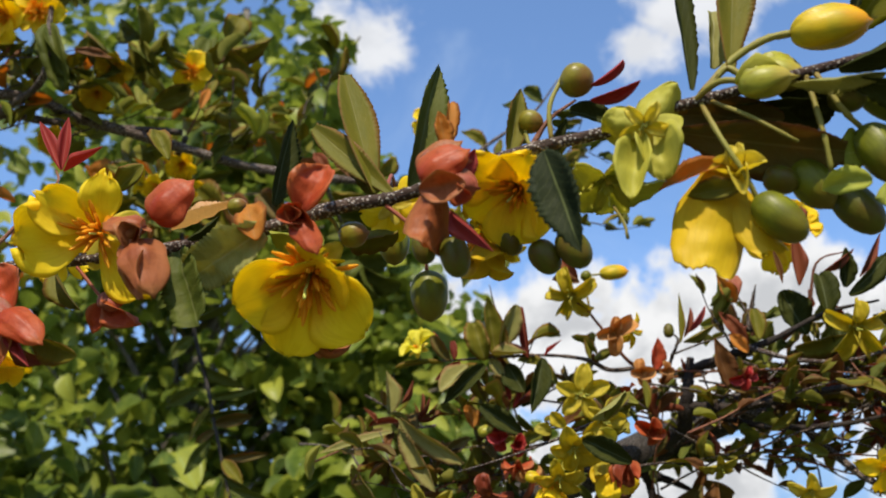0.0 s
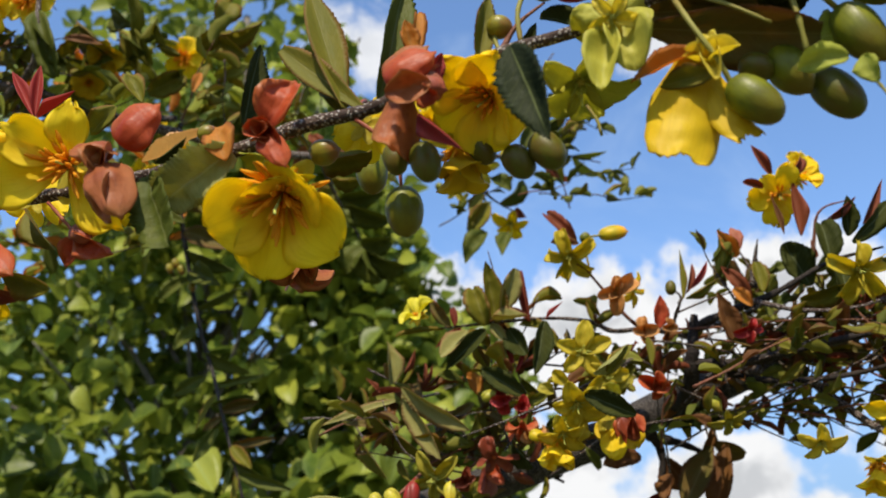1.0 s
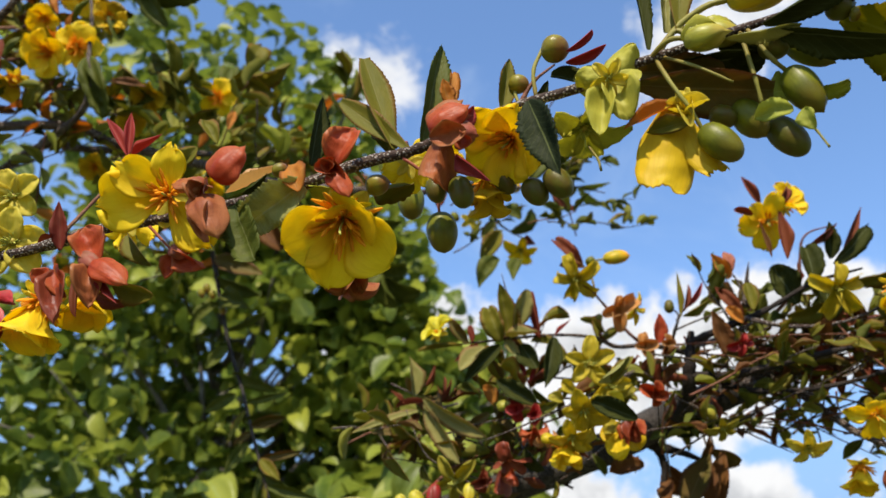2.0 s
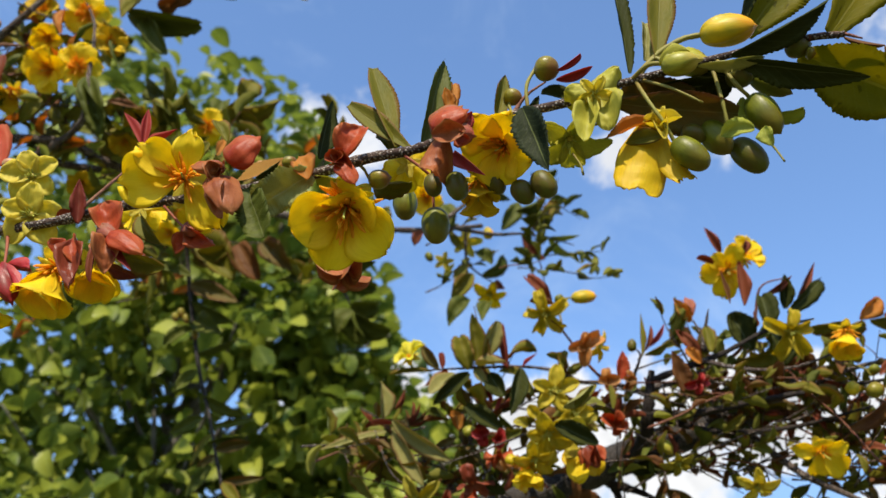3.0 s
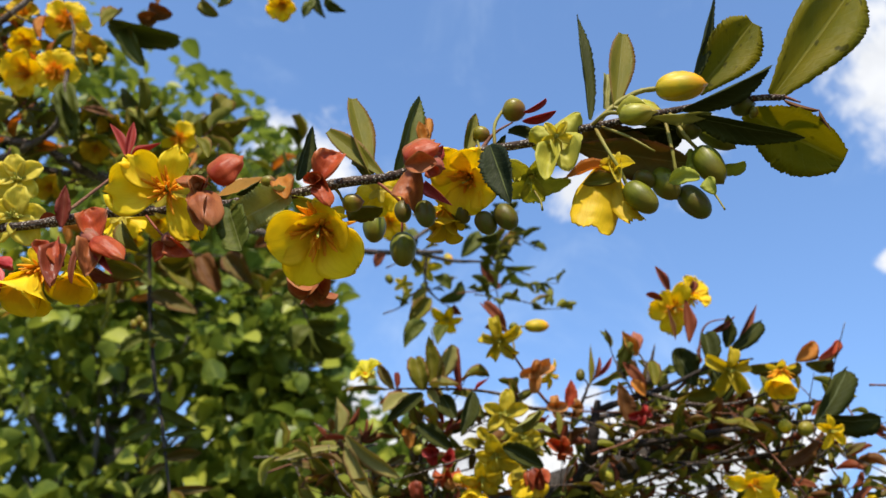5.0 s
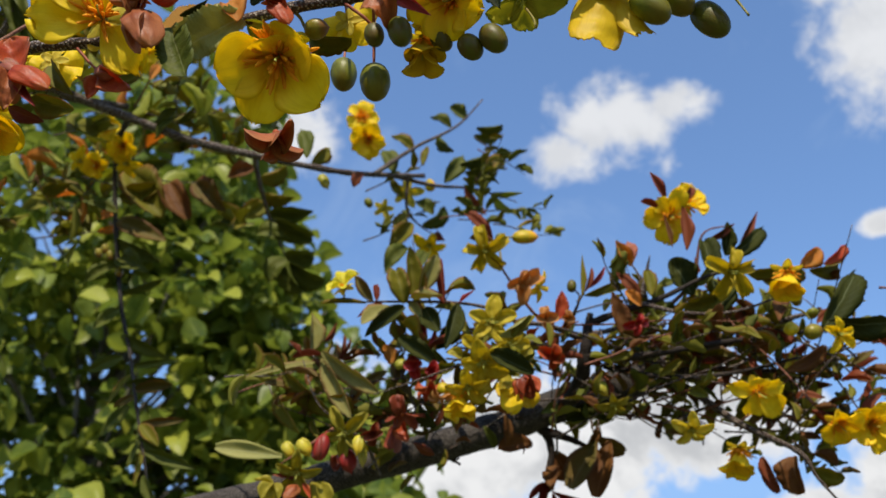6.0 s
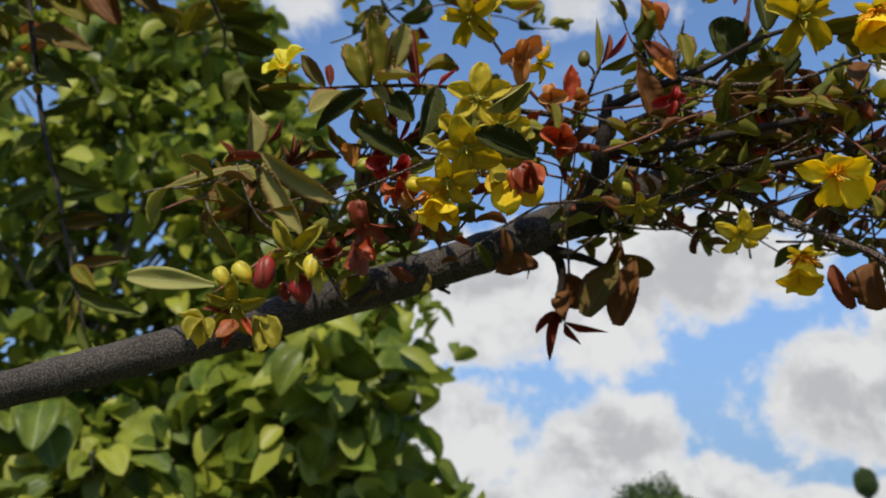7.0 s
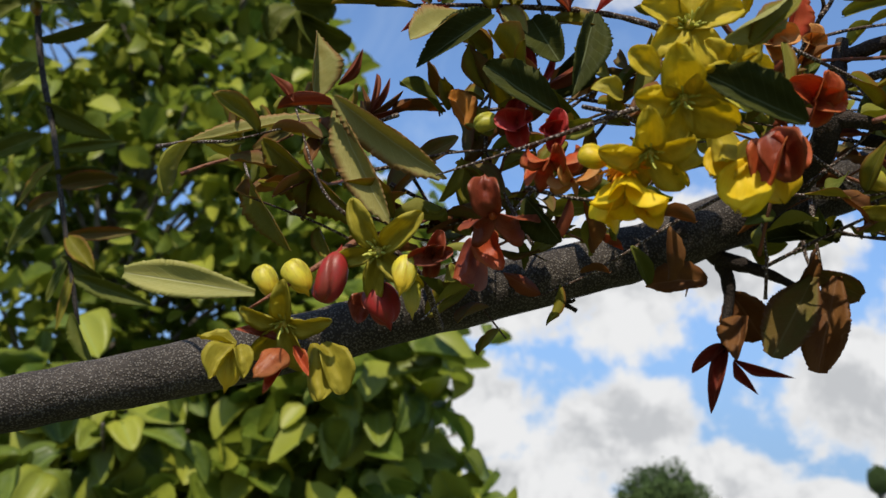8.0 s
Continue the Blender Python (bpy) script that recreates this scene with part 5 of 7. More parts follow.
leaf(shrub, (0.2159, 0.415, 1.7039), (0.2293, 0.415, 1.7277), 0.0048, (0.23, -0.96, -0.13), RUSSET, FINE)
leaf(shrub, (0.1994, 0.415, 1.706), (0.2155, 0.415, 1.7184), 0.0042, (0.38, -0.78, -0.49), RUSSET, FINE)
leaf(shrub, (0.2072, 0.41, 1.6926), (0.2307, 0.41, 1.715), 0.0088, (0.36, -0.86, -0.37), GREEN, SMALL)
leaf(shrub, (0.1963, 0.41, 1.6832), (0.1956, 0.41, 1.7032), 0.0107, (-0.12, -0.99, -0.00), GREEN, SMALL)
leaf(shrub, (0.2108, 0.42, 1.7008), (0.2123, 0.42, 1.7201), 0.0091, (-0.08, -1.00, 0.01), GREEN, SMALL)
leaf(shrub, (0.1937, 0.43, 1.6811), (0.1857, 0.43, 1.7031), 0.0133, (-0.22, -0.97, -0.08), GREEN, SMALL)
leaf(shrub, (0.2087, 0.43, 1.6727), (0.2089, 0.43, 1.6916), 0.0132, (-0.02, -1.00, 0.00), GREEN, SMALL)
leaf(shrub, (0.1875, 0.43, 1.6745), (0.2079, 0.43, 1.6852), 0.0121, (0.34, -0.69, -0.64), OLIVE, SMALL)
leaf(shrub, (0.1701, 0.425, 1.6763), (0.1692, 0.425, 1.6919), 0.0073, (-0.05, -1.00, -0.00), OLIVE, SMALL)
star(shrub, (0.1923, 0.38, 1.6657), (-0.18, -0.81, -0.56), 0.0138, LIME_Y, spin=12, widths=0.46, shape="hang", label="lime-yellow star-shaped flower")
flower(shrub, (0.2146, 0.372, 1.6642), (-0.12, -0.03, -0.99), 0.0149, "bell", widths=0.8, label="yellow flower with drooping petals")
star(shrub, (0.0871, 0.431, 1.6995), (-0.17, -0.71, -0.68), 0.0137, LIME_Y, spin=25, widths=0.46, shape="hang", label="lemon-yellow star-shaped flower")
leaf(shrub, (0.0907, 0.435, 1.7083), (0.0775, 0.435, 1.7252), 0.0070, (-0.14, -0.98, -0.11), RUSSET, SMALL)
leaf(shrub, (0.0918, 0.435, 1.7074), (0.0783, 0.435, 1.7091), 0.0048, (0.01, -1.00, 0.04), BROWN, SMALL)
berry(shrub, (0.0937, 0.437, 1.7097), (0.0971, 0.437, 1.7139), 0.0049, BERRY, "berry", "bud")
berry(shrub, (0.1023, 0.439, 1.7138), (0.1159, 0.439, 1.7155), 0.0076, BUDGOLD, "long", "bud", label="yellow flower bud")
stem(shrub, [(0.0961, 0.437, 1.6954), (0.0953, 0.437, 1.7101), (0.1031, 0.437, 1.713)], 0.00053, 0.00054, STALK, "stalk")
calyx(shrub, (0.1061, 0.433, 1.6807), (-0.09, -0.96, -0.27), 0.0114, "flare", ORANGE, widths=0.6, spin=15, core=ORANGE, label="orange calyx with yellow remains of petals")
star(shrub, (0.1143, 0.438, 1.6845), (0.64, -0.56, -0.53), 0.0105, YELLOW, widths=0.3, spin=20)
berry(shrub, (0.1311, 0.432, 1.6791), (0.1316, 0.432, 1.686), 0.0050, DARKBERRY, "berry", "berry", label="tiny round green berry")
leaf(shrub, (0.1357, 0.43, 1.6759), (0.1368, 0.43, 1.7016), 0.0037, (0.10, -0.99, -0.00), OLIVE, FINE)
leaf(shrub, (0.1387, 0.43, 1.6807), (0.1489, 0.43, 1.6947), 0.0031, (0.46, -0.82, -0.34), CRIMSON, FINE)
leaf(shrub, (0.1368, 0.43, 1.6763), (0.153, 0.43, 1.6867), 0.0047, (0.40, -0.68, -0.62), OLIVE, FINE)
leaf(shrub, (0.1375, 0.43, 1.6788), (0.1418, 0.43, 1.6936), 0.0031, (0.33, -0.94, -0.10), RUSSET, FINE)
leaf(shrub, (0.1631, 0.43, 1.6963), (0.1546, 0.43, 1.7098), 0.0080, (-0.22, -0.97, -0.14), AMBER, SMALL)
leaf(shrub, (0.1633, 0.43, 1.6983), (0.1631, 0.43, 1.7128), 0.0064, (0.17, -0.99, 0.00), ROSE_LEAF, SMALL)
leaf(shrub, (0.1663, 0.43, 1.6757), (0.1548, 0.43, 1.6919), 0.0073, (-0.21, -0.97, -0.15), RUSSET, SMALL)
leaf(shrub, (0.1558, 0.43, 1.6552), (0.1496, 0.43, 1.6783), 0.0102, (-0.10, -0.99, -0.03), BROWN, SMALL)
leaf(shrub, (0.1642, 0.425, 1.6699), (0.1572, 0.425, 1.6786), 0.0061, (-0.20, -0.97, -0.16), AMBER, SMALL)
leaf(shrub, (0.1245, 0.435, 1.6641), (0.1254, 0.435, 1.6795), 0.0078, (0.06, -1.00, -0.00), CORAL_LEAF, SMALL)
calyx(shrub, (0.1169, 0.43, 1.6612), (-0.30, -0.88, -0.37), 0.0071, "flare", ORANGE, widths=0.75)
calyx(shrub, (0.1277, 0.432, 1.6631), (0.23, -0.91, -0.36), 0.0061, "flare", ORANGE, widths=0.7)
calyx(shrub, (0.1593, 0.42, 1.657), (-0.08, -0.88, -0.48), 0.0069, "flare", SCARLET, widths=0.6)
star(shrub, (0.1883, 0.44, 1.613), (-0.05, -0.57, -0.82), 0.0109, LIME, widths=0.5, spin=20)
star(shrub, (0.1504, 0.44, 1.6233), (0.06, -0.50, -0.86), 0.0089, MOSSY, widths=0.5, spin=50)
berry(shrub, (0.1429, 0.44, 1.6335), (0.1477, 0.44, 1.6276), 0.0060, BUDLIME, "bud", "bud")
berry(shrub, (0.1087, 0.46, 1.6505), (0.1111, 0.46, 1.6446), 0.0053, BUDLIME, "bud", "bud")
star(shrub, (0.0849, 0.401, 1.6409), (-0.14, -0.96, -0.23), 0.0124, LIME_Y, spin=15, widths=0.55, label="greenish-yellow star flower")
star(shrub, (0.0796, 0.392, 1.6173), (-0.06, -0.64, -0.76), 0.0121, LIME_Y, spin=40, widths=0.66, label="greenish-yellow star flower")
star(shrub, (0.0925, 0.4, 1.6302), (0.23, -0.91, -0.36), 0.0108, LIME_Y, spin=5, widths=0.6)
star(shrub, (0.0738, 0.395, 1.6069), (-0.05, -0.49, -0.87), 0.0099, LIME_Y, spin=30, widths=0.55)
leaf(shrub, (0.0961, 0.398, 1.6115), (0.0917, 0.398, 1.5972), 0.0108, (-0.26, -0.96, 0.08), YELLOW, LOOSE, label="drooping yellow petal", name="petal")
leaf(shrub, (0.0979, 0.402, 1.6142), (0.103, 0.402, 1.6016), 0.0097, (-0.08, -1.00, -0.03), GOLD, LOOSE, name="petal")
leaf(shrub, (0.0954, 0.4, 1.6143), (0.0878, 0.4, 1.6052), 0.0088, (-0.24, -0.95, 0.20), GOLD, LOOSE, name="petal")
flower(shrub, (0.071, 0.4, 1.6069), (0.01, 0.11, -0.99), 0.0122, "bell", widths=0.6, label="yellow flower with long stamens, hanging")
berry(shrub, (0.0612, 0.4, 1.6078), (0.0669, 0.4, 1.6062), 0.0048, BUDGOLD, "bud", "bud")
leaf(shrub, (0.0777, 0.4, 1.6273), (0.0721, 0.4, 1.6335), 0.0058, (-0.34, -0.89, -0.31), LIME_Y, SHELL, name="sepal")
leaf(shrub, (0.0864, 0.405, 1.6359), (0.0831, 0.405, 1.6465), 0.0060, (-0.40, -0.91, -0.13), PALELIME, SHELL, name="sepal")
leaf(shrub, (0.0901, 0.4, 1.6254), (0.0979, 0.4, 1.622), 0.0063, (-0.06, -0.99, -0.14), PALELIME, SHELL, name="sepal")
leaf(shrub, (0.0874, 0.398, 1.6165), (0.0898, 0.398, 1.6073), 0.0061, (-0.59, -0.79, -0.16), LIME_Y, SHELL, name="sepal")
leaf(shrub, (0.0826, 0.396, 1.6127), (0.0782, 0.396, 1.6028), 0.0060, (0.53, -0.82, -0.24), LIME_Y, SHELL, name="sepal")
leaf(shrub, (0.077, 0.4, 1.6146), (0.0717, 0.4, 1.6093), 0.0053, (0.20, -0.96, -0.20), PALELIME, SHELL, name="sepal")
leaf(shrub, (0.0731, 0.41, 1.6275), (0.0662, 0.41, 1.6297), 0.0055, (-0.03, -1.00, -0.09), MOSSY, SHELL, name="sepal")
leaf(shrub, (0.0977, 0.405, 1.626), (0.1044, 0.405, 1.6316), 0.0055, (-0.08, -0.99, 0.10), MOSSY, SHELL, name="sepal")
leaf(shrub, (0.0693, 0.405, 1.6044), (0.0678, 0.405, 1.5947), 0.0065, (-0.07, -1.00, 0.01), YELLOW, SHELL, name="sepal")
leaf(shrub, (0.0745, 0.402, 1.602), (0.077, 0.402, 1.5937), 0.0060, (-0.34, -0.93, -0.11), GOLD, SHELL, name="sepal")
calyx(shrub, (0.1128, 0.405, 1.6281), (0.14, -0.88, -0.46), 0.0078, "flare", CORAL, widths=0.7, label="coral-pink calyx")
leaf(shrub, (0.0983, 0.395, 1.614), (0.1018, 0.395, 1.6029), 0.0082, (-0.46, -0.88, -0.15), BROWNRED, SHELL, name="sepal")
leaf(shrub, (0.1, 0.397, 1.6136), (0.0969, 0.397, 1.6018), 0.0074, (-0.52, -0.84, 0.14), CORAL, SHELL, name="sepal")
leaf(shrub, (0.0981, 0.394, 1.6125), (0.1044, 0.394, 1.6059), 0.0061, (-0.53, -0.68, -0.51), CORAL, SHELL, name="sepal")
leaf(shrub, (0.1004, 0.385, 1.6102), (0.0818, 0.385, 1.6189), 0.0085, (-0.11, -0.96, -0.24), GREEN, SMALL, label="dark green oval leaf")
leaf(shrub, (0.0858, 0.385, 1.6266), (0.1005, 0.385, 1.6377), 0.0065, (0.53, -0.48, -0.70), PALE, SMALL)
leaf(shrub, (0.1016, 0.385, 1.6378), (0.0902, 0.385, 1.6264), 0.0052, (-0.27, -0.92, 0.27), OLIVE, SMALL)
calyx(shrub, (0.0534, 0.43, 1.6307), (-0.30, -0.88, -0.37), 0.0067, "flare", SCARLET, widths=0.8, core=SCARLET, label="deep scarlet calyx")
calyx(shrub, (0.0598, 0.425, 1.6264), (0.13, -0.92, -0.37), 0.0057, "clasp", SCARLET, widths=0.8, core=SCARLET)
calyx(shrub, (0.059, 0.42, 1.6164), (0.10, -0.13, -0.99), 0.0074, "hang", CORAL, widths=0.6, spin=30)
berry(shrub, (0.0439, 0.44, 1.6347), (0.0502, 0.44, 1.637), 0.0049, BUDLIME, "bud", "bud")
calyx(shrub, (0.0644, 0.42, 1.6121), (0.10, -0.13, -0.99), 0.0064, "hang", ORANGE, widths=0.55)
calyx(shrub, (0.0484, 0.43, 1.6066), (-0.05, -0.49, -0.87), 0.0098, "hang", BROWNRED, widths=0.7, count=3, label="brownish-red calyx")
leaf(shrub, (0.045, 0.44, 1.6046), (0.0427, 0.44, 1.5928), 0.0075, (-0.26, -0.96, 0.05), BROWNRED, SHELL, name="sepal")
leaf(shrub, (0.0477, 0.438, 1.6069), (0.0518, 0.438, 1.5963), 0.0071, (-0.60, -0.76, -0.23), CORAL, SHELL, name="sepal")
berry(shrub, (0.0232, 0.452, 1.5954), (0.0271, 0.452, 1.5858), 0.0086, BUDRED, "bud", "bud")
leaf(shrub, (0.0217, 0.455, 1.5945), (0.0194, 0.455, 1.5862), 0.0062, (-0.18, -0.98, 0.05), BROWNRED, SHELL, name="sepal")

# shoots and buds low on the limb
star(shrub, (0.0234, 0.445, 1.6012), (-0.19, -0.86, -0.47), 0.0138, MOSSY, spin=40, widths=0.4, label="olive-yellow star-shaped calyx")
star(shrub, (0.0031, 0.447, 1.5826), (-0.06, -0.68, -0.73), 0.0121, MOSSY, spin=10, widths=0.42, label="olive-yellow star-shaped calyx")
berry(shrub, (-0.0039, 0.447, 1.5958), (-0.0005, 0.447, 1.5889), 0.0056, BUDYELLOW, "bud", "bud")
berry(shrub, (0.0027, 0.445, 1.5968), (0.0075, 0.445, 1.5899), 0.0063, BUDYELLOW, "bud", "bud", label="yellow bud flushed orange")
berry(shrub, (0.0113, 0.446, 1.5879), (0.014, 0.446, 1.6002), 0.0073, BUDRED, "bud", "bud", label="crimson flower bud")
berry(shrub, (0.0312, 0.445, 1.5969), (0.0323, 0.445, 1.5868), 0.0047, BUDLIME, "bud", "bud")
berry(shrub, (-0.0072, 0.447, 1.5758), (-0.0078, 0.447, 1.5668), 0.0066, BUDYELLOW, "bud", "bud")
leaf(shrub, (-0.0066, 0.446, 1.5764), (-0.0155, 0.445, 1.5773), 0.0040, (0.08, -0.8, 0.6), MOSSY, POINTED, name="sepal")
leaf(shrub, (-0.0066, 0.445, 1.5758), (-0.0110, 0.443, 1.5670), 0.0052, (-0.43, -0.89, 0.12), MOSSY, POINTED, name="sepal")
leaf(shrub, (-0.0060, 0.445, 1.5758), (-0.0036, 0.444, 1.5680), 0.0050, (0.33, -0.93, 0.05), MOSSY, POINTED, name="sepal")
puff(shrub, (0.0042, 0.447, 1.5758), (-0.0009, 0.443, 1.5688), 0.0056, ROSE, 0.7, label="pale pink swollen sepal")
leaf(shrub, (0.0038, 0.448, 1.5725), (0.0006, 0.446, 1.5655), 0.0034, (-0.2, -0.97, 0.0), CORAL, POINTED, name="sepal")
leaf(shrub, (0.0060, 0.448, 1.5775), (0.0104, 0.446, 1.5702), 0.0030, (0.2, -0.97, 0.0), CORAL, POINTED, name="sepal")
leaf(shrub, (0.0030, 0.448, 1.5785), (-0.0078, 0.446, 1.5798), 0.0030, (0.0, -0.9, 0.3), BROWNRED, POINTED, name="sepal")
leaf(shrub, (0.0102, 0.45, 1.579), (0.0129, 0.45, 1.5656), 0.0079, (-0.24, -0.97, -0.05), MOSSY, SHELL, name="sepal")
leaf(shrub, (0.0123, 0.452, 1.5798), (0.0179, 0.452, 1.5678), 0.0065, (0.24, -0.96, 0.11), MOSSY, SHELL, name="sepal")
calyx(shrub, (0.0358, 0.44, 1.6003), (0.02, -0.88, -0.47), 0.0071, "flare", BROWNRED)
leaf(shrub, (-0.0044, 0.447, 1.589), (-0.035, 0.447, 1.5915), 0.0080, (0.05, -0.98, -0.15), PALE, BLADES, label="pale green leaf lit from above")
leaf(shrub, (0.0086, 0.445, 1.642), (0.0383, 0.445, 1.6217), 0.0095, (-0.44, -0.62, -0.65), SAGE, NARROW, label="olive-green toothed leaf with brown edge")
leaf(shrub, (0.009, 0.449, 1.6405), (0.0254, 0.449, 1.6101), 0.0092, (-0.58, -0.75, -0.31), SAGE, NARROW)
leaf(shrub, (-0.0099, 0.459, 1.6354), (0.0196, 0.459, 1.6135), 0.0140, (-0.48, -0.61, -0.64), OLIVE, NARROW)
leaf(shrub, (-0.013, 0.457, 1.6235), (0.0015, 0.457, 1.6042), 0.0096, (-0.59, -0.67, -0.44), OLIVE, NARROW)
leaf(shrub, (0.0055, 0.445, 1.6358), (-0.0276, 0.445, 1.625), 0.0052, (-0.13, -0.90, 0.40), SAGE, NARROW, label="narrow leaf with bronze tip")
leaf(shrub, (0.0024, 0.455, 1.6467), (0.0001, 0.455, 1.6676), 0.0106, (0.61, -0.79, 0.07), SAGE)
leaf(shrub, (-0.0013, 0.445, 1.6393), (-0.0088, 0.445, 1.6468), 0.0029, (0.27, -0.92, 0.27), RUSSET, FINE)
leaf(shrub, (0.0084, 0.447, 1.6409), (-0.0059, 0.447, 1.6387), 0.0037, (-0.02, -0.99, 0.16), RUSSET, FINE)
leaf(shrub, (0.0082, 0.455, 1.6519), (0.0134, 0.455, 1.664), 0.0031, (0.78, -0.53, -0.34), RUSSET, FINE)
leaf(shrub, (0.0167, 0.457, 1.6443), (0.0218, 0.457, 1.6568), 0.0020, (0.71, -0.65, -0.28), RUSSET, FINE)
leaf(shrub, (0.0167, 0.457, 1.6443), (0.0257, 0.457, 1.6533), 0.0020, (0.61, -0.52, -0.60), BROWN, FINE)
leaf(shrub, (0.0167, 0.457, 1.6443), (0.0183, 0.457, 1.6582), 0.0020, (0.66, -0.75, -0.07), RUSSET, FINE)
leaf(shrub, (0.0167, 0.457, 1.6443), (0.014, 0.457, 1.6538), 0.0020, (0.46, -0.88, 0.13), BROWN, FINE)
leaf(shrub, (0.0167, 0.457, 1.6443), (0.0273, 0.457, 1.6489), 0.0020, (0.36, -0.44, -0.82), RUSSET, FINE)
leaf(shrub, (0.0467, 0.436, 1.6652), (0.0284, 0.434, 1.6465), 0.0086, (0.06, -1.00, -0.05), GREEN)
leaf(shrub, (0.0387, 0.436, 1.6652), (0.0266, 0.43, 1.6491), 0.0084, (-0.3, -0.85, 0.42), SAGE)
leaf(shrub, (0.0492, 0.436, 1.6704), (0.0668, 0.432, 1.666), 0.0078, (0.1, -0.8, 0.58), SAGE)
leaf(shrub, (0.0573, 0.438, 1.6665), (0.0642, 0.436, 1.6532), 0.0096, (-0.4, -0.88, -0.21), GREEN)
leaf(shrub, (0.0586, 0.44, 1.6473), (0.0536, 0.44, 1.6657), 0.0029, (0.20, -0.98, 0.05), CRIMSON, FINE)
leaf(shrub, (0.0594, 0.44, 1.6465), (0.0635, 0.44, 1.6588), 0.0023, (0.51, -0.84, -0.17), CRIMSON, FINE)
leaf(shrub, (0.0609, 0.445, 1.6501), (0.0766, 0.445, 1.6646), 0.0039, (0.58, -0.51, -0.63), RUSSET, FINE)
leaf(shrub, (0.0626, 0.425, 1.6308), (0.0442, 0.425, 1.643), 0.0086, (-0.11, -0.98, -0.16), GREEN, SMALL)
leaf(shrub, (0.0644, 0.45, 1.6506), (0.0757, 0.45, 1.6681), 0.0087, (0.49, -0.81, -0.31), GREEN, SMALL)
leaf(shrub, (0.0557, 0.43, 1.6115), (0.0636, 0.43, 1.6011), 0.0073, (-0.63, -0.61, -0.48), GREEN, SMALL)
leaf(shrub, (0.084, 0.44, 1.6475), (0.089, 0.44, 1.667), 0.0073, (0.38, -0.92, -0.09), OLIVE)
leaf(shrub, (0.0667, 0.44, 1.6327), (0.0613, 0.44, 1.6197), 0.0069, (-0.44, -0.88, 0.18), OLIVE, SMALL)
leaf(shrub, (0.0436, 0.45, 1.639), (0.0385, 0.45, 1.6504), 0.0065, (0.21, -0.97, 0.09), AMBER, SMALL)
leaf(shrub, (0.0495, 0.45, 1.638), (0.0418, 0.45, 1.6439), 0.0073, (0.03, -1.00, 0.04), OLIVE, SMALL)

# leaves hanging under the limb
leaf(shrub, (0.1577, 0.5, 1.6267), (0.142, 0.5, 1.5983), 0.0148, (-0.3, -0.93, 0.2), OLIVE_DK, BLADES, label="dark olive toothed leaf hanging below the limb")
leaf(shrub, (0.1654, 0.5, 1.6274), (0.1562, 0.5, 1.5956), 0.0132, (-0.5, -0.85, 0.15), BROWN, BLADES, label="bronze toothed leaf hanging below the limb")
leaf(shrub, (0.1595, 0.503, 1.63), (0.1745, 0.503, 1.6225), 0.0094, (-0.2, -0.7, -0.68), OLIVE_DK, BLADES)
stem(shrub, [(0.1565, 0.503, 1.6465), (0.1572, 0.503, 1.636), (0.1585, 0.501, 1.6265)], 0.0009, 0.0004, TWIG)
leaf(shrub, (0.1352, 0.517, 1.608), (0.1291, 0.517, 1.5849), 0.0054, (-0.43, -0.89, 0.11), RUSSET_DK, FINE)
leaf(shrub, (0.1345, 0.517, 1.6067), (0.1234, 0.517, 1.5975), 0.0045, (-0.19, -0.96, 0.22), RUSSET_DK, FINE)
leaf(shrub, (0.1357, 0.513, 1.6018), (0.156, 0.513, 1.5978), 0.0039, (-0.14, -0.69, -0.71), RUSSET_DK, FINE)
leaf(shrub, (0.1357, 0.513, 1.6012), (0.1436, 0.513, 1.591), 0.0039, (-0.58, -0.69, -0.44), RUSSET_DK, FINE)
leaf(shrub, (0.1372, 0.515, 1.6247), (0.1464, 0.515, 1.6097), 0.0155, (-0.57, -0.74, -0.36), BROWN, SMALL)
leaf(shrub, (0.1392, 0.513, 1.6163), (0.1395, 0.513, 1.5984), 0.0113, (-0.69, -0.73, -0.01), BROWN, SMALL)
leaf(shrub, (0.1217, 0.495, 1.6204), (0.1024, 0.495, 1.6179), 0.0099, (-0.02, -0.99, 0.15), BROWN, SMALL)
leaf(shrub, (0.1578, 0.495, 1.6387), (0.1409, 0.495, 1.6358), 0.0079, (-0.02, -0.99, 0.13), GREEN, SMALL)
leaf(shrub, (0.1583, 0.495, 1.6378), (0.1471, 0.495, 1.6423), 0.0074, (0.01, -1.00, 0.02), GREEN, SMALL)
leaf(shrub, (0.1529, 0.501, 1.6242), (0.1597, 0.501, 1.6368), 0.0068, (0.41, -0.88, -0.22), BROWN, SMALL)
leaf(shrub, (0.1569, 0.495, 1.6387), (0.1661, 0.495, 1.6438), 0.0063, (0.35, -0.70, -0.62), GREEN, SMALL)

# flowers out at the end of the limb
flower(shrub, (0.2008, 0.392, 1.6126), (-0.07, -0.73, -0.68), 0.0151, "open", stamens=2, plan=[(95, 0.5, 0.6, 10), (22, 0.8, 0.55, 0), (-38, 0.95, 0.8, 4), (168, 0.95, 0.5, 0), (-105, 0.8, 0.6, -4)], label="broad-petalled yellow flower")
flower(shrub, (0.2088, 0.436, 1.6035), (-0.11, 0.04, -0.99), 0.0146, "bell", widths=0.8, spin=20, label="yellow flower at the end of a low twig")
stem(shrub, [(0.1874, 0.43, 1.6356), (0.2073, 0.43, 1.6316), (0.2265, 0.43, 1.6242)], 0.00075, 0.00019, TWIG)
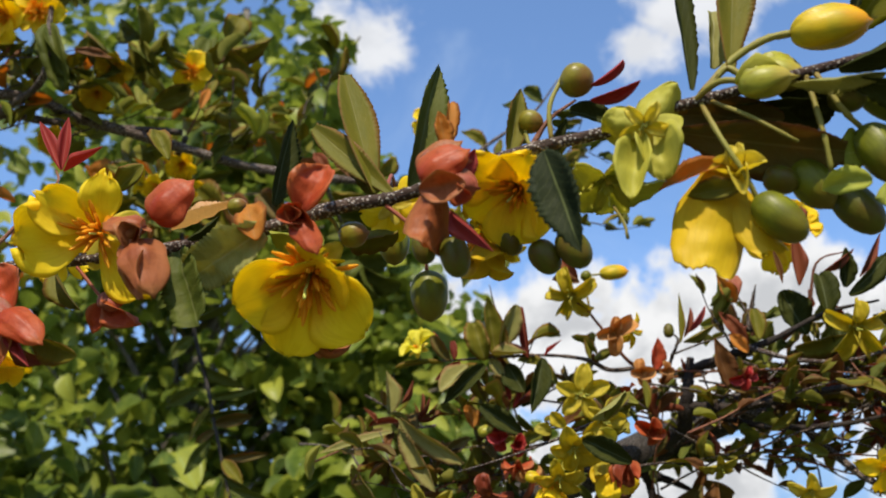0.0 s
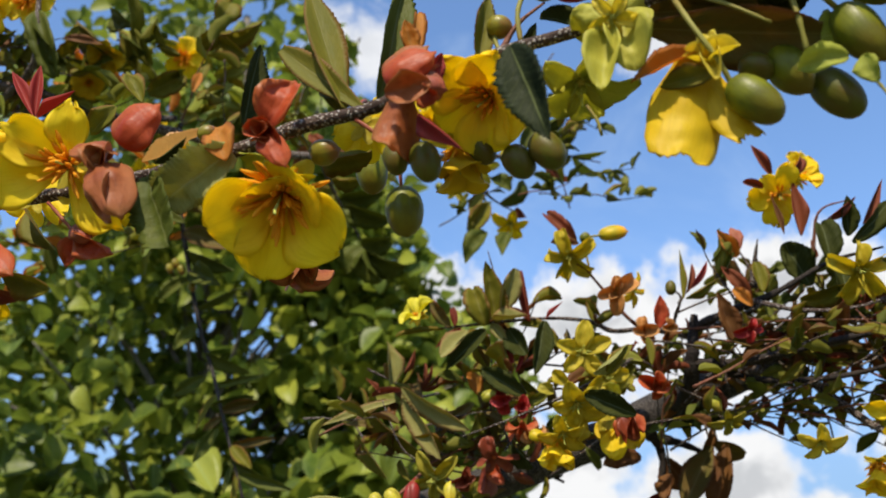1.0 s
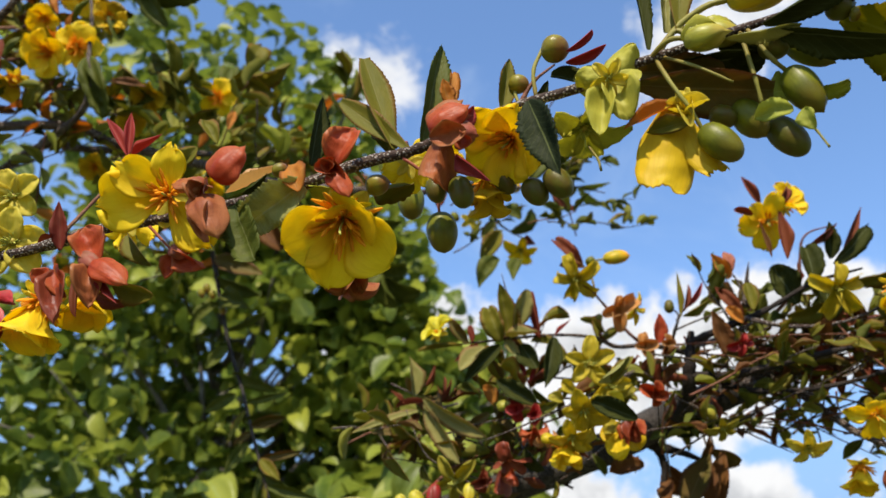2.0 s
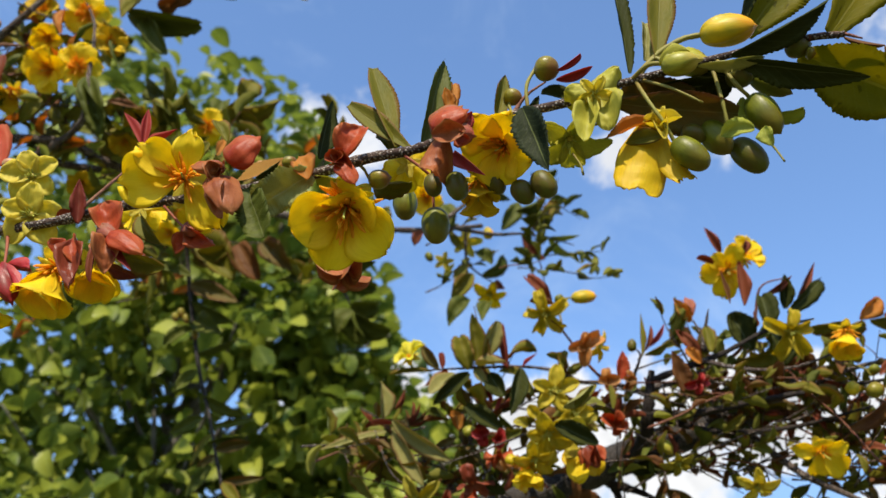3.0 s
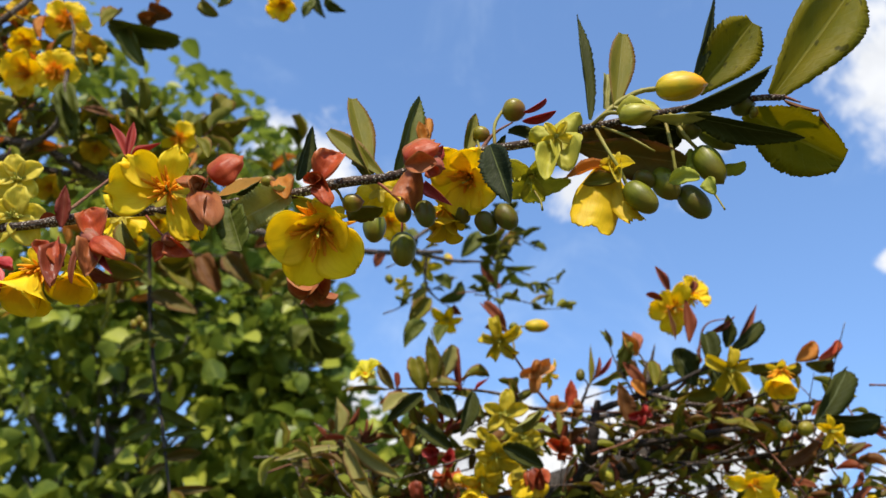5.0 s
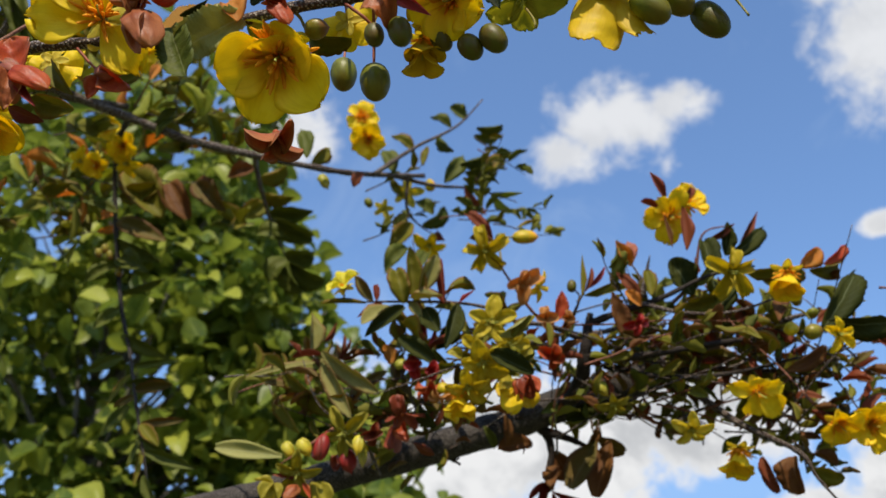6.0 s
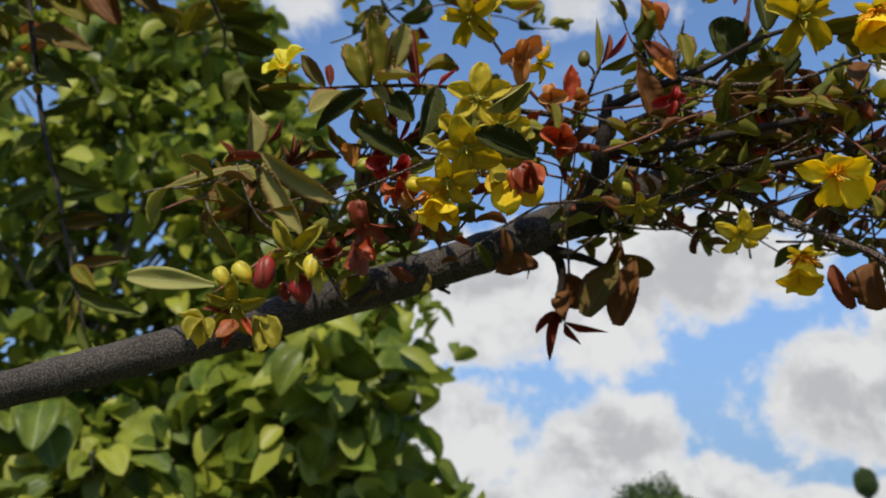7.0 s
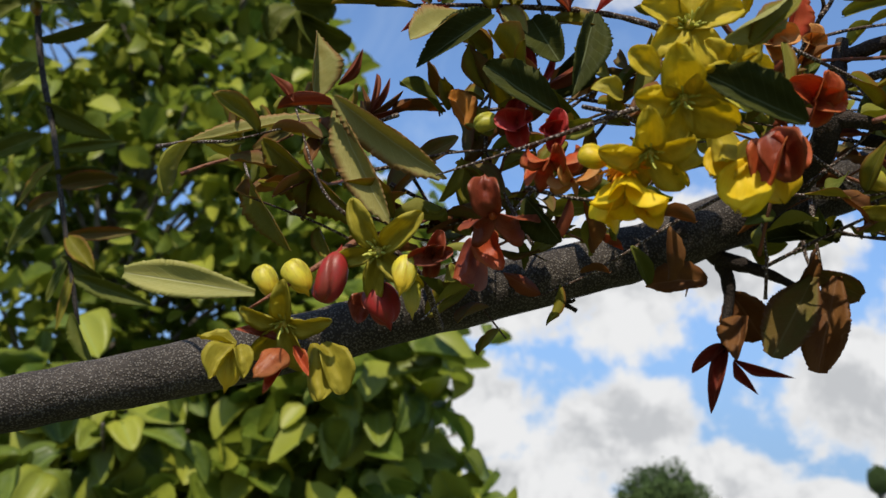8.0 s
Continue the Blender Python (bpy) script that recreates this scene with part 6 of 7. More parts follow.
berry(shrub, (0.2129, 0.38, 1.6372), (0.2189, 0.38, 1.6391), 0.0062, BUDGOLD, "bud", "bud")
berry(shrub, (0.222, 0.38, 1.6361), (0.2297, 0.38, 1.6392), 0.0072, BUDGREEN, "ridged", "bud")
berry(shrub, (0.2293, 0.385, 1.6521), (0.2312, 0.385, 1.6478), 0.0060)
berry(shrub, (0.2242, 0.385, 1.6623), (0.2238, 0.385, 1.6534), 0.0056)
star(shrub, (0.2372, 0.38, 1.6375), (0.14, -0.88, -0.46), 0.0090, YELLOW, widths=0.5, spin=30)
flower(shrub, (0.2386, 0.4, 1.605), (0.19, -0.45, -0.88), 0.0126, "cup", label="yellow flower deep in the foliage")
flower(shrub, (0.2604, 0.41, 1.6081), (-0.08, -0.88, -0.48), 0.0140, "cup")
leaf(shrub, (0.2332, 0.385, 1.6417), (0.2591, 0.385, 1.6771), 0.0131, (0.17, -0.98, -0.12), GREEN, SMALL, label="dark green oval leaf")
leaf(shrub, (0.2366, 0.385, 1.646), (0.2709, 0.385, 1.648), 0.0124, (0.05, -0.54, -0.84), GREEN, SMALL)
leaf(shrub, (0.2152, 0.39, 1.6227), (0.2364, 0.39, 1.6361), 0.0082, (0.35, -0.76, -0.55), BROWN, SMALL)
leaf(shrub, (0.251, 0.4, 1.6874), (0.2668, 0.4, 1.7008), 0.0061, (0.40, -0.78, -0.48), CORAL_LEAF, SMALL)
leaf(shrub, (0.2106, 0.4, 1.6786), (0.2314, 0.4, 1.687), 0.0084, (0.31, -0.56, -0.77), OLIVE, SMALL)
leaf(shrub, (0.2231, 0.41, 1.6813), (0.2459, 0.41, 1.6896), 0.0092, (0.29, -0.56, -0.78), OLIVE, SMALL)
leaf(shrub, (0.2435, 0.41, 1.691), (0.2569, 0.41, 1.7031), 0.0088, (0.36, -0.84, -0.40), AMBER, SMALL)
leaf(shrub, (0.2486, 0.41, 1.6898), (0.2661, 0.41, 1.6958), 0.0088, (0.27, -0.55, -0.79), OLIVE, SMALL)
leaf(shrub, (0.2214, 0.44, 1.601), (0.2268, 0.44, 1.5841), 0.0063, (-0.75, -0.62, -0.24), RUSSET, SMALL)
leaf(shrub, (0.237, 0.44, 1.6021), (0.2364, 0.44, 1.5844), 0.0137, (-0.81, -0.59, 0.03), BROWN, SMALL)
leaf(shrub, (0.2462, 0.44, 1.5972), (0.2605, 0.44, 1.5925), 0.0083, (-0.27, -0.49, -0.83), OLIVE, SMALL)
leaf(shrub, (0.2401, 0.42, 1.6775), (0.2338, 0.42, 1.659), 0.0102, (-0.66, -0.72, 0.23), BROWN, SMALL)
stem(shrub, [(0.2165, 0.385, 1.6529), (0.2256, 0.385, 1.6507), (0.2284, 0.385, 1.6468)], 0.00058, 0.00046, STALK, "stalk")

# the slender branch behind
stem(shrub, [(-0.62, 0.58, 1.9), (-0.5, 0.52, 1.86), (-0.2359, 0.46, 1.8281), (-0.1823, 0.47, 1.819), (-0.1301, 0.49, 1.8143), (-0.0905, 0.5, 1.808), (-0.0469, 0.51, 1.8074), (-0.0082, 0.52, 1.8097), (0.018, 0.54, 1.8234), (0.0621, 0.57, 1.8492)], 0.00361, 0.00172, TWIG, "branch", label="slender brown branch")
stem(shrub, [(0.0251, 0.54, 1.823), (0.0532, 0.55, 1.8586), (0.0841, 0.56, 1.8906), (0.1055, 0.57, 1.929)], 0.00178, 0.00051, TWIG)
stem(shrub, [(0.0354, 0.57, 1.8475), (0.0704, 0.58, 1.8488), (0.0955, 0.595, 1.8604), (0.1164, 0.6, 1.8609), (0.1367, 0.6, 1.8548)], 0.00171, 0.00040, TWIG)
stem(shrub, [(0.0506, 0.57, 1.8473), (0.0517, 0.58, 1.8255), (0.0639, 0.59, 1.8174), (0.0794, 0.59, 1.809)], 0.00134, 0.00038, TWIG)
stem(shrub, [(-0.0559, 0.54, 1.8311), (-0.061, 0.6, 1.8573), (-0.0556, 0.64, 1.8535), (-0.0462, 0.67, 1.8447), (-0.0366, 0.675, 1.828)], 0.00213, 0.00064, TWIG, label="thin dark hanging twig")
stem(shrub, [(-0.1377, 0.52, 1.8401), (-0.158, 0.57, 1.852), (-0.1604, 0.6, 1.829), (-0.1457, 0.6, 1.771), (-0.135, 0.6, 1.734), (-0.124, 0.6, 1.7054), (-0.112, 0.6, 1.668), (-0.0957, 0.6, 1.62)], 0.00205, 0.0009, LIMB, label="thin dark hanging twig")
flower(shrub, (0.0206, 0.51, 1.8299), (-0.06, -0.65, -0.75), 0.0150, "cup", label="yellow flower hanging from the slender branch")
flower(shrub, (0.0152, 0.515, 1.8516), (0.01, -0.98, -0.17), 0.0126, "open")
berry(shrub, (0.0649, 0.594, 1.8582), (0.0729, 0.594, 1.8588), 0.0096, BUDGOLD, "bud", "bud")
star(shrub, (0.0514, 0.585, 1.843), (-0.30, -0.83, -0.47), 0.0132, LIME, widths=0.5)
star(shrub, (0.0702, 0.595, 1.8059), (-0.03, -0.36, -0.93), 0.0138, YELLOW, widths=0.6)
berry(shrub, (-0.0095, 0.53, 1.8118), (-0.004, 0.53, 1.8022), 0.0069, BUDLIME, "bud", "bud")
berry(shrub, (0.0218, 0.56, 1.8171), (0.0258, 0.56, 1.8105), 0.0058)
star(shrub, (0.0348, 0.57, 1.8166), (-0.08, -0.88, -0.48), 0.0089, LIME)
leaf(shrub, (0.0392, 0.55, 1.8335), (0.0309, 0.55, 1.8567), 0.0126, (0.26, -0.96, 0.09), MIDGREEN, SMALL)
leaf(shrub, (0.0536, 0.56, 1.8626), (0.0359, 0.56, 1.8761), 0.0115, (0.00, -1.00, 0.00), OLIVE, SMALL)
leaf(shrub, (0.0712, 0.57, 1.8883), (0.089, 0.57, 1.8785), 0.0118, (-0.47, -0.21, -0.86), MIDGREEN, SMALL)
leaf(shrub, (0.081, 0.57, 1.897), (0.0649, 0.57, 1.9062), 0.0112, (0.02, -1.00, 0.04), MIDGREEN, SMALL)
leaf(shrub, (0.091, 0.59, 1.879), (0.1157, 0.59, 1.8943), 0.0138, (0.49, -0.34, -0.80), MIDGREEN, SMALL)
leaf(shrub, (0.095, 0.59, 1.8716), (0.1202, 0.59, 1.8747), 0.0145, (0.12, -0.14, -0.98), MIDGREEN, SMALL)
leaf(shrub, (0.079, 0.59, 1.8601), (0.0951, 0.59, 1.8899), 0.0137, (0.43, -0.87, -0.23), MIDGREEN, SMALL)
leaf(shrub, (0.1164, 0.6, 1.8609), (0.1429, 0.6, 1.8671), 0.0065, (0.20, -0.45, -0.87), LIME_LEAF, SMALL)
leaf(shrub, (0.1164, 0.6, 1.8599), (0.1331, 0.6, 1.844), 0.0073, (-0.67, -0.22, -0.71), LIME_LEAF, SMALL)
leaf(shrub, (0.0708, 0.58, 1.8222), (0.0572, 0.58, 1.8331), 0.0130, (0.00, -1.00, 0.00), MIDGREEN, SMALL)
leaf(shrub, (0.0634, 0.58, 1.8123), (0.0822, 0.58, 1.8302), 0.0129, (0.64, -0.37, -0.67), MIDGREEN, SMALL)
leaf(shrub, (0.0555, 0.57, 1.8066), (0.0416, 0.57, 1.7854), 0.0125, (0.11, -0.99, -0.07), OLIVE, SMALL)
leaf(shrub, (0.0524, 0.57, 1.7861), (0.0388, 0.57, 1.7636), 0.0158, (-0.11, -0.99, 0.07), MIDGREEN, SMALL)
leaf(shrub, (0.0676, 0.58, 1.7897), (0.0643, 0.58, 1.7674), 0.0125, (-0.27, -0.96, 0.04), MIDGREEN, SMALL)
leaf(shrub, (0.0517, 0.575, 1.817), (0.046, 0.575, 1.787), 0.0111, (-0.37, -0.93, 0.07), OLIVE, SMALL)
leaf(shrub, (0.0949, 0.59, 1.8563), (0.1098, 0.59, 1.8327), 0.0087, (-0.72, -0.53, -0.45), RUSSET, SMALL)
leaf(shrub, (0.0736, 0.59, 1.8133), (0.0832, 0.59, 1.807), 0.0077, (-0.38, -0.73, -0.57), RUSSET, SMALL)
leaf(shrub, (-0.0203, 0.53, 1.8253), (-0.0262, 0.53, 1.8526), 0.0120, (0.25, -0.97, 0.06), MIDGREEN, SMALL)
leaf(shrub, (-0.0165, 0.53, 1.8211), (-0.0037, 0.53, 1.8358), 0.0105, (0.61, -0.60, -0.52), OLIVE, SMALL)
leaf(shrub, (-0.032, 0.52, 1.8134), (-0.0432, 0.52, 1.8235), 0.0089, (0.17, -0.97, 0.19), BROWN, SMALL)
leaf(shrub, (0.0189, 0.52, 1.8088), (0.0129, 0.52, 1.7975), 0.0075, (-0.19, -0.98, 0.10), RUSSET, SMALL)
leaf(shrub, (-0.0458, 0.52, 1.8167), (-0.0559, 0.52, 1.8314), 0.0089, (-0.03, -1.00, -0.02), RUSSET, SMALL)
leaf(shrub, (0.1023, 0.58, 1.9082), (0.123, 0.58, 1.9128), 0.0090, (0.21, -0.18, -0.96), MIDGREEN, SMALL)
leaf(shrub, (0.1002, 0.58, 1.9), (0.1194, 0.58, 1.8974), 0.0081, (-0.11, -0.53, -0.84), MIDGREEN, SMALL)
leaf(shrub, (0.0941, 0.58, 1.9156), (0.0817, 0.58, 1.9283), 0.0099, (-0.06, -1.00, -0.06), MIDGREEN, SMALL)
leaf(shrub, (-0.0564, 0.655, 1.862), (-0.0199, 0.655, 1.8727), 0.0189, (0.22, -0.62, -0.75), MIDGREEN, SMALL)
leaf(shrub, (-0.0522, 0.655, 1.8545), (-0.0195, 0.655, 1.8412), 0.0170, (-0.25, -0.75, -0.61), MIDGREEN, SMALL)
leaf(shrub, (-0.0444, 0.655, 1.8395), (-0.0635, 0.655, 1.8433), 0.0168, (0.03, -0.99, 0.13), MIDGREEN, SMALL)
leaf(shrub, (-0.058, 0.655, 1.8699), (-0.0777, 0.655, 1.8579), 0.0162, (0.17, -0.95, -0.28), OLIVE, SMALL)
leaf(shrub, (-0.0389, 0.655, 1.8246), (-0.0161, 0.655, 1.8236), 0.0184, (-0.04, -0.63, -0.78), MIDGREEN, SMALL)
leaf(shrub, (-0.0364, 0.655, 1.8198), (-0.0506, 0.655, 1.7993), 0.0181, (-0.26, -0.95, 0.18), MIDGREEN, SMALL)
leaf(shrub, (-0.0694, 0.655, 1.8962), (-0.0469, 0.655, 1.9092), 0.0176, (0.49, -0.19, -0.85), OLIVE, SMALL)
leaf(shrub, (-0.0749, 0.655, 1.9069), (-0.0949, 0.655, 1.8942), 0.0157, (0.17, -0.95, -0.27), BROWN, SMALL)
leaf(shrub, (-0.0339, 0.655, 1.816), (-0.0256, 0.655, 1.7912), 0.0181, (-0.71, -0.67, -0.24), MIDGREEN, SMALL)
leaf(shrub, (-0.0339, 0.655, 1.815), (-0.0062, 0.655, 1.802), 0.0182, (-0.36, -0.55, -0.76), MIDGREEN, SMALL)
leaf(shrub, (-0.0634, 0.655, 1.8803), (-0.0384, 0.655, 1.8876), 0.0165, (0.27, -0.31, -0.91), OLIVE, SMALL)
leaf(shrub, (-0.1603, 0.600, 1.8526), (-0.1277, 0.600, 1.8652), 0.0124, (0.31, -0.52, -0.80), MIDGREEN, NARROW)
leaf(shrub, (-0.1554, 0.600, 1.8147), (-0.1829, 0.600, 1.8220), 0.0110, (0.05, -0.98, 0.20), MIDGREEN, NARROW)
leaf(shrub, (-0.1517, 0.600, 1.7922), (-0.1169, 0.600, 1.7768), 0.0140, (-0.35, -0.51, -0.78), MIDGREEN, NARROW)
leaf(shrub, (-0.1469, 0.600, 1.7705), (-0.1657, 0.600, 1.7566), 0.0110, (-0.08, -0.99, 0.11), MIDGREEN, NARROW)
leaf(shrub, (-0.1409, 0.600, 1.7497), (-0.1112, 0.600, 1.7641), 0.0082, (0.43, -0.24, -0.87), MIDGREEN, NARROW)
leaf(shrub, (-0.1379, 0.600, 1.7374), (-0.1515, 0.600, 1.7206), 0.0103, (0.16, -0.98, -0.13), MIDGREEN, NARROW)
leaf(shrub, (-0.1322, 0.600, 1.7176), (-0.0980, 0.600, 1.7037), 0.0110, (-0.26, -0.74, -0.62), MIDGREEN, NARROW)
leaf(shrub, (-0.1279, 0.600, 1.7022), (-0.1486, 0.600, 1.6898), 0.0095, (0.14, -0.96, -0.23), MIDGREEN, NARROW)
leaf(shrub, (-0.1219, 0.600, 1.6835), (-0.0957, 0.600, 1.6885), 0.0086, (0.13, -0.74, -0.66), MIDGREEN, NARROW)
leaf(shrub, (-0.1170, 0.600, 1.6690), (-0.1303, 0.600, 1.6471), 0.0092, (0.21, -0.97, -0.13), MIDGREEN, NARROW)
leaf(shrub, (-0.1083, 0.600, 1.6479), (-0.0839, 0.600, 1.6350), 0.0100, (-0.25, -0.85, -0.47), MIDGREEN, NARROW)
leaf(shrub, (-0.0995, 0.600, 1.6243), (-0.0848, 0.600, 1.6017), 0.0089, (-0.40, -0.88, -0.26), MIDGREEN, NARROW)
berry(shrub, (-0.1568, 0.595, 1.7840), (-0.1544, 0.595, 1.7771), 0.0056, BUDGREEN, "ridged", "berry")
berry(shrub, (-0.1603, 0.595, 1.7802), (-0.1579, 0.595, 1.7734), 0.0055, BUDGREEN, "ridged", "berry")
berry(shrub, (-0.1523, 0.595, 1.7790), (-0.1499, 0.595, 1.7722), 0.0055, BUDGREEN, "ridged", "berry")
berry(shrub, (-0.1436, 0.595, 1.7665), (-0.1413, 0.595, 1.7598), 0.0055, BUDGREEN, "ridged", "berry")
flower(shrub, (-0.1637, 0.56, 1.8586), (-0.08, -0.88, -0.48), 0.0125, "cup", label="yellow flower in the shade behind")
flower(shrub, (-0.1525, 0.565, 1.8496), (0.17, -0.58, -0.80), 0.0133, "cup")
flower(shrub, (-0.166, 0.568, 1.8321), (-0.27, -0.65, -0.71), 0.0124, "cup")
star(shrub, (-0.1795, 0.57, 1.835), (-0.08, -0.88, -0.48), 0.0110, YELLOW)
star(shrub, (-0.148, 0.57, 1.8376), (-0.05, -0.57, -0.82), 0.0118, YELLOW)

# the flowering side branch above it
stem(shrub, [(-0.6, 0.57, 1.78), (-0.42, 0.5, 1.72), (-0.3164, 0.46, 1.8161), (-0.2724, 0.44, 1.8518), (-0.2568, 0.43, 1.8793), (-0.2351, 0.42, 1.9005), (-0.2216, 0.42, 1.9301), (-0.2021, 0.42, 1.9713)], 0.00267, 0.00196, TWIG, "branch", label="grey-brown branch crossing the sky")
stem(shrub, [(-0.2771, 0.5, 1.8156), (-0.2405, 0.49, 1.834), (-0.2112, 0.49, 1.8304), (-0.1684, 0.5, 1.8328), (-0.1349, 0.505, 1.8344)], 0.00302, 0.00214, TWIG, "branch")
stem(shrub, [(-0.2412, 0.49, 1.8364), (-0.1975, 0.44, 1.8144), (-0.1808, 0.42, 1.815), (-0.1854, 0.42, 1.8445), (-0.1918, 0.42, 1.8885), (-0.2072, 0.42, 1.9183)], 0.00266, 0.00065, TWIG)
stem(shrub, [(-0.2688, 0.44, 1.8623), (-0.2405, 0.44, 1.8637), (-0.2183, 0.44, 1.8744)], 0.00145, 0.00037, SHOOT)
stem(shrub, [(-0.2771, 0.44, 1.8975), (-0.2788, 0.44, 1.9137), (-0.2841, 0.44, 1.9472)], 0.00150, 0.00059, TWIG)
stem(shrub, [(-0.2631, 0.44, 1.8889), (-0.2376, 0.44, 1.8899), (-0.2169, 0.44, 1.8955)], 0.00130, 0.00038, SHOOT)
flower(shrub, (-0.2013, 0.425, 1.9031), (0.18, -0.88, -0.44), 0.0170, "open", widths=0.95, label="yellow flower high on the branch")
flower(shrub, (-0.2087, 0.42, 1.8499), (-0.22, -0.66, -0.72), 0.0175, "cup", label="yellow flower high on the branch")
flower(shrub, (-0.1939, 0.422, 1.8549), (0.19, -0.83, -0.53), 0.0155, "open", label="yellow flower high on the branch")
flower(shrub, (-0.1833, 0.43, 1.8821), (0.45, -0.82, -0.35), 0.0139, "cup", petals=GOLD)
flower(shrub, (-0.2201, 0.425, 1.8819), (0.01, -0.59, -0.81), 0.0123, "cup")
flower(shrub, (-0.1337, 0.5, 1.8763), (0.07, -0.86, -0.50), 0.0145, "open", widths=0.95, label="round yellow flower out of focus")
flower(shrub, (-0.2246, 0.42, 1.832), (-0.17, -0.25, -0.95), 0.0151, "bell", petals=GOLD)
flower(shrub, (-0.1683, 0.47, 1.8561), (0.01, -0.59, -0.81), 0.0136, "cup", petals=GOLD)
flower(shrub, (-0.175, 0.47, 1.838), (0.01, -0.59, -0.81), 0.0126, "cup", petals=GOLD)
flower(shrub, (-0.2314, 0.43, 1.9096), (-0.07, -0.99, -0.13), 0.0135, "cup", petals=GOLD)
flower(shrub, (-0.0718, 0.45, 1.9705), (0.01, -0.59, -0.81), 0.0139, "cup")
flower(shrub, (-0.2082, 0.5, 1.8241), (0.01, -0.59, -0.81), 0.0115, "cup", petals=GOLD)
berry(shrub, (-0.2583, 0.42, 1.8881), (-0.2504, 0.42, 1.8872), 0.0080, PEACH_BUD, "ridged", "bud")
leaf(shrub, (-0.1854, 0.42, 1.8445), (-0.1692, 0.42, 1.8032), 0.0129, (0.03, -1.00, 0.01), MIDGREEN, SMALL)
leaf(shrub, (-0.1875, 0.42, 1.8394), (-0.1661, 0.42, 1.8102), 0.0102, (-0.48, -0.81, -0.35), MIDGREEN, SMALL)
leaf(shrub, (-0.1779, 0.43, 1.9121), (-0.13, 0.43, 1.9018), 0.0165, (-0.18, -0.51, -0.84), MIDGREEN, SMALL)
leaf(shrub, (-0.1658, 0.43, 1.9084), (-0.1475, 0.43, 1.8769), 0.0126, (-0.36, -0.91, -0.21), MIDGREEN, SMALL)
leaf(shrub, (-0.1732, 0.43, 1.9238), (-0.1777, 0.43, 1.8959), 0.0135, (-0.05, -1.00, 0.01), OLIVE, SMALL)
leaf(shrub, (-0.1609, 0.43, 1.9201), (-0.1474, 0.43, 1.9277), 0.0130, (0.46, -0.34, -0.82), BROWN, SMALL)
leaf(shrub, (-0.156, 0.43, 1.932), (-0.1395, 0.43, 1.926), 0.0115, (-0.29, -0.54, -0.79), BROWN, SMALL)
leaf(shrub, (-0.1764, 0.43, 1.8909), (-0.1755, 0.43, 1.8654), 0.0109, (0.01, -1.00, 0.00), MIDGREEN, SMALL)
leaf(shrub, (-0.1928, 0.43, 1.9044), (-0.1716, 0.43, 1.8863), 0.0111, (-0.53, -0.58, -0.62), OLIVE, SMALL)
leaf(shrub, (-0.1157, 0.5, 1.903), (-0.107, 0.5, 1.9238), 0.0183, (0.56, -0.80, -0.23), OLIVE, SMALL)
leaf(shrub, (-0.1183, 0.5, 1.8944), (-0.0863, 0.5, 1.9041), 0.0189, (0.29, -0.16, -0.95), OLIVE, SMALL)
leaf(shrub, (-0.1128, 0.5, 1.887), (-0.0865, 0.5, 1.8745), 0.0170, (-0.27, -0.78, -0.57), OLIVE, SMALL)
leaf(shrub, (-0.1286, 0.5, 1.885), (-0.1167, 0.5, 1.9084), 0.0164, (0.80, -0.44, -0.41), OLIVE, SMALL)
leaf(shrub, (-0.1639, 0.48, 1.8784), (-0.1422, 0.48, 1.8683), 0.0171, (-0.39, -0.40, -0.83), MIDGREEN, SMALL)
leaf(shrub, (-0.1751, 0.48, 1.8929), (-0.1537, 0.48, 1.8851), 0.0158, (-0.22, -0.76, -0.61), MIDGREEN, SMALL)
leaf(shrub, (-0.1898, 0.47, 1.8815), (-0.1556, 0.47, 1.8503), 0.0176, (-0.53, -0.61, -0.58), OLIVE, SMALL)
leaf(shrub, (-0.1811, 0.47, 1.862), (-0.1568, 0.47, 1.8551), 0.0167, (-0.22, -0.61, -0.76), MIDGREEN, SMALL)
leaf(shrub, (-0.195, 0.48, 1.8488), (-0.1719, 0.48, 1.8321), 0.0166, (-0.42, -0.69, -0.59), OLIVE, SMALL)
leaf(shrub, (-0.1532, 0.5, 1.8506), (-0.1323, 0.5, 1.8635), 0.0142, (0.37, -0.71, -0.60), OLIVE, SMALL)
leaf(shrub, (-0.1306, 0.51, 1.9101), (-0.1284, 0.51, 1.8776), 0.0149, (0.11, -0.99, 0.01), MIDGREEN, SMALL)
leaf(shrub, (-0.2149, 0.43, 1.8357), (-0.2226, 0.43, 1.8161), 0.0104, (0.43, -0.88, -0.17), OLIVE, SMALL)
leaf(shrub, (-0.212, 0.44, 1.8405), (-0.1945, 0.44, 1.8286), 0.0128, (-0.49, -0.49, -0.72), OLIVE, SMALL)
leaf(shrub, (-0.2461, 0.43, 1.8913), (-0.2296, 0.43, 1.8729), 0.0095, (-0.30, -0.92, -0.27), OLIVE, SMALL)
leaf(shrub, (-0.2336, 0.43, 1.8984), (-0.2482, 0.43, 1.9098), 0.0097, (0.09, -0.99, 0.11), AMBER, SMALL)
leaf(shrub, (-0.2407, 0.42, 1.8611), (-0.2398, 0.42, 1.837), 0.0098, (-0.13, -0.99, -0.00), RUSSET, SMALL)
leaf(shrub, (-0.2134, 0.42, 1.9011), (-0.2112, 0.42, 1.8805), 0.0094, (-0.25, -0.97, -0.03), AMBER, SMALL)
leaf(shrub, (-0.1141, 0.44, 1.9497), (-0.1094, 0.44, 1.9682), 0.0096, (0.70, -0.69, -0.18), OLIVE, SMALL)
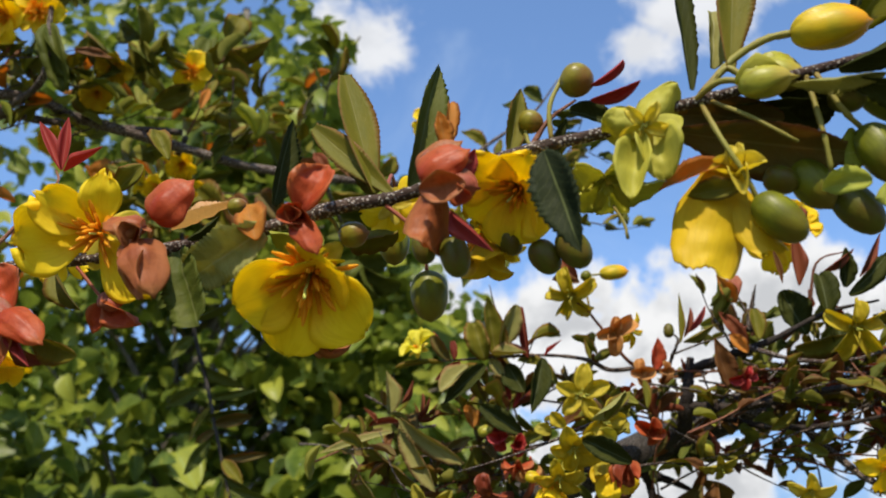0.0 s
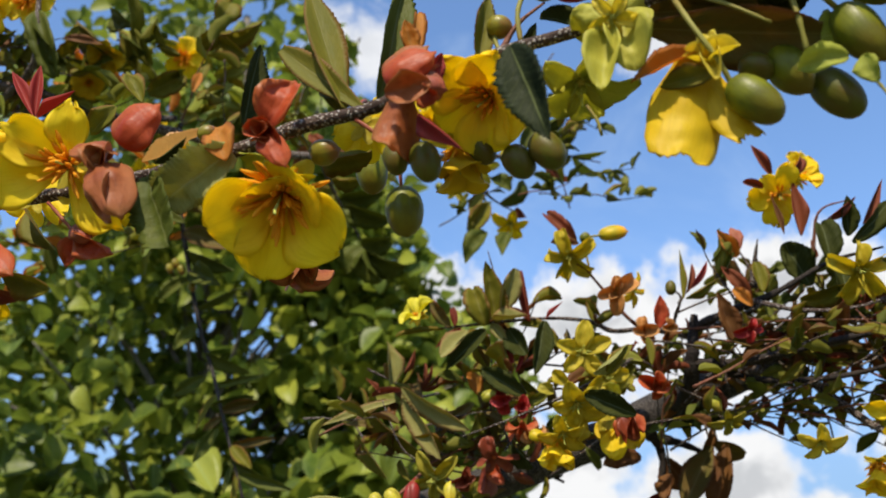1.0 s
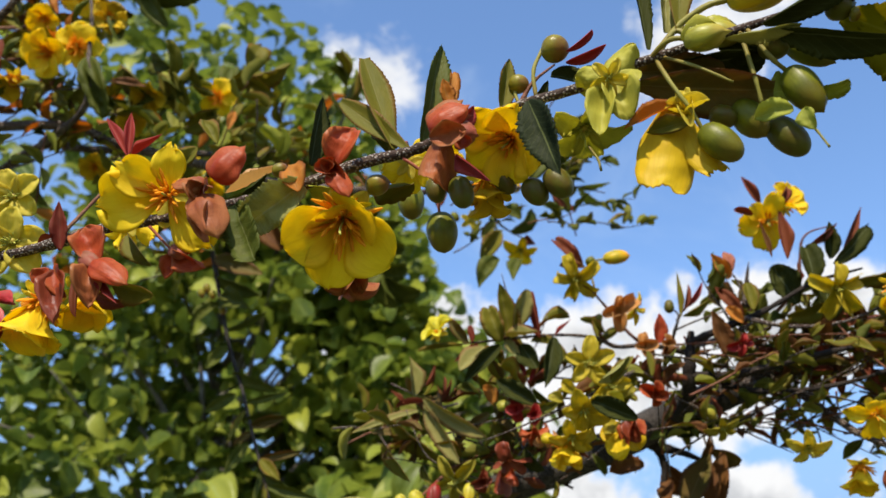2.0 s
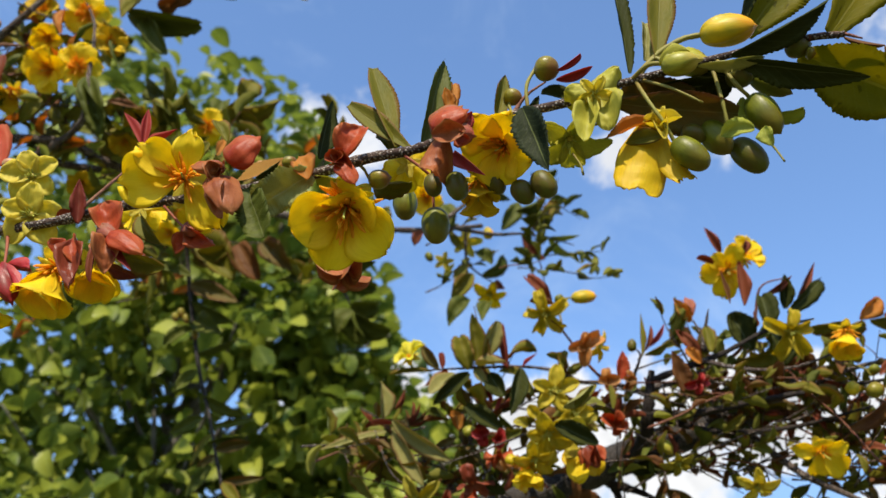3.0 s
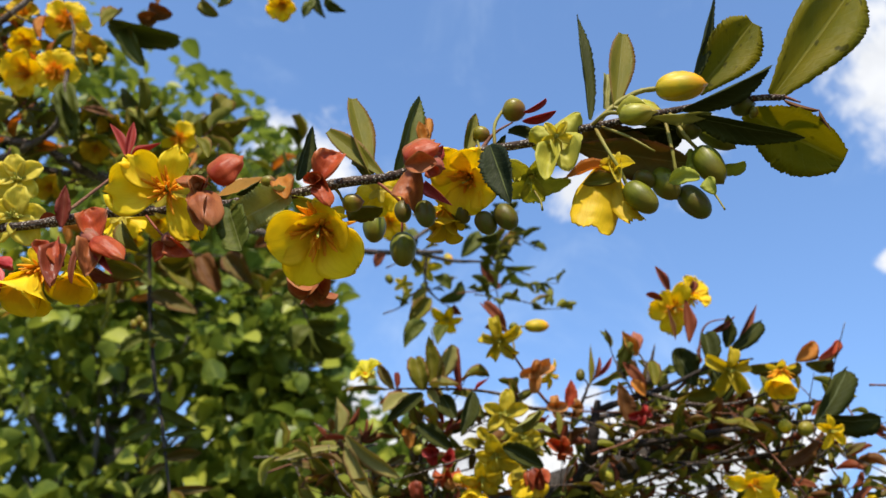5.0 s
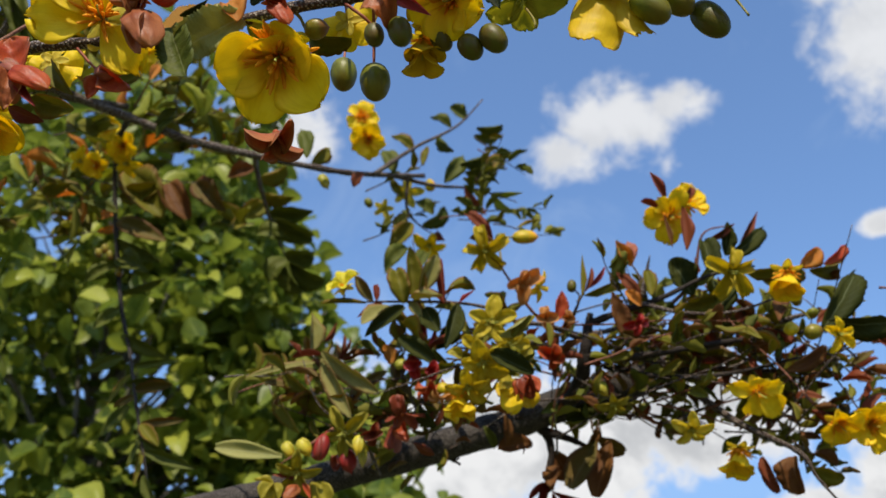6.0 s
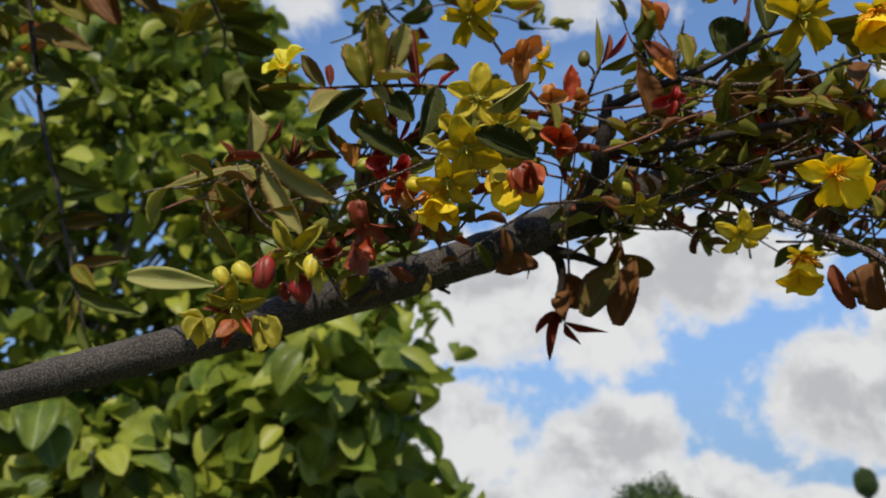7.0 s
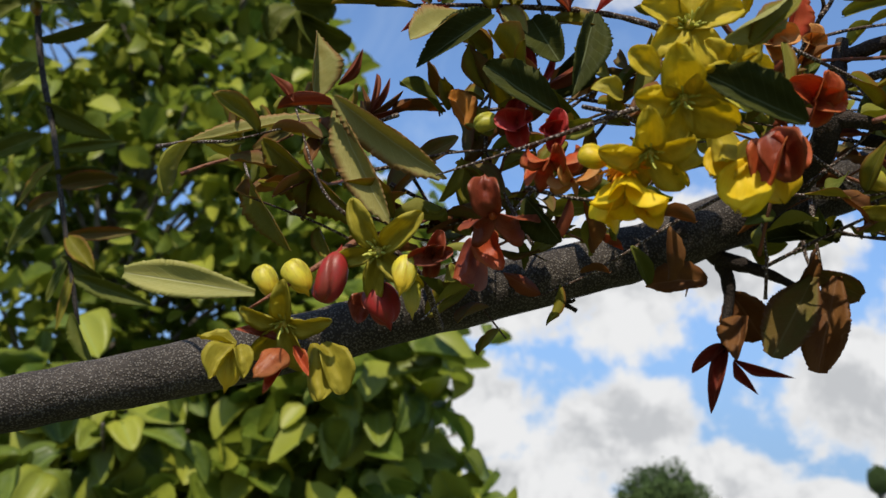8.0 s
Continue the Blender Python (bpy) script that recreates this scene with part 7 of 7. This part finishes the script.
leaf(shrub, (-0.1267, 0.44, 1.9537), (-0.1126, 0.44, 1.9413), 0.0095, (-0.50, -0.65, -0.57), OLIVE, SMALL)
leaf(shrub, (-0.0515, 0.45, 1.989), (-0.04, 0.45, 1.9615), 0.0107, (-0.60, -0.76, -0.25), MIDGREEN, SMALL)
leaf(shrub, (-0.0426, 0.45, 1.9841), (-0.0208, 0.45, 1.974), 0.0107, (-0.41, -0.23, -0.88), MIDGREEN, SMALL)
leaf(shrub, (-0.1561, 0.44, 1.961), (-0.1525, 0.44, 1.9353), 0.0103, (0.07, -1.00, 0.01), BROWN, SMALL)
leaf(shrub, (-0.05, 0.45, 1.9769), (-0.0562, 0.45, 1.9609), 0.0082, (-0.04, -1.00, 0.02), MIDGREEN, SMALL)

# ---- tangle of fine twigs and small leaves over the far end of the limb ----

# what grows up and down from the thin twig over the limb
flower(shrub, (0.0168, 0.432, 1.6705), (-0.45, -0.72, 0.5), 0.0112, "cup", LEMON, spin=20, widths=0.62, stamens=2, label="half-open lemon yellow flower at a twig's end")
leaf(shrub, (0.0309, 0.437, 1.6675), (0.0203, 0.434, 1.6805), 0.0064, (-0.45, -0.85, 0.1), OLIVE_DK, SMALL)
leaf(shrub, (0.0296, 0.439, 1.6685), (0.0229, 0.438, 1.682), 0.0034, (-0.3, -0.9, 0.1), CRIMSON, SMALL)
leaf(shrub, (0.0330, 0.437, 1.6680), (0.0317, 0.436, 1.6767), 0.0034, (0.1, -1.0, 0.0), RUSSET_DK, SMALL)
leaf(shrub, (0.0473, 0.438, 1.6685), (0.0409, 0.432, 1.6851), 0.0103, (-0.25, -0.93, 0.1), OLIVE, SMALL)
leaf(shrub, (0.0525, 0.438, 1.6695), (0.0455, 0.434, 1.6989), 0.0118, (0.15, -0.98, 0.05), OLIVE)
leaf(shrub, (0.0545, 0.436, 1.6735), (0.0616, 0.428, 1.6922), 0.0092, (0.3, -0.9, 0.2), SAGE, SMALL)
leaf(shrub, (0.0670, 0.438, 1.6700), (0.0555, 0.434, 1.6758), 0.0026, (-0.1, -0.9, 0.4), ROSE_LEAF, FINE)
leaf(shrub, (0.0670, 0.438, 1.6700), (0.0638, 0.434, 1.6945), 0.0046, (-0.35, -0.93, 0.0), RUSSET_DK, FINE)
leaf(shrub, (0.0745, 0.4395, 1.6716), (0.0832, 0.436, 1.6785), 0.0021, (-0.4, -0.8, 0.4), CRIMSON, FINE)
leaf(shrub, (0.0357, 0.438, 1.6672), (0.0240, 0.436, 1.6573), 0.0040, (-0.1, -0.95, -0.2), RUSSET_DK, SMALL)
leaf(shrub, (0.0493, 0.438, 1.6690), (0.0556, 0.436, 1.6601), 0.0052, (-0.3, -0.93, 0.1), SAGE, SMALL)
leaf(shrub, (0.0737, 0.438, 1.6700), (0.0676, 0.436, 1.6431), 0.0098, (0.25, -0.95, -0.1), GREEN)
leaf(shrub, (0.0272, 0.439, 1.6670), (0.0054, 0.434, 1.6625), 0.0026, (0.0, -0.9, 0.4), OLIVE, FINE)
berry(shrub, (0.0304, 0.44, 1.5987), (0.0292, 0.438, 1.5895), 0.0058, BUDYELLOW, "bud", "bud")
# leaves on the thin hanging twig
leaf(shrub, (-0.1564, 0.600, 1.8523), (-0.1226, 0.592, 1.8111), 0.0270, (0.2, -0.9, -0.35), OLIVE, SMALL)
leaf(shrub, (-0.1540, 0.600, 1.8071), (-0.1155, 0.594, 1.7904), 0.0154, (0.1, -0.95, -0.3), OLIVE_DK, NARROW)
leaf(shrub, (-0.1560, 0.600, 1.8270), (-0.1227, 0.596, 1.8414), 0.0160, (0.2, -0.8, -0.5), OLIVE)
leaf(shrub, (-0.1237, 0.598, 1.8428), (-0.1038, 0.594, 1.8110), 0.0189, (-0.2, -0.95, -0.2), BROWN, SMALL)
leaf(shrub, (-0.1056, 0.598, 1.8448), (-0.0790, 0.594, 1.8195), 0.0190, (0.1, -0.9, -0.4), OLIVE_DK, SMALL)
leaf(shrub, (-0.1455, 0.600, 1.7771), (-0.1157, 0.596, 1.7589), 0.0164, (0.1, -0.95, -0.3), MIDGREEN, SMALL)
leaf(shrub, (-0.1075, 0.600, 1.6570), (-0.0923, 0.596, 1.6411), 0.0091, (0.2, -0.95, -0.1), OLIVE, NARROW)
leaf(shrub, (-0.1020, 0.600, 1.6398), (-0.0662, 0.594, 1.6285), 0.0084, (0.0, -0.9, -0.4), MIDGREEN, NARROW)
leaf(shrub, (-0.1203, 0.600, 1.6961), (-0.0909, 0.598, 1.7019), 0.0054, (0.0, -0.85, -0.5), MIDGREEN, NARROW)
leaf(shrub, (-0.1155, 0.600, 1.6796), (-0.0919, 0.598, 1.6847), 0.0086, (0.1, -0.95, -0.3), OLIVE_DK)
leaf(shrub, (-0.1025, 0.600, 1.6422), (-0.1030, 0.598, 1.6163), 0.0040, (0.2, -0.97, 0.0), OLIVE, NARROW)
leaf(shrub, (-0.1050, 0.600, 1.6471), (-0.1092, 0.598, 1.6274), 0.0040, (-0.2, -0.97, 0.0), MIDGREEN, NARROW)
leaf(shrub, (-0.1203, 0.600, 1.6904), (-0.1298, 0.598, 1.6673), 0.0065, (-0.2, -0.95, 0.1), OLIVE, NARROW)
leaf(shrub, (-0.1146, 0.600, 1.6756), (-0.1259, 0.598, 1.6663), 0.0056, (0.1, -0.95, -0.2), OLIVE_DK, NARROW)
leaf(shrub, (-0.1075, 0.600, 1.6575), (-0.0788, 0.598, 1.6612), 0.0062, (0.0, -0.9, -0.4), OLIVE_DK, NARROW)
stem(shrub, [(-0.1590, 0.600, 1.8400), (-0.1420, 0.6, 1.8470), (-0.1237, 0.598, 1.8445), (-0.1056, 0.598, 1.8455)], 0.0009, 0.0004, TWIG)
stem(shrub, [(0.0172, 0.44, 1.6674), (0.0168, 0.436, 1.669), (0.0168, 0.433, 1.67)], 0.0005, 0.0005, STALK, "stalk")


SPRIGS = [blade("leaf", oval if k % 2 else lance, 16 - 9 * (k % 4), -34 + 17 * (k % 5), cup=0.15, fold=0.25 + 0.2 * (k % 3), wave=0.03, teeth=9, bite=0.07, rows=13, cols=4,
                thick=0.016, twist=0.35 * (k % 3 - 1), crumple=0.08, seed=40 + k) for k in range(8)]


def taken(mesh):
    """A mesh's corners, faces and layout, for joining."""
    uv = {}
    for loop, at in zip(mesh.loops, mesh.uv_layers[0].data):
        uv[loop.vertex_index] = tuple(at.uv)
    return [v.co.copy() for v in mesh.vertices], [tuple(f.vertices) for f in mesh.polygons], [uv[k] for k in range(len(mesh.vertices))]


SPRIG_DATA = [taken(mesh) for mesh in SPRIGS]


def join_in(heap, data, m=None):
    points, sides, chart = data
    verts, faces, uvs = heap
    start = len(verts)
    verts += [m @ v for v in points] if m else points
    faces += [tuple(start + i for i in f) for f in sides]
    uvs += chart


def thicket(owner, lo, hi, count, leaves, seed, mats, size=(0.009, 0.016), reach=(0.02, 0.045)):
    """Thin twigs spread through a box, with small leaves along each; too many to tell apart, so joined."""
    rng = random.Random(seed)
    heaps = {}
    for n in range(count):
        p = Vector([rng.uniform(a, b) for a, b in zip(lo, hi)])
        way = Vector((rng.uniform(-0.4, 1), rng.uniform(-0.7, 0.5), rng.uniform(-0.4, 0.7))).normalized() * rng.uniform(*reach)
        q = p + way * 0.5 + Vector((rng.uniform(-1, 1), rng.uniform(-1, 1), rng.uniform(-1, 1))) * 0.003
        thin = tube("twig", [p - way * 0.4, p, q, p + way], 0.0006, 0.00025, 6, 4, 0.12, LUCK.randrange(9999))
        join_in(heaps.setdefault(("twig_tangle", SHOOT if n % 4 == 0 else TWIG), ([], [], [])), taken(thin))
        bpy.data.meshes.remove(thin)
        for k in range(leaves):
            s = p + way * (k + rng.random()) / leaves
            out = (way.normalized() * 0.6 + Vector((rng.uniform(-1, 1), rng.uniform(-1, 0.6), rng.uniform(-0.7, 1))).normalized()).normalized()
            long = rng.uniform(*size)
            m = along(s, s + out * long, (rng.uniform(-1, 1), rng.uniform(-1, 0.2), rng.uniform(-0.3, 1)), long * rng.uniform(0.3, 0.44))
            join_in(heaps.setdefault(("foliage", mats[rng.randrange(len(mats))]), ([], [], [])), SPRIG_DATA[rng.randrange(8)], m)
    for (name, mat), (verts, faces, uvs) in heaps.items():
        tagged(part(name, skin(name, verts, faces, uvs), mat, owner, Matrix()), kind="stuff")


SUNNY = [OLIVE, MOSSLEAF, BROWN, OLIVE, RUSSET, MIDGREEN, OLIVE_DK, MOSSLEAF]
AIRY = [MOSSLEAF, OLIVE, LIME_LEAF, MOSSLEAF, AMBER, OLIVE, MOSSLEAF, MIDGREEN]
SHADY = [OLIVE, MOSSLEAF, MIDGREEN, OLIVE, MOSSLEAF, OLIVE_DK]
thicket(shrub, (0.15, 0.43, 1.645), (0.26, 0.52, 1.685), 34, 7, 21, SUNNY)
thicket(shrub, (0.14, 0.44, 1.625), (0.26, 0.50, 1.65), 18, 6, 22, SUNNY)
thicket(shrub, (0.05, 0.43, 1.615), (0.13, 0.48, 1.66), 16, 6, 23, SUNNY)
thicket(shrub, (0.0, 0.45, 1.61), (0.07, 0.49, 1.65), 6, 5, 24, SHADY, (0.009, 0.015))
thicket(shrub, (0.012, 0.452, 1.612), (0.085, 0.485, 1.666), 14, 6, 44, [OLIVE, OLIVE_DK, MOSSLEAF, BROWN, OLIVE, MIDGREEN, OLIVE_DK], (0.009, 0.018))
thicket(shrub, (0.25, 0.38, 1.61), (0.34, 0.5, 1.67), 22, 6, 25, SUNNY)
thicket(shrub, (0.16, 0.43, 1.645), (0.28, 0.48, 1.675), 28, 6, 31, SUNNY, (0.010, 0.018))
thicket(shrub, (-0.03, 0.455, 1.615), (0.06, 0.5, 1.665), 6, 5, 32, [OLIVE, OLIVE_DK, MOSSLEAF], (0.010, 0.017))
thicket(shrub, (-0.24, 0.47, 1.82), (-0.08, 0.54, 1.89), 14, 6, 26, AIRY, (0.014, 0.026))
thicket(shrub, (-0.28, 0.44, 1.78), (-0.17, 0.48, 1.84), 11, 6, 27, AIRY, (0.012, 0.022))
thicket(shrub, (-0.30, 0.42, 1.83), (-0.215, 0.47, 1.94), 24, 6, 41, [OLIVE, MOSSLEAF, OLIVE, AMBER, BROWN, MOSSLEAF, MIDGREEN], (0.012, 0.022))
thicket(shrub, (0.14, 0.41, 1.625), (0.27, 0.48, 1.665), 26, 2, 42, SUNNY, (0.008, 0.014), (0.04, 0.075))
thicket(shrub, (-0.30, 0.55, 1.79), (-0.17, 0.66, 1.86), 9, 5, 28, AIRY, (0.018, 0.03))
thicket(shrub, (-0.26, 0.6, 1.84), (-0.06, 0.68, 1.97), 20, 6, 29, AIRY, (0.018, 0.032))
thicket(shrub, (0.03, 0.55, 1.81), (0.13, 0.6, 1.88), 12, 6, 30, [MIDGREEN, OLIVE, MOSSLEAF, MIDGREEN], (0.01, 0.018))


# ---- the broad-leaved tree behind ----
def crown_edge(z):
    """How far the crown reaches on its open side, by height."""
    stops = ((1.2, 0.42), (1.75, 0.37), (2.05, 0.3), (2.36, 0.11), (2.55, 0.0), (2.85, -0.19), (3.15, -0.26), (3.4, -0.5))
    for (z0, x0), (z1, x1) in zip(stops, stops[1:]):
        if z < z1:
            return x0 + (x1 - x0) * max(0.0, z - z0) / (z1 - z0)
    return -0.6


# gaps in the crown through which the sky shows: across and up at two metres from the open side, half widths
GAPS = ((-0.75, 2.66, 0.08, 0.075), (-0.49, 3.0, 0.07, 0.11), (-0.44, 2.72, 0.035, 0.035), (-0.56, 2.59, 0.03, 0.045), (-0.53, 2.37, 0.035, 0.03))


def in_gap(p):
    x, z = p.x * 2.0 / p.y, 1.5 + (p.z - 1.5) * 2.0 / p.y
    return any(((x - gx) / rx) ** 2 + ((z - gz) / rz) ** 2 < 1.0 + 0.6 * noise.noise(p * 9.0) for gx, gz, rx, rz in GAPS)


def broadleaf(owner_spot):
    rng = random.Random(8)
    root = part("broadleaf_tree", None, None, None, Matrix.Translation(owner_spot), "leafy green tree with broad pointed leaves", "tree")
    base = Vector(owner_spot)
    stem(root, [base, base + Vector((0.03, -0.02, 0.9)), base + Vector((-0.02, 0.0, 1.8)), base + Vector((0.05, 0.03, 2.6)), base + Vector((0.02, 0.0, 3.5))], 0.05, 0.012, TRUNK, "trunk", sides=12, knots=0.05)
    meshes = [blade("leaf", heart, 14 - 8 * k, -38 + 9 * k, cup=0.1, fold=0.2, wave=0.03, rows=8, cols=4, thick=0.006, seed=140 + k) for k in range(5)]
    # limbs rise from the trunk; leaves sit in drooping sprays along and beyond them
    sprays = []
    for n in range(70):
        z = 0.75 + 2.33 * (n + rng.random()) / 70
        reach = min(0.98, 0.98 - 0.6 * (z + 0.22 - 1.9)) * rng.uniform(0.8, 1.0)
        a = n * 2.399 + rng.uniform(-0.4, 0.4)
        tip = base + Vector((math.cos(a) * reach, math.sin(a) * reach * 0.8, z + 0.22))
        start = base + Vector((0, 0, max(0.5, z - 0.25)))
        mid = (start + tip) / 2 + Vector((rng.uniform(-0.08, 0.08), rng.uniform(-0.08, 0.08), 0.08))
        stem(root, [start, mid, tip], 0.008, 0.002, TRUNK, "limb", sides=6)
        for k in range(14):
            s = rng.uniform(0.25, 1.06)
            p = start.lerp(mid, s * 2) if s < 0.5 else mid.lerp(tip, s * 2 - 1)
            sprays.append(p + Vector((rng.gauss(0, 0.075), rng.gauss(0, 0.075), rng.gauss(0, 0.075))))
    # low boughs that reach out towards the open side
    for n in range(38):
        z = 1.2 + 1.75 * (n + rng.random()) / 38
        deep = base.y - (rng.uniform(0.2, 0.65) if z < 2.0 else rng.uniform(0.0, 0.4))
        tip = Vector((crown_edge(1.5 + (z - 1.45) * 2.0 / deep) * deep / 2.0 - 0.06 - 0.24 * rng.random(), deep, z + 0.05))
        start = base + Vector((0, 0, z - 0.35))
        mid = (start + tip) / 2 + Vector((0, 0, 0.1))
        if noise.noise(Vector((tip.x * 4.2, tip.y, tip.z * 4.2))) > -0.2:
            stem(root, [start, mid, tip], 0.008, 0.002, TRUNK, "limb", sides=6)
        for k in range(14):
            sprays.append(mid.lerp(tip, rng.uniform(0.1, 1.0)) + Vector((rng.gauss(0, 0.042), rng.gauss(0, 0.042), rng.gauss(0, 0.042))))
    sprig = [base + Vector((0.1, -0.1, 2.5)), base + Vector((0.3, -0.25, 2.9)), base + Vector((0.44, -0.36, 3.1))]
    stem(root, sprig, 0.009, 0.003, TRUNK, "limb", sides=6)
    for k in range(14):
        sprays.append(sprig[1].lerp(sprig[2], rng.uniform(0.1, 1.1)) + Vector((rng.gauss(0, 0.05), rng.gauss(0, 0.05), rng.gauss(0, 0.05))))
    # dense inner foliage round the trunk
    for k in range(520):
        sprays.append(base + Vector((rng.gauss(0.0, 0.42), rng.gauss(0.12, 0.26), rng.uniform(1.0, 2.6))))
    # the top of the crown
    for k in range(300):
        sprays.append(base + Vector((rng.gauss(-0.05, 0.34), rng.gauss(-0.05, 0.24), rng.uniform(2.4, 3.55))))
    plain = [blade("leaf", heart, 14 - 12 * k, -34 + 14 * k, cup=0.1, fold=0.2, rows=5, cols=2, thick=0.0, seed=150 + k) for k in range(3)]
    shapes = [([v.co.copy() for v in mesh.vertices][:18], [tuple(f.vertices) for f in mesh.polygons if max(f.vertices) < 18]) for mesh in plain]
    chart = [(i // 3 / 5, i % 3 / 2) for i in range(18)]
    verts, faces, uvs = [], [], []
    made = 0
    for p in sorted(sprays, key=lambda q: q.y):
        # holes between the boughs
        if noise.noise(Vector((p.x * 4.2, p.y, p.z * 4.2))) < -0.42:
            continue
        for k in range(8 if p.z < 2.35 else 6):
            out = Vector((rng.uniform(-1, 1), rng.uniform(-1, 1), rng.uniform(-1.0, 0.25))).normalized()
            foot = p + Vector((rng.gauss(0, 0.04), rng.gauss(0, 0.04), rng.gauss(0, 0.035)))
            if foot.x > crown_edge(1.5 + (foot.z - 1.5) * 2.0 / foot.y) * foot.y / 2.0 - 0.02 + 0.05 * noise.noise(foot * 5.0) or in_gap(foot):
                continue
            size = rng.uniform(0.055, 0.115) if foot.z < 2.0 else rng.uniform(0.04, 0.075)
            # low leaves hang with their faces to the open side, high ones lie flatter
            if foot.z < 2.05:
                normal = Vector((rng.gauss(0, 0.45), rng.gauss(-0.6, 0.45), rng.uniform(0.3, 1.0)))
            else:
                normal = Vector((rng.gauss(0, 0.5), rng.gauss(-0.1, 0.5), rng.uniform(0.4, 1.0)))
            m = along(foot, foot + out * size, normal, size * rng.uniform(0.55, 0.74))
            if made < 300 and -1.4 < foot.x < 0.4:
                part("leaf", meshes[rng.randrange(5)], TREE_LEAF, root, m)
                made += 1
            else:
                points, sides = shapes[rng.randrange(3)]
                start = len(verts)
                verts += [m @ v for v in points]
                faces += [tuple(start + i for i in f) for f in sides]
                uvs += chart
    crown = part("crown", skin("crown", verts, faces, uvs), TREE_LEAF, root, Matrix())
    tagged(crown, "mass of broad green leaves", kind="stuff")
    return root


broadleaf((-0.66, 2.3, 0.0))

far_tree((13.6, 43.0, 0.0), 8.6, (2.35, 2.35, 2.9), 5, "round dark green tree in the distance")
far_tree((30.5, 54.0, 0.0), 11.4, (0.7, 0.7, 0.9), 6, "small dark treetop in the distance")
